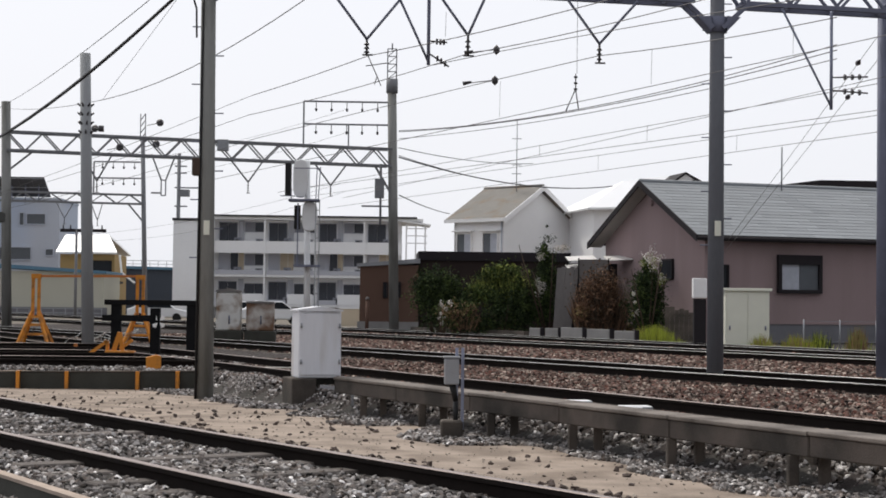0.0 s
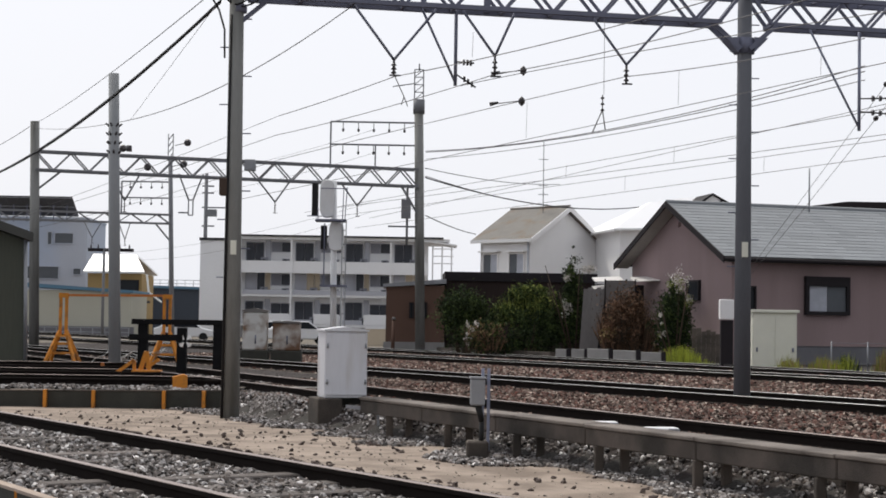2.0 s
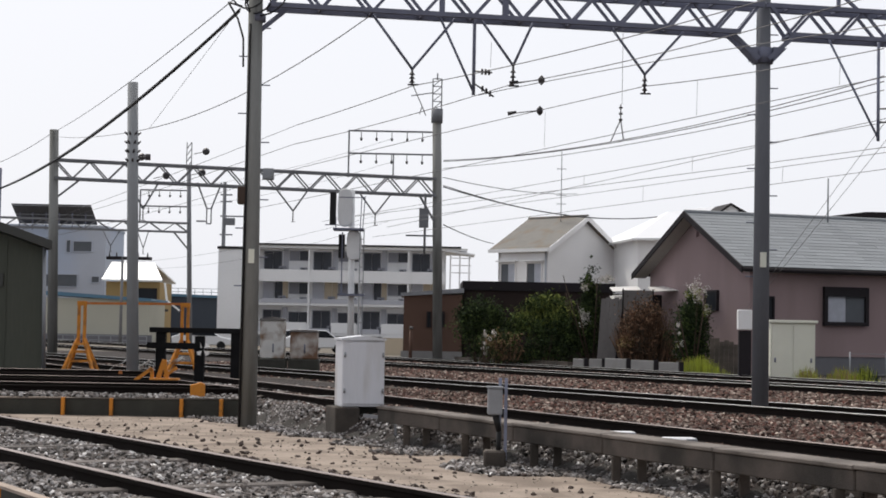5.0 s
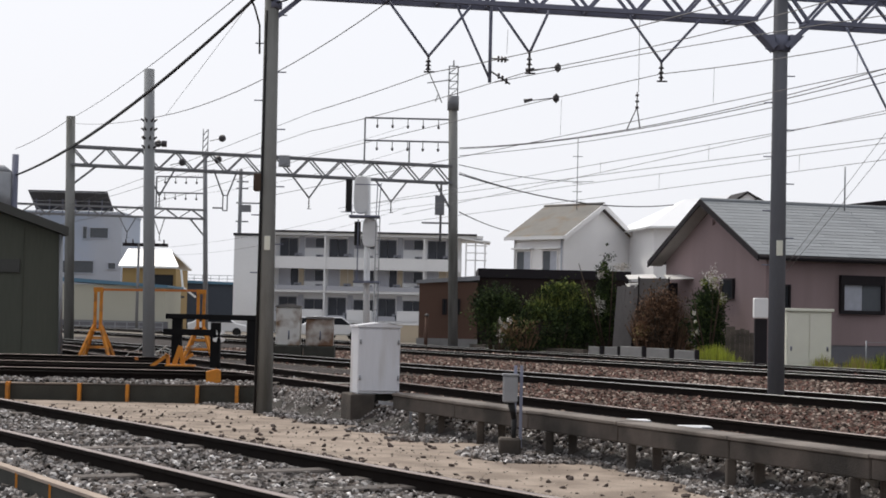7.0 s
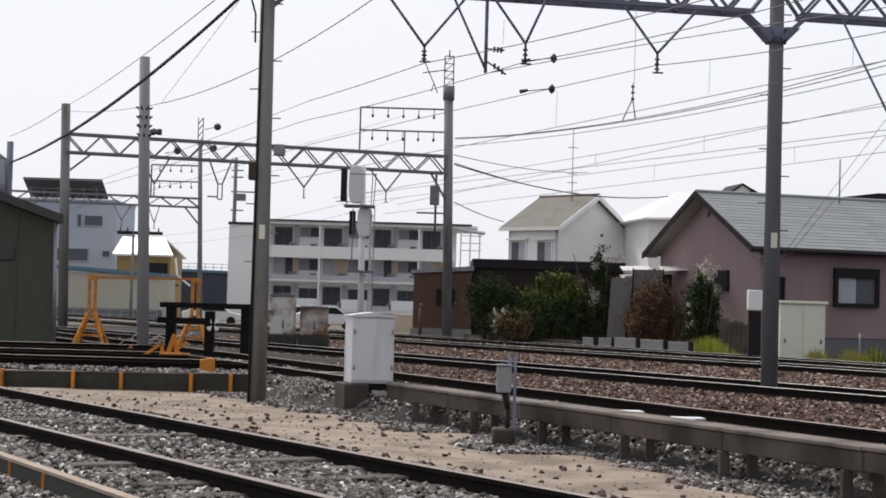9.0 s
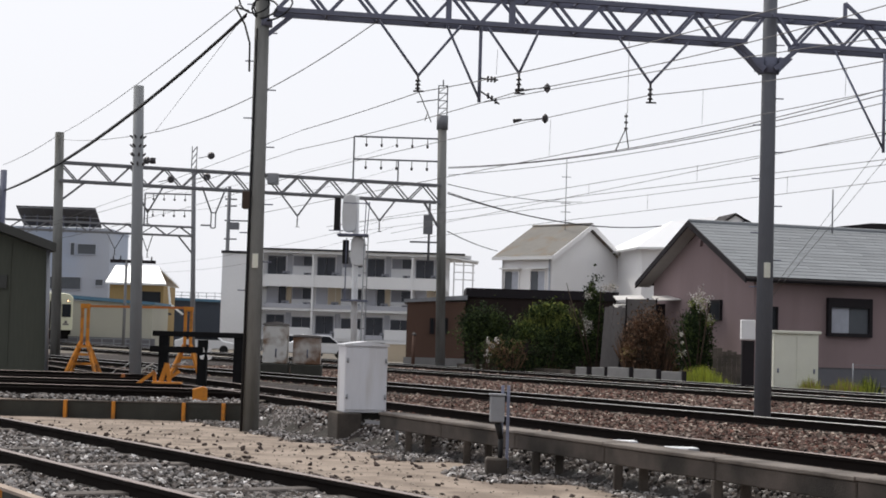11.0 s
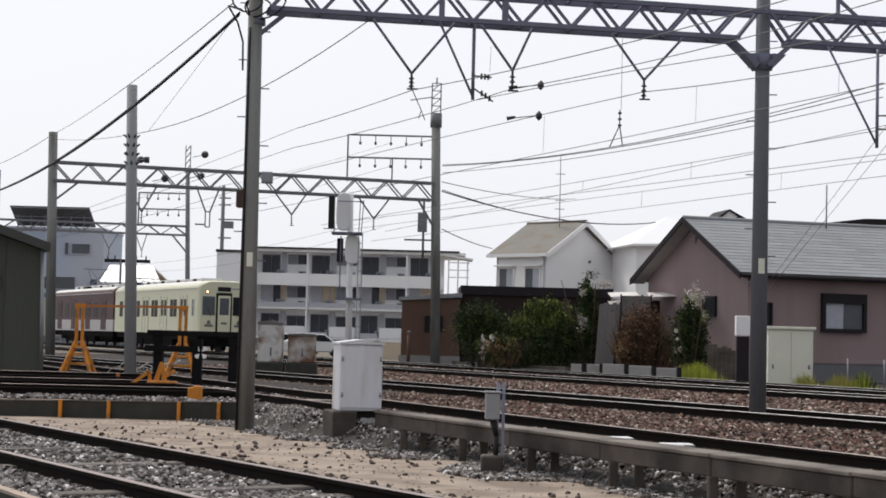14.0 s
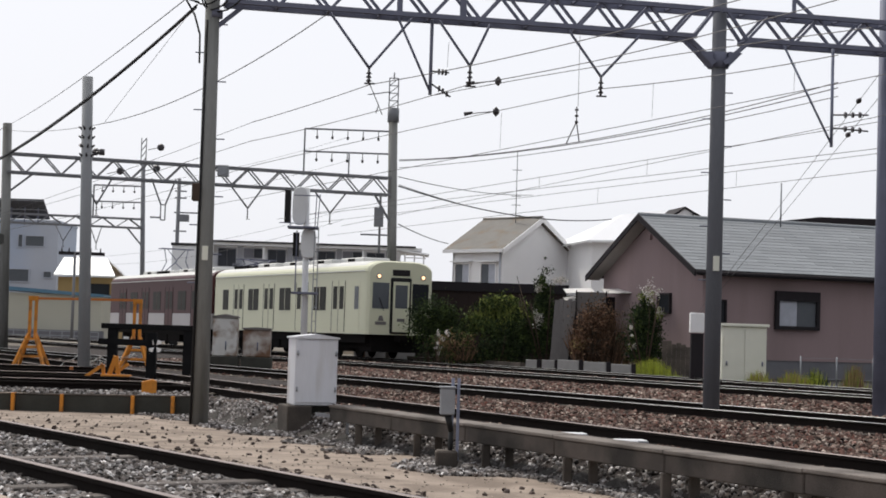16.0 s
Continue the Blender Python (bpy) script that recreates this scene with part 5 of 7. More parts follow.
def build_timber_edge():
    """The low retaining board of the stub siding, with orange marks, and the dark rails stacked behind it."""
    pts = [(-11.5, 28.7, -0.17), (-7.55, 28.7, -0.20), (-3.05, 28.6, -0.14), (-2.49, 30.5, -0.07)]
    W = thing("retaining_board", pose(0, 0, 0), "low dark retaining board with orange painted marks", "retaining wall")
    for a, b in zip(pts, pts[1:]):
        bm = BM()
        bar(bm, (a[0], a[1], a[2] - 0.17), (b[0], b[1], b[2] - 0.17), 0.12, 0.34)
        part("board", bm, M_CONC_DARK, W, bevel=0.01)
        bm = BM()
        bar(bm, (a[0], a[1], a[2] + 0.012), (b[0], b[1], b[2] + 0.012), 0.14, 0.022)
        part("coping", bm, M_CONC_OLD, W)
    for x, y, top in ((-7.35, 28.6, -0.15), (-6.12, 28.6, -0.15), (-5.3, 28.6, -0.15), (-4.1, 28.55, -0.14), (-3.42, 28.5, -0.13), (-2.98, 28.75, -0.12), (-2.6, 29.55, -0.10)):
        bm = BM()
        quad_box(bm, x - 0.027, x + 0.027, y - 0.09, y + 0.1, -0.45, top)
        part("orange_mark", bm, M_ORANGE, W)
    for i, (y, z, x0, x1) in enumerate(((30.5, -0.02, -16, -2.75), (31.7, 0.0, -16, -3.5), (33.4, 0.02, -16, -4.9), (35.2, 0.02, -16, -5.3), (36.2, 0.05, -16, -5.6), (36.6, 0.12, -16, -6.0))):
        r = thing("stored_rail", pose(0, 0, 0), "rusty black rail lying stored on the ballast", "rail", "stored rails")
        bm = BM()
        rail_mesh(bm, (x0, y, z), (x1, y + 0.15, z))
        part("rail", bm, (M_RUST_SHADED, M_RAILHEAD_DULL if i % 2 else M_RUST_SHADED), r)
    for x, y, z, w in ((-3.98, 29.6, -0.19, 0.26),):
        t = thing("rail_stop_block", pose(x, y, z, 0, 0, 8), "orange cast rail stop block", "stop block")
        bm = BM()
        prism(bm, [(-w / 2, 0, 0), (w / 2, 0, 0), (w / 2, 0, 0.27), (w * 0.2, 0, 0.30), (-w / 2, 0, 0.25)], (0, 0.2, 0))
        part("block", bm, M_ORANGE, t, bevel=0.006)
    t = thing("derailer", pose(-5.35, 34.6, -0.14) @ Matrix.Scale(1.3, 4), "orange derailer frame standing on the stub siding", "derailer")
    bm = BM()
    quad_box(bm, -0.22, 0.24, -0.1, 0.1, 0.02, 0.13)
    part("base_plate", bm, M_ORANGE, t, bevel=0.01)
    for p, q, w in (((-0.1, 0, 0.1), (0.0, 0, 0.42), 0.07), ((0.0, 0, 0.42), (0.05, 0, 0.1), 0.06), ((0.0, 0, 0.16), (0.2, 0, 0.3), 0.05), ((-0.55, 0, 0.02), (-0.2, 0, 0.28), 0.05), ((-0.75, 0, 0.03), (-0.3, 0, 0.06), 0.05), ((-0.2, 0, 0.28), (-0.18, 0, 0.0), 0.05)):
        bm = BM()
        bar(bm, p, q, w)
        part("brace", bm, M_ORANGE, t)
    for x, y, h in ((-6.62, 36.6, 0.28), (-3.52, 33.6, 0.26), (-1.28, 27.5, 0.2), (-2.95, 31, 0.1)):
        t = thing("orange_marker", pose(x, y, -0.17), "small orange marker post", "marker post", "orange markers")
        bm = BM()
        prism(bm, [(-0.07, 0, 0), (0.07, 0, 0), (0.03, 0, h), (-0.03, 0, h)], (0, 0.06, 0))
        part("post", bm, M_ORANGE_RED, t)
    for x, y, l, yaw in ((-2.0, 30.2, 0.9, 20), (-7.9, 42.4, 1.6, 2), (-6.9, 41.6, 0.8, -4), (-4.3, 34.5, 0.9, 5)):
        t = thing("pale_plank", pose(x, y, -0.13, 0, 0, yaw), "pale plank lying on the ballast", "plank", "loose planks")
        bm = BM()
        quad_box(bm, -l / 2, l / 2, -0.08, 0.08, -0.03, 0.02)
        part("plank", bm, M_CHIPPED, t)


build_timber_edge()
t = thing("wire_tangle", pose(-7.1, 41.0, -0.16), "loose tangle of pale rusty wire lying on the ballast", "wire tangle")
rnd = random.Random(41)
for _ in range(9):
    bm = BM()
    p = Vector((rnd.uniform(-0.9, 0.2), rnd.uniform(-0.3, 0.3), 0.02))
    for _ in range(7):
        q = p + Vector((rnd.uniform(0.0, 0.3), rnd.uniform(-0.1, 0.1), rnd.uniform(-0.14, 0.2)))
        q.z = min(0.75, max(0.02, q.z))
        rod(bm, p, q, 0.009, n=5)
        p = q
    part("strand", bm, M_CHIPPED, t)


def build_near_board():
    N = thing("edging_board", pose(0, 0, 0), "low grey edging board with orange marks beside the siding", "edging board")
    a, b = Vector((-4.6, 14.4, -0.06)), Vector((-0.4, 6.9, -0.06))
    bm = BM()
    bar(bm, a + Vector((0, 0, -0.06)), b + Vector((0, 0, -0.06)), 0.06, 0.20)
    part("board", bm, M_CONC_DARK, N, bevel=0.006)
    bm = BM()
    bar(bm, a + Vector((0, 0, 0.05)), b + Vector((0, 0, 0.05)), 0.075, 0.02)
    part("coping", bm, M_COPING_LIT, N)
    for f in (0.44, 0.53, 0.30):
        p = a.lerp(b, f)
        bm = BM()
        quad_box(bm, p.x - 0.022, p.x + 0.022, p.y - 0.05, p.y + 0.03, -0.24, -0.012)
        part("orange_mark", bm, M_ORANGE, N)


build_near_board()


def build_right_cabinet():
    C = thing("equipment_cabinet", pose(11.0, 50, -0.15, 0, 0, 4), "cream double-door equipment cabinet by the house", "cabinet")
    bm = BM()
    quad_box(bm, -0.68, 0.68, -0.3, 0.3, 0.0, 1.72)
    part("body", bm, M_CREAM_CAB, C, bevel=0.015)
    bm = BM()
    quad_box(bm, -0.74, 0.74, -0.38, 0.36, 1.723, 1.81)
    part("roof_plate", bm, M_CREAM_CAB, C, bevel=0.01)
    for s in (-1, 1):
        bm = BM()
        quad_box(bm, min(s * 0.012, s * 0.65), max(s * 0.012, s * 0.65), -0.32, -0.302, 0.08, 1.66)
        d = part("door", bm, M_CREAM_CAB, C, bevel=0.005)
        bm = BM()
        rod(bm, (s * 0.55, -0.335, 0.55), (s * 0.55, -0.335, 0.68), 0.025, n=8)
        part("handle", bm, M_STEEL, d)
    P = thing("post_box", pose(9.62, 50, -0.15), "small white box on a dark twin post", "switch box")
    bm = BM()
    quad_box(bm, -0.21, 0.21, -0.12, 0.12, 1.5, 2.1)
    part("box", bm, M_WHITE_WALL, P, bevel=0.02)
    bm = BM()
    quad_box(bm, -0.17, 0.2, -0.06, 0.1, 0, 1.48)
    part("post", bm, M_FASCIA, P)


build_right_cabinet()


def build_car(x, y, yaw, label):
    C = thing("parked_car", pose(x, y, height(x, y), 0, 0, yaw), label, "car", "parked cars")
    bm = BM()
    prism(bm, [(-2.1, -0.8, 0.3), (2.1, -0.8, 0.3), (2.15, -0.8, 0.75), (1.2, -0.8, 0.92), (0.55, -0.8, 1.42), (-1.1, -0.8, 1.46), (-1.75, -0.8, 0.98), (-2.15, -0.8, 0.88)], (0, 1.6, 0))
    part("body", bm, M_CAR, C, bevel=0.06)
    bm = BM()
    prism(bm, [(1.05, -0.81, 0.95), (0.5, -0.81, 1.36), (-1.05, -0.81, 1.39), (-1.55, -0.81, 0.98)], (0, 1.62, 0))
    part("side_window", bm, M_GLASS, C)
    for wx in (-1.3, 1.3):
        for wy in (-0.82, 0.66):
            bm = BM()
            rod(bm, (wx, wy, 0.3), (wx, wy + 0.16, 0.3), 0.3, n=16)
            part("wheel", bm, M_TYRE, C)


build_car(-6.65, 104, 8, "white hatchback parked beside the old cabinets")
build_car(-8.6, 112, 10, "white car parked in front of the apartments")
build_car(-15.6, 118, 5, "white car parked by the navy shed")


# ---- overhead wires, running with the tracks ----
def far(x, y, z, k=1.058):
    return Vector((x * k, y * k, 1.05 + (z - 1.05) * k))


def run_on(a, b, start, end):
    """The line through a and b, carried on from depth start to depth end."""
    a, b = Vector(a), Vector(b)
    return [a + (b - a) * ((y - a.y) / (b.y - a.y)) for y in (start, end)]


# messengers hang from the gantry, contact wires run level below them
for a, b, sag in (((-2.39, 30.43, 4.83), (-0.25, 26.46, 5.00), 0.017), ((-0.25, 26.46, 5.00), (4.29, 18.05, 4.97), 0.076),
                  ((-2.78, 34.46, 4.92), (1.32, 26.87, 5.11), 0.052), ((1.32, 26.87, 5.11), (5.34, 19.42, 5.17), 0.079),
                  ((-3.07, 39.46, 4.91), (3.55, 27.19, 5.18), -0.02), ((3.55, 27.19, 5.18), (6.16, 22.37, 5.03), 0.045)):
    wire("messenger_wire", a, b, sag, 0.0075, "thin steel messenger wire of the overhead line", n=14)
for (a, b), r in ((run_on((-2.39, 30.43, 4.83), (-0.25, 26.46, 5.0), 30.43, 74), 0.005), (run_on((-2.78, 34.46, 4.92), (1.32, 26.87, 5.11), 34.46, 74), 0.006),
                  (run_on((-3.07, 39.46, 4.91), (3.55, 27.19, 5.18), 39.46, 74), 0.006)):
    wire("messenger_wire", a, b, 0.35, r, "thin steel messenger wire of the overhead line", n=14)
wire("contact_wire", (0.83, 27.78, 5.06), (5.6, 18.9, 4.75), -0.05, 0.0065, "thin copper contact wire of the overhead line", n=10)
for a, b, y0, y1, r in (((1.49, 31.02, 4.41), (6.12, 22.44, 4.66), 42, 14, 0.0065), ((4.03, 34.64, 4.42), (7.69, 27.87, 4.84), 44, 20, 0.006),
                        ((1.97, 53.86, 5.67), (7.47, 42.87, 5.90), 66, 30, 0.0085), ((0.82, 56.16, 5.45), (10.22, 37.37, 5.46), 64, 26, 0.0085),
                        ((1.17, 64.46, 5.82), (11.49, 42.02, 5.87), 74, 28, 0.0085), ((1.80, 63.09, 5.26), (11.56, 41.86, 5.45), 72, 28, 0.0085)):
    p, q = run_on(a, b, y0, y1)
    wire("contact_wire", p, q, 0.03, r, "thin copper contact wire of the overhead line", n=10)
# droppers tie the wires of one track together
for x, y, z0, z1 in ((4.21, 25.97, 4.56, 5.12), (5.75, 23.13, 4.64, 5.03), (2.1, 29.87, 4.44, 5.09), (0.9, 24.3, 4.98, 5.35), (7.0, 43.8, 5.45, 5.88), (4.6, 48.6, 5.45, 5.79), (9.8, 45.7, 5.42, 5.86), (6.8, 52.2, 5.36, 5.85)):
    wire("dropper_wire", (x, y, z0), (x + 0.01, y, z1), 0, 0.003 if y < 40 else 0.005, "thin vertical dropper between two wires", n=1, sides=4)
# feeder wires from the tall mast rack
for p, q, sag, r in (((0.74, 74.70, 8.85), (13.15, 47.71, 8.74), 0.51, 0.017), ((0.74, 74.70, 8.80), (13.15, 47.71, 8.58), 0.45, 0.017), ((0.75, 74.68, 8.49), (13.15, 47.71, 8.33), 0.33, 0.014)):
    wire("feeder_wire", p, q, sag, r, "dark twisted feeder wire from the tall mast", n=18)
for z0, x1, z1 in ((9.3, -18, 9.4), (8.3, -17.5, 8.4), (6.2, -19.4, 5.0), (5.8, -17, 4.7)):
    wire("line_wire", far(-1.6, 70.8, z0), far(x1, 102.5, z1, 1.08), 0.5, 0.007, "thin pale line wire between the gantries", n=14)
# cables of the near pole
wire("heavy_cable", (-3.01, 26.0, 6.05), (-11.79, 46, 4.82), 0.35, 0.027, "thick black twisted cable from the near pole", "cable", M_CABLE, 18, 8)
wire("heavy_cable", (-2.99, 26.02, 6.09), (-11.79, 46.1, 4.85), 0.33, 0.015, "black cable lashed to the thick one", "cable", M_CABLE, 18, 6)
wire("line_wire", (-3.10, 26, 6.23), (-15.61, 69, 9.05), 0.17, 0.009, "thin wire from the near pole to the gantry mast", n=14)
wire("line_wire", (-15.61, 69, 9.05), (-23.19, 90, 9.83), 0.1, 0.014, "thin wire running on from the gantry mast", n=8)
wire("line_wire", (-3.08, 26, 5.98), (-6.18, 36.9, 5.49), 0.0, 0.0045, "thin wire from the near pole to the pale pole", n=10)
wire("line_wire", (-15.48, 69, 8.93), (-6.31, 36.9, 5.45), 0.11, 0.008, "thin wire from the pale pole to the gantry mast", n=10)
wire("line_wire", (-6.31, 36.9, 5.45), (-0.96, 26.4, 6.10), 0.28, 0.009, "sagging wire from the pale pole to the gantry beam", n=12)
# service lines to the houses
for a, b, sag, r in (((0.73, 75.0, 8.11), (9.80, 108.0, 10.32), 0.24, 0.020), ((0.75, 75.0, 7.68), (14.74, 106.0, 8.77), 0.60, 0.032), ((0.75, 75.0, 7.75), (14.74, 106.0, 8.79), 0.66, 0.018), ((0.79, 75.0, 5.97), (4.32, 106.0, 6.86), 0.1, 0.026)):
    wire("service_cable", a, b, sag, r, "sagging dark service cable to the white house", "cable", M_CABLE, 14)
# stays of the right-hand pole, with egg insulators
for dz, dx in ((0.0, 0.0), (-0.45, 0.35)):
    a, b = Vector((9.0, 28.9, 6.3 + dz)), Vector((9.62 + dx * 0.3, 50.0, 1.93))
    wire("stay_wire", a, b, 0.02, 0.006, "thin stay wire from the steel pole", n=4)
    c = a.lerp(b, 0.16 if dz else 0.12)
    bm = BM()
    u = (b - a).normalized()
    rod(bm, c - u * 0.12, c, 0.02, 0.055, n=8)
    rod(bm, c, c + u * 0.12, 0.055, 0.02, n=8)
    solid("egg_insulator", bm, M_INSUL, pose(0, 0, 0), "black lozenge-shaped stay insulator", "insulator", "stay insulators")
for x, y, z in ((1.83, 26.9, 5.20), (1.81, 26.9, 4.70)):
    t = thing("disc_insulator", pose(x, y, z), "dark disc insulator strung on an overhead wire", "insulator", "wire insulators")
    bm = BM()
    rod(bm, (-0.05, 0, 0), (0.0, 0, 0), 0.035, 0.085, n=14)
    rod(bm, (0.0, 0, 0), (0.05, 0, 0), 0.085, 0.035, n=14)
    part("disc", bm, M_INSUL, t)
    bm = BM()
    rod(bm, (-0.52, 0, -0.06), (-0.05, 0, 0), 0.008, n=6)
    rod(bm, (-0.52, 0, -0.06), (-0.38, 0, -0.03), 0.035, 0.02, n=8)
    part("link", bm, M_INSUL, t)
t = thing("feeder_jumper", pose(3.15, 27.1, 4.86), "forked jumper hanging from the messenger wire", "jumper wire")
for p, q in (((0, 0, 0), (0, 0, -0.25)), ((0, 0, -0.25), (-0.16, 0, -0.62)), ((0, 0, -0.25), (0.05, 0, -0.58)), ((0.02, 0, 0), (0.02, 0, 1.3))):
    bm = BM()
    rod(bm, p, q, 0.010 if q[2] < 0 else 0.004, n=6)
    part("branch", bm, M_WIRE, t)
for k in range(3):
    bm = BM()
    rod(bm, (0, 0, -0.04 - 0.1 * k), (0, 0, -0.07 - 0.1 * k), 0.03, n=8)
    part("clamp", bm, M_INSUL, t)
t = thing("feeder_jumper", pose(-0.26, 26.5, 5.03), "thin jumper hanging from the hanger insulator", "jumper wire")
for p, q in (((0, 0, 0), (0.16, 0, -0.35)), ((0.16, 0, -0.35), (0.22, 0, -0.5)), ((0.16, 0, -0.35), (0.12, 0, -0.48))):
    bm = BM()
    rod(bm, p, q, 0.008, n=6)
    part("branch", bm, M_WIRE, t)


# loops of cable round the near pole's head
t = thing("cable_loop", pose(-2.74, 26.0, 5.75), "black cable loops bound round the pole head", "cable")
for r, z, dx, tilt in ((0.30, 0.45, 0.18, 0.5), (0.24, 0.50, -0.12, -0.3), (0.20, 0.40, 0.05, 0.2)):
    bm = BM()
    pts = [Vector((dx + r * math.cos(a), 0.1 * math.sin(a * 2) - 0.16, z + 0.75 * r * math.sin(a) + tilt * 0.1 * math.cos(a))) for a in (2 * math.pi * i / 14 for i in range(15))]
    for a, b in zip(pts, pts[1:]):
        rod(bm, a, b, 0.014, n=6)
    part("loop", bm, M_CABLE, t)
bm = BM()
for a, b in (((-0.20, -0.16, 0.35), (-0.42, -0.1, 0.42)), ((-0.42, -0.1, 0.42), (-0.26, -0.14, 0.15)), ((-0.26, -0.14, 0.15), (-0.17, -0.14, -0.15)), ((-0.17, -0.14, -0.15), (-0.16, -0.14, -0.6))):
    rod(bm, a, b, 0.016, n=6)
part("down_lead", bm, M_CABLE, t)


# ---- plants ----
def leaves(bm, rnd, blobs, n, size, mats=1):
    """Small leaves gathered in clumps over a set of uneven lumps (x, y, z, rx, ry, rz): each clump keeps mostly to one leaf colour."""
    vols = [b[3] * b[4] * b[5] for b in blobs]
    clumps = []
    for _ in range(max(6, n // 42)):
        b = rnd.choices(blobs, vols)[0]
        v = Vector((rnd.gauss(0, 1), rnd.gauss(0, 1), rnd.gauss(0.15, 1))).normalized()
        r = rnd.uniform(0.45, 1.08) * (0.86 + 0.4 * noise.noise(v * 2.2 + Vector((b[0], b[1], b[2]))))
        k = min(b[3:6])
        clumps.append((Vector((b[0] + v.x * b[3] * r, b[1] + v.y * b[4] * r, b[2] + v.z * b[5] * r)), k * rnd.uniform(0.2, 0.42), v, rnd.randrange(mats)))
    for _ in range(n):
        o, spread, out, m = rnd.choice(clumps)
        c = o + Vector((rnd.gauss(0, spread), rnd.gauss(0, spread), rnd.gauss(0, spread)))
        d = (out * 0.7 + Vector((rnd.gauss(0, 1), rnd.gauss(0, 1), rnd.gauss(0.25, 0.8)))).normalized()
        e = d.orthogonal().normalized()
        e = (e * math.cos(k := rnd.uniform(0, 6.28)) + d.cross(e) * math.sin(k))
        s = size * rnd.uniform(0.5, 1.35)
        f = d.cross(e) * s * 0.18
        q = [bm.verts.new(p) for p in (c - d * s, c + e * s * 0.45 + f, c + d * s, c - e * s * 0.45 + f)]
        bm.faces.new(q).material_index = m if rnd.random() < 0.7 else rnd.randrange(mats)


def shoots(parent, rnd, name, n, x0, x1, z0, h, mats, lean=0.25, w=0.012):
    """Upright blades or twigs fanning out of a clump."""
    bm = BM()
    for _ in range(n):
        x, y = rnd.uniform(x0, x1), rnd.uniform(-0.35, 0.35)
        mid = 2 * (x - x0) / (x1 - x0) - 1
        top = Vector((x + mid * lean + rnd.gauss(0, 0.1), y + rnd.gauss(0, 0.1), z0 + h * rnd.uniform(0.45, 1.0) * (1 - 0.35 * mid * mid)))
        k = rnd.uniform(0, 3.14)
        e = Vector((math.cos(k), math.sin(k), 0)) * w * rnd.uniform(0.7, 1.4)
        foot = Vector((x, y, z0))
        bend = foot.lerp(top, 0.55) + Vector((rnd.gauss(0, 0.03), 0, 0.04))
        q = [bm.verts.new(p) for p in (foot - e, foot + e, bend + e, top, bend - e)]
        bm.faces.new(q).material_index = rnd.randrange(len(mats))
    return tagged(part(name, bm, mats, parent), kind="stuff")


def shrub(name, x, y, label, blobs, n, size, mats, seed, trunk=1.0, category="bush"):
    t = thing(name, pose(x, y, -0.2), label, category, "garden plants")
    rnd = random.Random(seed)
    bm = BM()
    for k in range(5):
        a = rnd.uniform(0, 6.28)
        top = Vector((0.4 * math.cos(a) * trunk, 0.3 * math.sin(a), trunk * rnd.uniform(0.8, 1.3)))
        rod(bm, (0.06 * math.cos(a), 0.06 * math.sin(a), -0.1), top, 0.04, 0.012, n=6)
    part("stem", bm, M_BARK, t)
    bm = BM()
    leaves(bm, rnd, blobs, n, size, len(mats))
    part("foliage", bm, mats, t)
    return t


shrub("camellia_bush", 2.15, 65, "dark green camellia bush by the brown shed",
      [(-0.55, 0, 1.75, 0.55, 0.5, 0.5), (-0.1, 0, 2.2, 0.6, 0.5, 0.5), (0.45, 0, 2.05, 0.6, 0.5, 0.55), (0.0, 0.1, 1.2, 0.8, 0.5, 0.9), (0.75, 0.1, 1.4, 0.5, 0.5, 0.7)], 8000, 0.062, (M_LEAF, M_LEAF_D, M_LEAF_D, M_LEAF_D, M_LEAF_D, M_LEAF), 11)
bush_d = shrub("blossom_bush", 2.9, 63.6, "low dry bush with pale blossoms in front of the camellia",
      [(0.0, 0, 0.75, 0.65, 0.45, 0.62), (0.35, 0, 1.05, 0.4, 0.4, 0.45)], 1700, 0.06, (M_LEAF_B, M_LEAF_D, M_LEAF, M_STRAW), 12)
shoots(bush_d, random.Random(33), "foliage", 170, -0.1, 0.7, 0.3, 1.0, (M_LEAF_B, M_LEAF_B, M_BARK, M_LEAF_D), 0.3, 0.008)
shrub("blossom_spray", 2.35, 63.4, "pale blossom spray over the dry bush", [(0.1, 0, 1.25, 0.45, 0.3, 0.18), (-0.05, 0, 0.75, 0.1, 0.2, 0.5)], 420, 0.045, (M_FLOWER, M_FLOWER, M_LEAF), 13)
bush_y = shrub("garden_shrub", 4.55, 65, "yellow-green shrub before the dark shed wall",
      [(-0.75, 0, 1.7, 0.5, 0.5, 0.5), (-0.2, 0, 2.35, 0.5, 0.4, 0.45), (0.35, 0, 2.45, 0.55, 0.4, 0.4), (0.9, 0, 2.2, 0.5, 0.4, 0.6), (0.3, 0, 1.7, 0.9, 0.4, 0.6)], 6500, 0.062, (M_LEAF_Y, M_LEAF, M_LEAF_D, M_LEAF), 14)
shoots(bush_y, random.Random(31), "foliage", 300, -0.75, 1.3, 1.5, 1.35, (M_LEAF_Y, M_LEAF, M_LEAF_Y), 0.25, 0.010)
shoots(bush_y, random.Random(32), "foliage", 300, -1.6, 0.6, 0.0, 0.95, (M_STRAW, M_LEAF_B, M_LEAF_D, M_BARK), 0.15, 0.008)
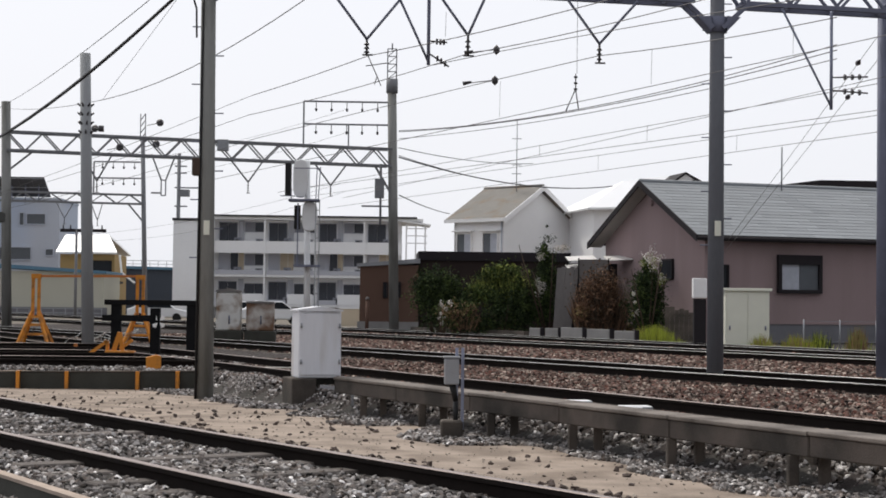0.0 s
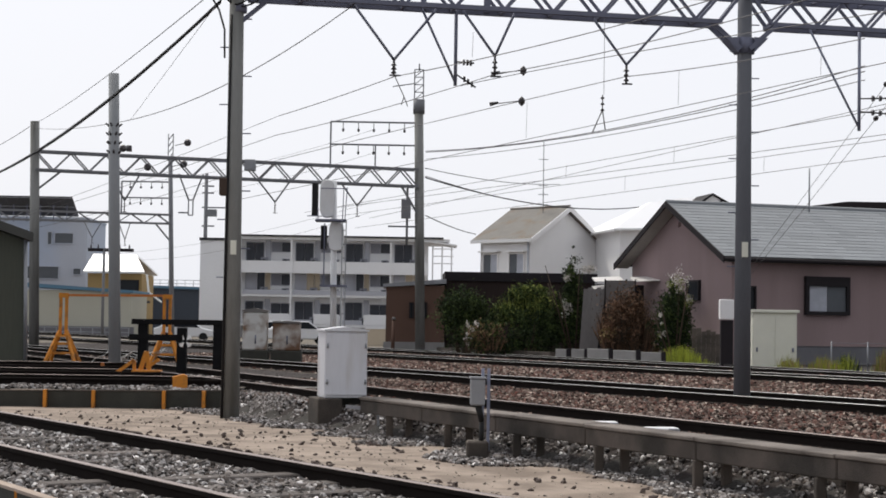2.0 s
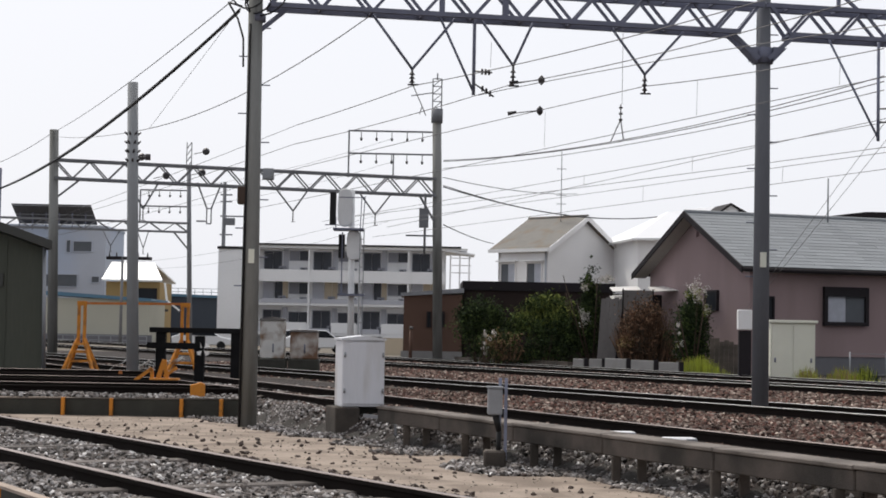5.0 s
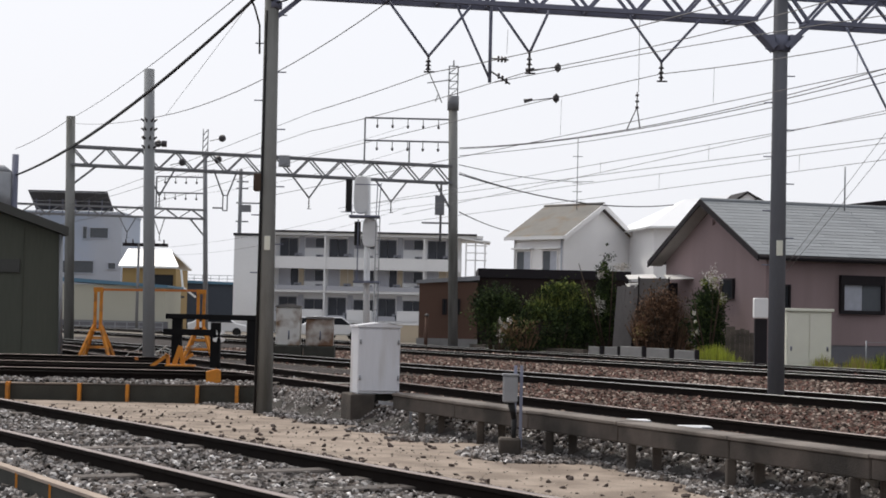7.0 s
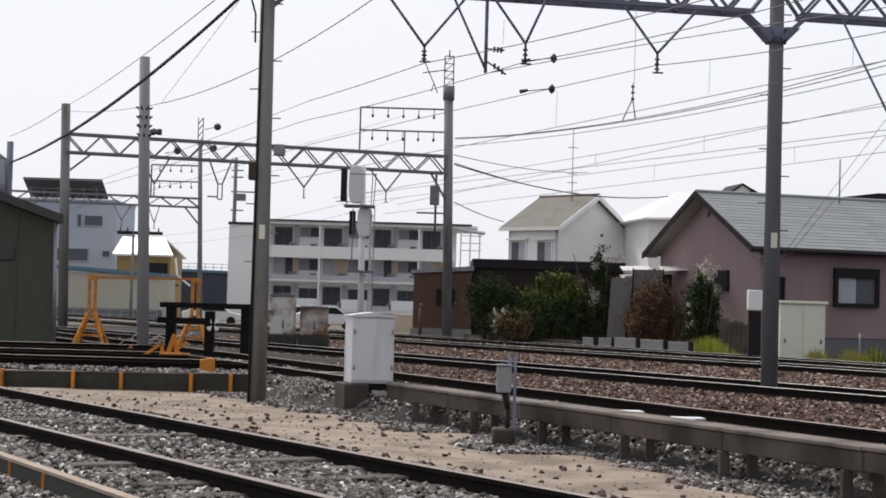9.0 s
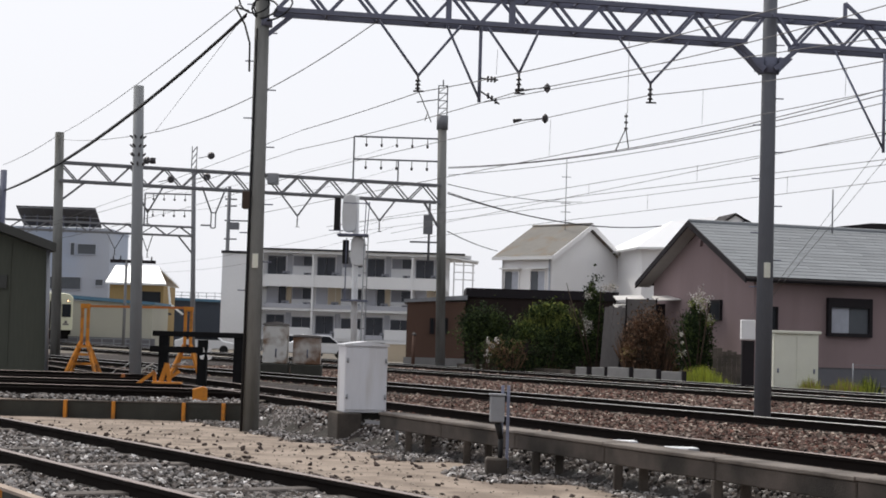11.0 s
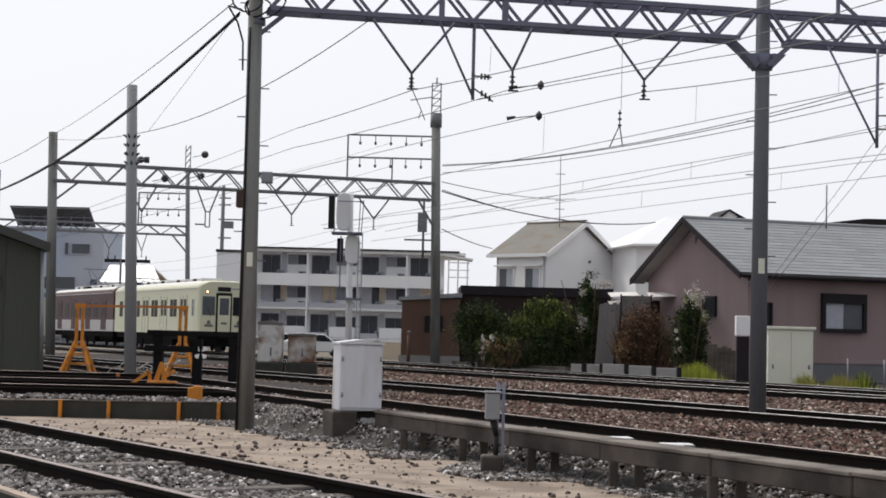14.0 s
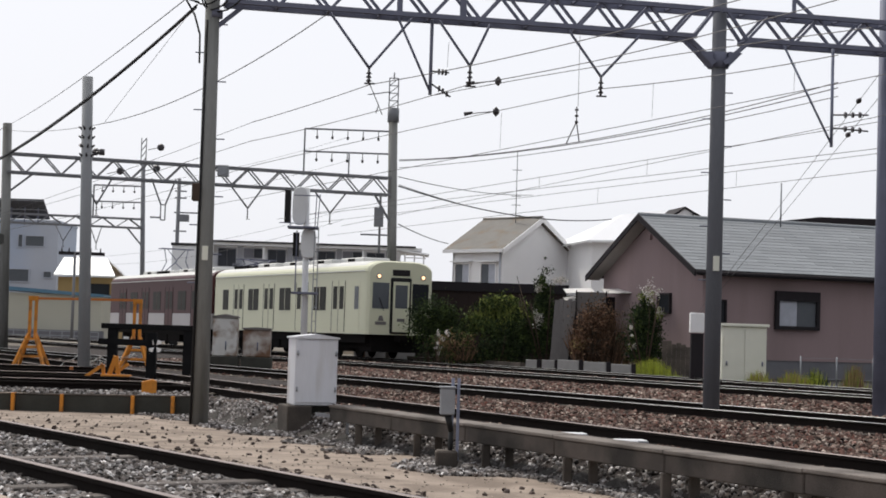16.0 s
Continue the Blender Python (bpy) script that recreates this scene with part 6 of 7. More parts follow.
# dark leaf mass paints the shade under the yellow-green shrub
shrub("garden_shrub", 4.7, 64.6, "undergrowth below the shrub, its shade put into dark leaves",
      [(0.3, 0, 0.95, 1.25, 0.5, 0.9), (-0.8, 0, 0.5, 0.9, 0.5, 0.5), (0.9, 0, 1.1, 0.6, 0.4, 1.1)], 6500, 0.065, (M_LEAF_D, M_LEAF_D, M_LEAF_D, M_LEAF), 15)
shrub("slim_tree", 6.35, 64.5, "slim dark evergreen with pale blossoms at its top",
      [(0, 0, 1.6, 0.42, 0.4, 1.6), (0.05, 0, 3.0, 0.3, 0.3, 0.9), (0.02, 0, 4.1, 0.08, 0.1, 0.55)], 7000, 0.06, (M_LEAF_D, M_LEAF_D, M_LEAF), 16, 2.6, "tree")
shrub("blossom_spray", 6.5, 64.2, "pale blossoms along thin twigs", [(-0.35, 0, 3.35, 0.25, 0.2, 0.4), (0.45, 0, 3.4, 0.35, 0.2, 0.4), (-0.35, 0, 1.9, 0.2, 0.2, 0.5)], 900, 0.045, (M_FLOWER, M_LEAF, M_FLOWER), 17, 3.0)
bush_r = shrub("russet_bush", 8.05, 61.6, "rounded russet-brown bush beside the grey boards",
      [(0, 0, 1.55, 0.85, 0.7, 0.95), (0.1, 0, 1.95, 0.75, 0.6, 0.75), (0.15, 0, 0.9, 0.8, 0.6, 0.7)], 4600, 0.055, (M_LEAF_B, M_BARK, M_BARK, M_LEAF_B), 18)
shoots(bush_r, random.Random(34), "foliage", 1300, -0.7, 0.9, 0.2, 2.5, (M_LEAF_B, M_BARK, M_BARK, M_LEAF_B), 0.35, 0.008)
shrub("russet_bush", 7.4, 61.3, "dry straw-coloured grass beside the russet bush", [(0, 0, 1.0, 0.28, 0.3, 1.0), (1.75, 0.2, 0.6, 0.3, 0.3, 0.5)], 700, 0.07, (M_STRAW, M_LEAF_B), 19, 0.6)
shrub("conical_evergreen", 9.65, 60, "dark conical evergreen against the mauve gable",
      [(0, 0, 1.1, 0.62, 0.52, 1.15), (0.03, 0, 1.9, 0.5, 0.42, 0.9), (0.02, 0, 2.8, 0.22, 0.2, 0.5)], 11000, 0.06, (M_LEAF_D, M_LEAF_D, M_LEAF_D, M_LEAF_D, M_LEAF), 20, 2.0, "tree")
shrub("blossom_spray", 9.6, 59.4, "pale blossoms round the conical evergreen", [(-0.5, 0, 1.3, 0.12, 0.2, 0.9), (0.05, 0, 2.95, 0.35, 0.3, 0.4), (0.4, 0, 2.3, 0.15, 0.2, 0.45)], 700, 0.045, (M_FLOWER, M_LEAF_Y, M_FLOWER), 21, 2.5)
for x, y, w, h, n, mats in ((9.35, 56.3, 0.68, 0.34, 950, (M_GRASS, M_GRASS, M_LEAF_Y)), (9.0, 57, 0.3, 0.3, 200, (M_STRAW, M_GRASS)), (12.3, 49, 0.5, 0.25, 300, (M_GRASS, M_STRAW)), (11.3, 49, 0.35, 0.25, 250, (M_GRASS, M_STRAW)),
                            (14.0, 48.5, 0.3, 0.42, 300, (M_STRAW, M_LEAF_B, M_LEAF_Y)), (15.2, 48, 0.7, 0.25, 420, (M_LEAF_Y, M_STRAW)), (13.0, 49, 0.4, 0.3, 220, (M_GRASS, M_LEAF_D)), (16.3, 47, 0.6, 0.3, 320, (M_GRASS, M_STRAW))):
    t = thing("grass_tuft", pose(x, y, -0.2), "tuft of bright green and dry weeds by the track", "weeds", "trackside weeds")
    rnd = random.Random(int(x * 10))
    bm = BM()
    for _ in range(n):
        bx, by = rnd.gauss(0, w * 0.5), rnd.gauss(0, 0.25)
        hh = h * rnd.uniform(0.6, 1.9) * math.exp(-(bx / w) ** 2)
        lx = rnd.uniform(-0.15, 0.15)
        q = [bm.verts.new((bx - 0.014, by, 0)), bm.verts.new((bx + 0.014, by, 0)), bm.verts.new((bx + lx + 0.008, by + rnd.uniform(-0.1, 0.1), hh + 0.12))]
        bm.faces.new(q).material_index = rnd.randrange(len(mats))
    tagged(part("foliage", bm, mats, t), kind="stuff")

# boards, screens and block wall of the garden
t = thing("board_fence", pose(9.85, 57.35, -0.2), "low weathered grey board fence before the mauve gable", "fence")
for i in range(8):
    bm = BM()
    h = 1.28 - 0.03 * i + 0.05 * math.sin(i * 2.3)
    quad_box(bm, i * 0.165, i * 0.165 + 0.158, -0.012, 0.012, 0, h)
    part("board", bm, M_CONC_OLD, t, bevel=0.004)
for z in (0.35, 0.95):
    bm = BM()
    quad_box(bm, 0, 1.31, 0.014, 0.05, z, z + 0.07)
    part("rail", bm, M_BARK, t)

t = thing("leaning_board", pose(7.15, 63.2, -0.2), "tall grey weathered boards leaning among the plants", "boards")
for i in range(5):
    bm = BM()
    x = -0.42 + i * 0.17
    prism(bm, [(x * 0.75 - 0.28, 0, 0), (x * 0.75 - 0.14, 0, 0), (x + 0.20, 0.5, 2.72 + 0.05 * (i % 2)), (x + 0.04, 0.5, 2.72 + 0.05 * (i % 2))], (0, 0.04, 0))
    part("board", bm, M_BOARD, t)
t = thing("garden_screen", pose(8.1, 63.4, -0.2), "grey translucent windbreak screen under the awning", "screen")
bm = BM()
quad_box(bm, -0.55, 0.6, 0, 0.03, 1.9, 3.05)
part("sheet", bm, M_BOARD, t)
for x in (-0.55, 0.6):
    bm = BM()
    bar(bm, (x, 0, 0), (x, 0, 3.1), 0.05)
    part("post", bm, M_FASCIA, t)
t = thing("awning", pose(8.0, 64.6, 0), "pale corrugated awning beside the gable", "awning")
for x0, x1, z in ((-0.75, 0.35, 2.88), (0.75, 2.0, 2.92), (-0.75, 0.1, 2.55)):
    bm = BM()
    prism(bm, [(x0, -0.5, z - 0.10), (x1, -0.5, z - 0.02), (x1, 0.7, z + 0.16), (x0, 0.7, z + 0.10)], (0, 0, 0.03))
    part("sheet", bm, M_AWNING, t)
for x in (-0.7, 0.6, 1.9):
    bm = BM()
    bar(bm, (x, 0.6, -0.2), (x, 0.6, 2.95), 0.07)
    part("post", bm, M_FASCIA, t)
bm = BM()
quad_box(bm, -0.7, 2.3, 0.9, 1.0, -0.2, 2.75)
part("dark_panel", bm, M_FASCIA, t)
garden_wall = thing("garden_wall", pose(0, 0, 0), "low garden wall of grey concrete slabs between dark posts", "wall")
wx = lambda y: TRACK_A(y) + 2.1
for y0, y1, z in ((61.45, 60.75, 0.24), (60.4, 59.6, 0.26), (59.4, 58.1, 0.30), (57.8, 56.5, 0.28), (56.2, 55.1, 0.25)):
    bm = BM()
    bar(bm, (wx(y0), y0, z - 0.35), (wx(y1), y1, z - 0.35), 0.08, 0.7)
    part("slab", bm, M_BLOCK, garden_wall, bevel=0.01)
    bm = BM()
    bar(bm, (wx(y1 - 0.1), y1 - 0.1, -0.4), (wx(y1 - 0.1), y1 - 0.1, z + 0.03), 0.14)
    part("post", bm, M_FASCIA, garden_wall)
bm = BM()
bar(bm, (wx(70.5), 70.5, -0.1), (wx(61.7), 61.7, -0.1), 0.2, 0.42)
part("kerb", bm, M_CONC_OLD, garden_wall)


# ---- loose stones ----
def stones(name, label, material, n, where, size, seed, flat=0.85, lift=0.3):
    """Irregular rounded stones strewn where where(x, y) allows, joined as one object."""
    rs = np.random.RandomState(seed)
    pts = []
    while len(pts) < n:
        x0, x1, y0, y1 = where.box
        y = rs.uniform(y0, y1)
        x = rs.uniform(max(x0, -0.30 * y - 0.6), min(x1, 0.325 * y + 0.6)) if max(x0, -0.30 * y - 0.6) < min(x1, 0.325 * y + 0.6) else None
        if x is not None and where(x, y):
            pts.append((x, y))
    g = (1 + 5 ** 0.5) / 2
    base = np.array([p for a in (-1, 1) for b in (-g, g) for p in ((0, a, b), (a, b, 0), (b, 0, a))]) / 1.5
    near = lambda i, j: abs(np.linalg.norm(base[i] - base[j]) - 2 / 1.5) < 1e-6
    tris = [(i, j, k) for i, j, k in itertools.combinations(range(12), 3) if near(i, j) and near(j, k) and near(i, k)]
    tris = np.array([(i, j, k) if np.dot(np.cross(base[j] - base[i], base[k] - base[i]), base[i]) > 0 else (i, k, j) for i, j, k in tris])
    verts = np.zeros((n, 12, 3))
    for i, (x, y) in enumerate(pts):
        s = rs.uniform(*size) * 0.5
        b = base * rs.uniform(0.55, 1.25, (12, 1)) * (s, s * rs.uniform(0.7, 1.2), s * flat)
        a, c = rs.uniform(0, 6.28), rs.uniform(-1.1, 1.1)
        ca, sa, cc, sc = math.cos(a), math.sin(a), math.cos(c), math.sin(c)
        b = b @ np.array(((ca, sa, 0), (-sa, ca, 0), (0, 0, 1))) @ np.array(((cc, 0, sc), (0, 1, 0), (-sc, 0, cc)))
        verts[i] = b + (x, y, height(x, y) + s * flat * lift)
    faces = (tris[None] + (np.arange(n) * 12)[:, None, None]).reshape(-1, 3)
    me = bpy.data.meshes.new(name)
    me.from_pydata(verts.reshape(-1, 3).tolist(), [], faces.tolist())
    me.materials.append(material)
    return tagged(new(name, me), label, "stones", kind="stuff")


def zone(box, test):
    test.box = box
    return test


def near_rail(f, x, y):
    return abs(abs(x - f(y)) * 0.88 - 0.75) < 0.09


stones("ballast_stones", "grey ballast stones between and beside the siding rails", M_STONE_G, 22000,
       zone((-7, 3, 7.5, 24), lambda x, y: -3.5 < (x - TRACK_N(y)) * 0.857 < 1.15 + 0.5 * noise.noise((x, y, 3)) and not near_rail(TRACK_N, x, y)), (0.02, 0.055), 1, lift=0.15)
stones("ballast_stones", "mixed ballast stones under the trough", M_STONE_G, 15000,
       zone((-4, 8, 10, 30), lambda x, y: -0.42 + 0.9 * noise.noise((x * 0.8, y * 0.8, 5)) < x - TROUGH(y) < 1.0 and not near_rail(TRACK_C, x, y)), (0.025, 0.062), 2)
stones("ballast_stones", "brown ballast stones of the running tracks", M_STONE_B, 21000,
       zone((-6, 9, 11, 36), lambda x, y: 0.6 < x - TROUGH(y) and x < TRACK_B(y) - 1.1 and not near_rail(TRACK_C, x, y)), (0.028, 0.068), 3)
stones("ballast_stones", "brown ballast stones between the main tracks", M_STONE_B, 24000,
       zone((-12, 14, 20, 62), lambda x, y: TRACK_B(y) - 1.1 < x < TRACK_A2(y) - 0.5 and not near_rail(TRACK_B, x, y)), (0.045, 0.09), 4)
stones("ballast_stones", "dark brown ballast stones of the far tracks", M_STONE_B, 9000,
       zone((-10, 16, 36, 75), lambda x, y: TRACK_A2(y) - 0.5 < x < TRACK_A(y) + 1.8 and not near_rail(TRACK_A2, x, y) and not near_rail(TRACK_A, x, y)), (0.07, 0.13), 5)
stones("gravel_heap", "grey gravel heap between the pole and the cabinet", M_STONE_G, 3800,
       zone((-2.6, -0.6, 26.2, 29.5), lambda x, y: x > -2.35 + 0.3 * noise.noise((x, y, 9)) and x < TROUGH(y) + 0.6 and not (abs(x + 0.86) < 0.5 and abs(y - 24.5) < 0.5)), (0.03, 0.07), 6, lift=0.4)
stones("ballast_stones", "grey ballast behind the retaining board", M_STONE_G, 5000,
       zone((-11, -2.6, 28.9, 37), lambda x, y: True), (0.04, 0.09), 7)
stones("dark_clods", "dark earth clods and stones scattered on the sand", M_CLOD, 360,
       zone((-7, 4, 10, 28), lambda x, y: (x - TRACK_N(y)) * 0.857 > 1.0 and x < TROUGH(y) - 0.2 and noise.noise((x * 0.7, y * 0.7, 1)) > -0.3), (0.028, 0.085), 8, 0.55, 0.45)
stones("sand_pebbles", "small pale and grey pebbles scattered on the sand", M_STONE_P, 1500,
       zone((-7, 4, 10, 28), lambda x, y: (x - TRACK_N(y)) * 0.857 > 1.0 and x < TROUGH(y) - 0.1), (0.012, 0.035), 9, 0.6, 0.4)

# ---- small things in the middle distance ----
t = thing("rail_fence", pose(-27.2, 140, -0.35), "low grey metal rail fence before the cream warehouse", "fence")
for i in range(9):
    bm = BM()
    bar(bm, (-4 + i, 0, 0), (-4 + i, 0, 0.75), 0.07)
    part("post", bm, M_STEEL_PALE, t)
for z in (0.35, 0.72):
    bm = BM()
    bar(bm, (-4, 0, z), (4, 0, z), 0.07)
    part("rail", bm, M_STEEL_PALE, t)
t = thing("low_wall", pose(-1.72, 96, -0.4), "low tan rendered wall in front of the apartments", "wall")
part("wall_body", box_bm(-0.62, 0.62, 0, 0.2, 0, 1.15), M_APT_TAN, t)
part("coping", box_bm(-0.66, 0.66, -0.04, 0.24, 1.152, 1.22), M_APT, t)
t = thing("wooden_post", pose(-0.60, 75.2, -0.25), "short brown wooden post beside the shed", "post")
bm = BM()
rod(bm, (0, 0, 0), (0.02, 0, 1.5), 0.085, 0.075, n=10)
part("shaft", bm, M_BROWN, t)
bm = BM()
rod(bm, (0.02, 0, 1.5), (0.03, 0, 1.62), 0.11, 0.06, n=10)
part("cap", bm, M_BOARD, t)
# fence netting posts and pipe along the mauve house
t = thing("net_fence", pose(12.6, 49.2, -0.2), "thin grey netting posts beside the mauve house", "fence")
for i in range(6):
    bm = BM()
    rod(bm, (i * 1.0, -i * 0.3, 0), (i * 1.0, -i * 0.3, 0.95), 0.02, n=6)
    part("post", bm, M_STEEL_PALE, t)
for z in (0.3, 0.9):
    bm = BM()
    bar(bm, (0, 0, z), (5.0, -1.5, z), 0.012)
    part("wire", bm, M_STEEL_PALE, t)
t = thing("pipe_stack", pose(11.9, 57.2, -0.1), "dark meter box and pipes on the house foundation", "meter box")
for i, (x, h) in enumerate(((0.0, 0.75), (0.35, 0.6))):
    bm = BM()
    quad_box(bm, x - 0.12, x + 0.12, -0.1, 0.1, -0.1, h)
    part("box", bm, M_FASCIA if i == 0 else M_FOUND, t, bevel=0.01)


# ---- the train ----
CAR_LEN = 18.3


def loft(bm, sections, mi=0):
    rings = [[bm.verts.new(p) for p in s] for s in sections]
    k = len(rings[0])
    for r0, r1 in zip(rings, rings[1:]):
        for i in range(k):
            j = (i + 1) % k
            f = bm.faces.new((r0[i], r0[j], r1[j], r1[i]))
            f.material_index = mi
    bm.faces.new(rings[0][::-1]).material_index = mi
    bm.faces.new(rings[-1]).material_index = mi


def car_outline(y, w, z0, z1, r=0.42):
    """Half-round-shouldered cross-section of a carriage."""
    pts = [(-w, y, z0), (w, y, z0), (w, y, z1 - r)]
    for i in range(1, 8):
        a = math.pi / 2 * i / 7
        pts.append((w - r * 1.9 * (1 - math.cos(a)) - (0.0), y, z1 - r + r * math.sin(a)))
    top = [(-p[0], p[1], p[2]) for p in reversed(pts[3:])]
    return pts + top + [(-w, y, z1 - r)]


def pantograph(T, y, rise):
    """A diamond pantograph on the roof, raised by rise."""
    P = part("pantograph_base", box_bm(-0.8, 0.8, y - 0.9, y + 0.9, 3.95, 4.10), M_UNDER, T)
    mid, top = 4.1 + rise * 0.45, 4.1 + rise
    for sx in (-1, 1):
        for sy in (-1, 1):
            bm = BM()
            rod(bm, (sx * 0.7, y + sy * 0.35, 4.1), (sx * 0.25, y + sy * 0.95, mid), 0.03, n=6)
            rod(bm, (sx * 0.25, y + sy * 0.95, mid), (sx * 0.6, y + sy * 0.25, top), 0.025, n=6)
            part("pantograph_arm", bm, M_STEEL, P)
    for dy in (-0.25, 0.25):
        bm = BM()
        bar(bm, (-0.95, y + dy, top + 0.02), (0.95, y + dy, top + 0.02), 0.05)
        part("collector_strip", bm, M_STEEL, P)


def build_carriage(name, label, upper, lower, cab):
    """Origin at the middle of the front end on the rails, y forward. cab: a driving end with windows, door and lamps."""
    T = thing(name, pose(0, 0, 0), label, "train", "the passing train")
    w, L = 1.46, CAR_LEN
    bm = BM()
    nose = [(-L, 1.0), (-0.35, 1.0), (-0.12, 0.985), (0.0, 0.93)] if cab else [(-L, 1.0), (0.0, 1.0)]
    loft(bm, [car_outline(y, w * s, 1.75, 3.95 - (1 - s) * 0.8) for y, s in nose])
    body = part("body", bm, upper, T)
    bm = BM()
    loft(bm, [[(-w * s, y, 0.98), (w * s, y, 0.98), (w * s, y, 1.75), (-w * s, y, 1.75)] for y, s in nose])
    part("lower_body", bm, lower, T)
    bm = BM()
    loft(bm, [[(x * 0.985, y, z + 0.012) for x, y, z in car_outline(y, w * s, 3.0, 3.955 - (1 - s) * 0.8) if z > 3.62] for y, s in ([(-L, 1.0), (-0.5, 1.0)])])
    part("roof", bm, M_TRAIN_ROOF, T)
    # side doors and windows on both sides
    for s in (-1, 1):
        x = s * (w + 0.004)

        def plate(name, y0, y1, z0, z1, m, out=0.008, parent=T):
            bm = BM()
            a, b = sorted((x - s * 0.03, x + s * out))
            quad_box(bm, a, b, y0, y1, z0, z1)
            return part(name, bm, m, parent)

        doors = (-2.9, -6.9, -10.9, -14.9) if cab else (-2.6, -7.0, -11.3, -15.7)
        for d in doors:
            door = plate("door", d - 0.66, d + 0.66, 1.08, 3.12, upper if cab else upper, 0.004)
            for k in (-1, 1):
                plate("door_window", d + k * 0.33 - 0.21, d + k * 0.33 + 0.21, 1.98, 2.92, M_TRAIN_WINDOW, 0.010, door)
            plate("door_gap", d - 0.69, d - 0.655, 1.06, 3.14, M_UNDER, 0.009, door)
            plate("door_gap", d + 0.655, d + 0.69, 1.06, 3.14, M_UNDER, 0.009, door)
            plate("door_gap", d - 0.012, d + 0.012, 1.06, 3.14, M_UNDER, 0.009, door)
        for a, b in zip(doors, doors[1:]):
            c = (a + b) / 2
            plate("side_window", c - 0.66, c + 0.66, 1.93, 2.92, M_TRAIN_WINDOW, 0.010)
            plate("window_bar", c - 0.02, c + 0.02, 1.95, 2.92, upper, 0.014)
        plate("side_window", -L + 1.2, -L + 1.95, 1.95, 2.92, M_TRAIN_WINDOW, 0.010) if cab else None
        if cab:
            plate("cab_door", -1.35, -0.75, 1.08, 3.1, upper, 0.004)
            plate("cab_door_window", -1.25, -0.85, 1.98, 2.9, M_GLASS_MID, 0.010)
        plate("gutter", -L, -0.3, 3.50, 3.54, M_TRAIN_ROOF, 0.03)
    # underframe and bogies; the deep black boxes also stand in for shade below
    bm = BM()
    quad_box(bm, -w * 0.93, w * 0.93, -L + 0.3, -0.35, 0.62, 0.978)
    for y0, y1 in ((-7.4, -5.4), (-9.6, -7.6), (-11.6, -9.8), (-13.2, -11.9)):
        quad_box(bm, -w * 0.9, w * 0.9, y0, y1, 0.25, 0.62)
    part("underframe", bm, M_UNDER, T)
    for yb in (-3.2, -L + 3.2):
        bm = BM()
        quad_box(bm, -1.05, 1.05, yb - 1.55, yb + 1.55, 0.42, 0.62)
        quad_box(bm, -0.95, 0.95, yb - 0.35, yb + 0.35, 0.25, 0.8)
        for sx in (-0.98, 0.98):
            quad_box(bm, sx - 0.08, sx + 0.08, yb - 1.7, yb + 1.7, 0.38, 0.66)
        bogie = part("bogie", bm, M_UNDER, T)
        for dy in (-1.05, 1.05):
            for sx in (-0.78, 0.72):
                bm = BM()
                rod(bm, (sx, yb + dy, 0.43), (sx + 0.06, yb + dy, 0.43), 0.43, n=20)
                part("wheel", bm, M_UNDER, bogie)
    bm = BM()
    quad_box(bm, -0.85, 0.85, -L - 0.22, -L, 1.05, 3.3)
    part("gangway", bm, M_UNDER, T)
    # roof units
    for i in range(4):
        y = -3.6 - i * 3.3
        bm = BM()
        quad_box(bm, -0.62, 0.62, y - 1.2, y + 1.2, 3.93, 4.16)
        ac = part("air_conditioner", bm, M_TRAIN_ROOF, T, bevel=0.05)
        bm = BM()
        quad_box(bm, 0.622, 0.63, y - 0.35, y + 0.35, 4.0, 4.12)
        quad_box(bm, -0.63, -0.622, y - 0.35, y + 0.35, 4.0, 4.12)
        part("grille", bm, M_UNDER, ac)
    if cab:
        yb = 0.0
        # middle gangway door with its dark surround
        bm = BM()
        quad_box(bm, -0.46, 0.46, -0.03, 0.05, 1.02, 3.28)
        surround = part("gangway_surround", bm, M_BLACK, T, "black gangway door surround", bevel=0.05)
        bm = BM()
        quad_box(bm, -0.36, 0.36, 0.052, 0.075, 1.10, 3.12)
        door = part("end_door", bm, M_CREAM, T, bevel=0.02)
        bm = BM()
        quad_box(bm, -0.27, 0.27, 0.077, 0.083, 2.05, 2.98)
        part("door_window", bm, M_GLASS_MID, door)
        bm = BM()
        quad_box(bm, -0.17, 0.17, 0.077, 0.083, 1.52, 1.64)
        part("emblem_bar", bm, M_BOARD, door)
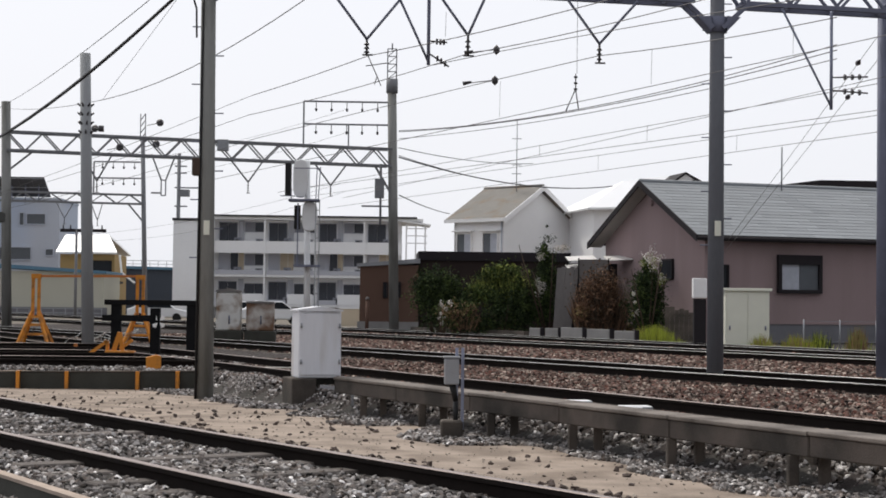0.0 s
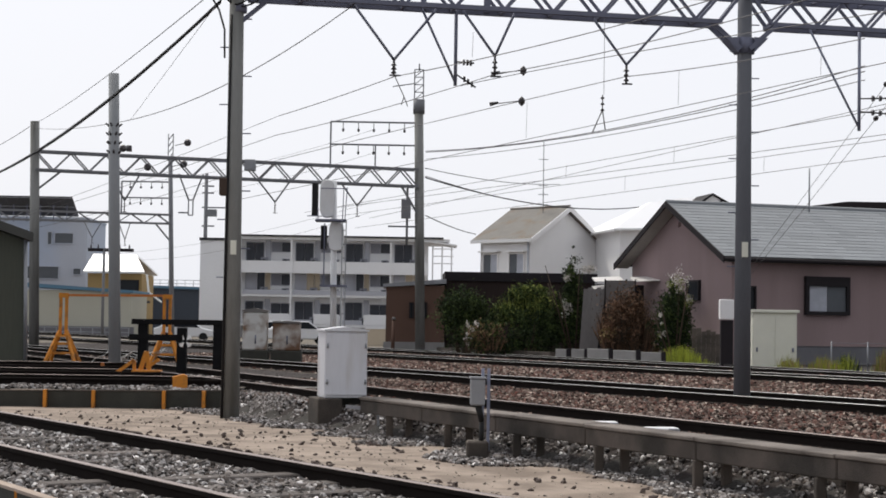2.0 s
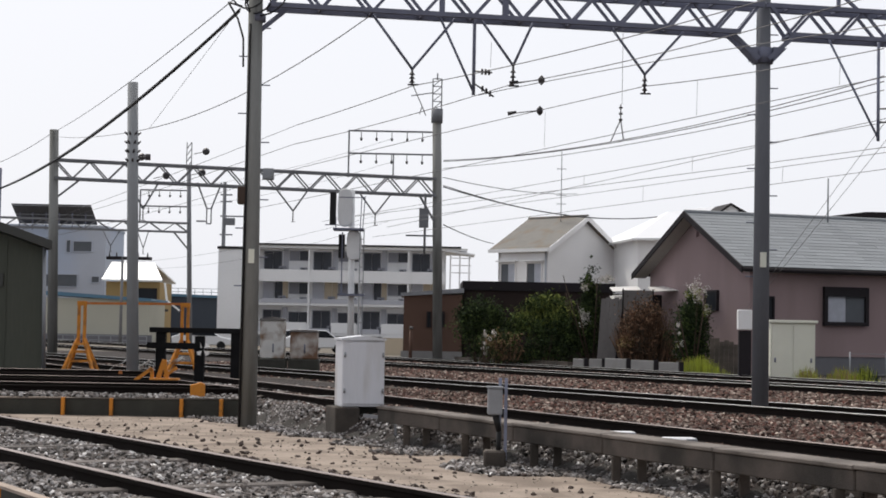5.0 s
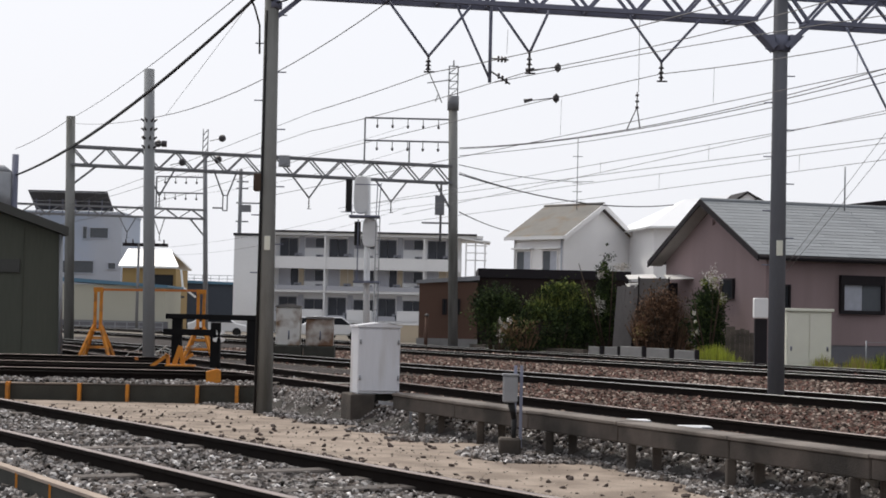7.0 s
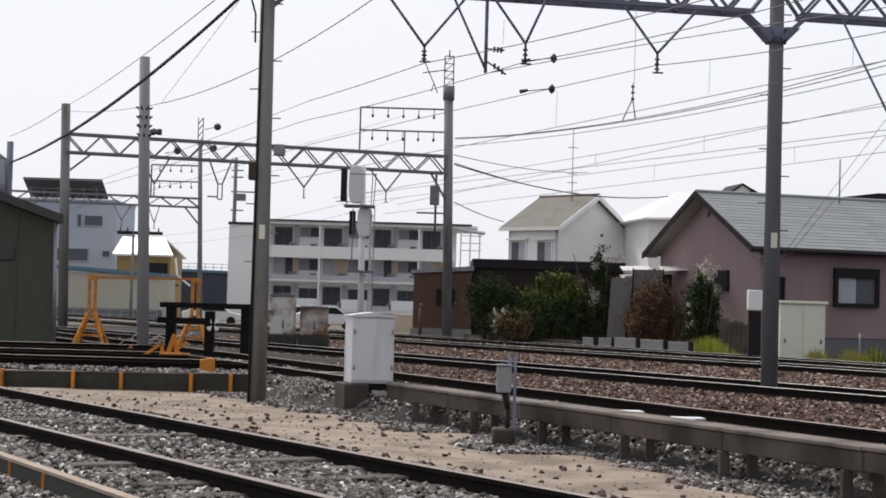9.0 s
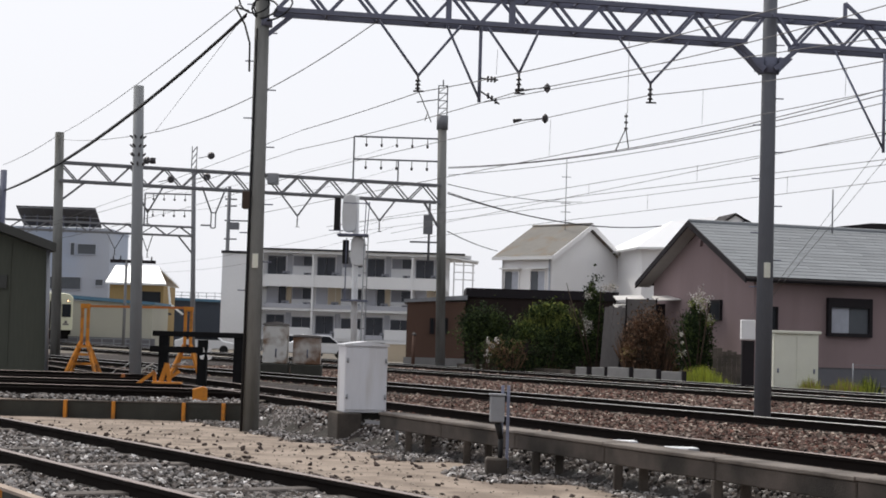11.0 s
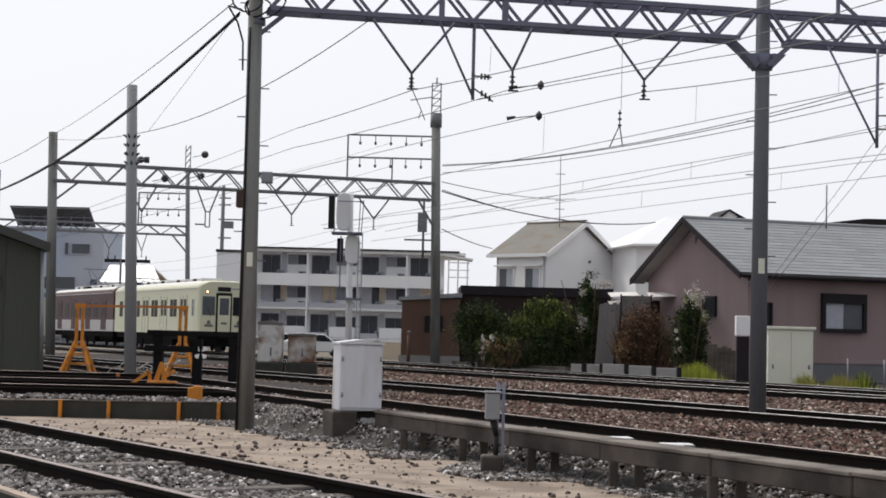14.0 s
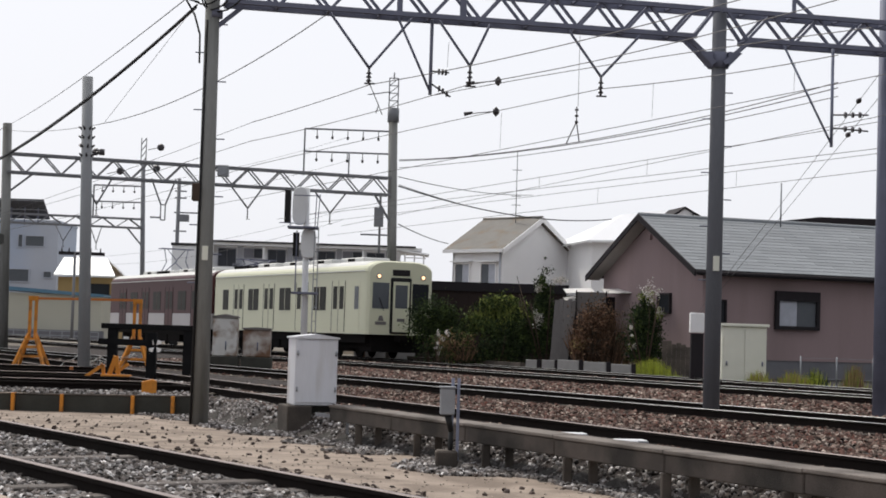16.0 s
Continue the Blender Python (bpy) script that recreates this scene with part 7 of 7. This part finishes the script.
        for s in (-1, 1):
            bm = BM()
            quad_box(bm, s * 0.88 - 0.36, s * 0.88 + 0.36, -0.05, 0.014, 2.02, 3.06)
            part("windscreen", bm, M_GLASS if s < 0 else M_GLASS_MID, T)
            bm = BM()
            rod(bm, (s * 0.98, -0.1, 3.32), (s * 0.98, 0.03, 3.32), 0.115, n=16)
            hl = part("headlight", bm, M_STEEL_PALE, T)
            bm = BM()
            rod(bm, (s * 0.98, 0.03, 3.32), (s * 0.98, 0.04, 3.32), 0.07, n=16)
            part("lamp_lens", bm, M_LAMP, hl, "lit warm headlight")
            bm = BM()
            quad_box(bm, s * 0.86 - 0.24, s * 0.86 + 0.24, 0.0, 0.02, 1.38, 1.50)
            part("marker_light", bm, M_BOARD, T)
            bm = BM()
            prism(bm, [(s * 0.86 - 0.13, 0.015, 1.53), (s * 0.86 + 0.13, 0.015, 1.53), (s * 0.86 + 0.06, 0.015, 1.74), (s * 0.86 - 0.06, 0.015, 1.74)], (0, 0.012, 0))
            part("emblem_mark", bm, M_BOARD, T)
            bm = BM()
            bar(bm, (s * 0.75, 0.03, 1.95), (s * 0.95, 0.03, 2.45), 0.025)
            part("wiper", bm, M_BLACK, T)
        bm = BM()
        quad_box(bm, -0.38, 0.38, -0.03, 0.03, 3.36, 3.60)
        part("destination_sign", bm, M_FASCIA, T)
        bm = BM()
        quad_box(bm, -0.2, 0.2, -0.1, 0.45, 0.72, 0.95)
        # wide black block behind the coupler fills in the shade under the cab
        quad_box(bm, -1.15, 1.15, -1.3, -0.2, 0.28, 0.978)
        part("coupler", bm, M_UNDER, T)
    else:
        pantograph(T, -10.6, 1.25)
    if cab:
        pantograph(T, -16.6, 0.32)
    return T


lead_car = build_carriage("train_carriage", "cream leading railcar with black gangway surround and lit headlights", M_CREAM, M_CREAM, True)
rear_car = build_carriage("train_carriage", "maroon and grey-white trailing railcar with raised pantograph", M_MAROON, M_TRAIN_WHITE, False)


def motions():
    """The train comes in from far behind the shed along the far track, slowing gently to about 14 m/s."""
    dirv = Vector((0.418, -0.9085, 0))
    yaw = math.degrees(math.atan2(-0.418, -0.9085))
    front = lambda t: Vector((0.89, 67.0, 0)) + dirv * (14.04 * (t - 16.0) - 0.124 * (t - 16.0) ** 2)
    times = [0.0, 4.0, 8.0, 10.0, 11.0, 12.0, 13.0, 14.0, 15.0, 16.0]
    for ob, back in ((lead_car, 0.0), (rear_car, CAR_LEN + 0.45)):
        walk(ob, [(t, pose(*(front(t) - dirv * back), 0, 0, yaw)) for t in times])


motions()
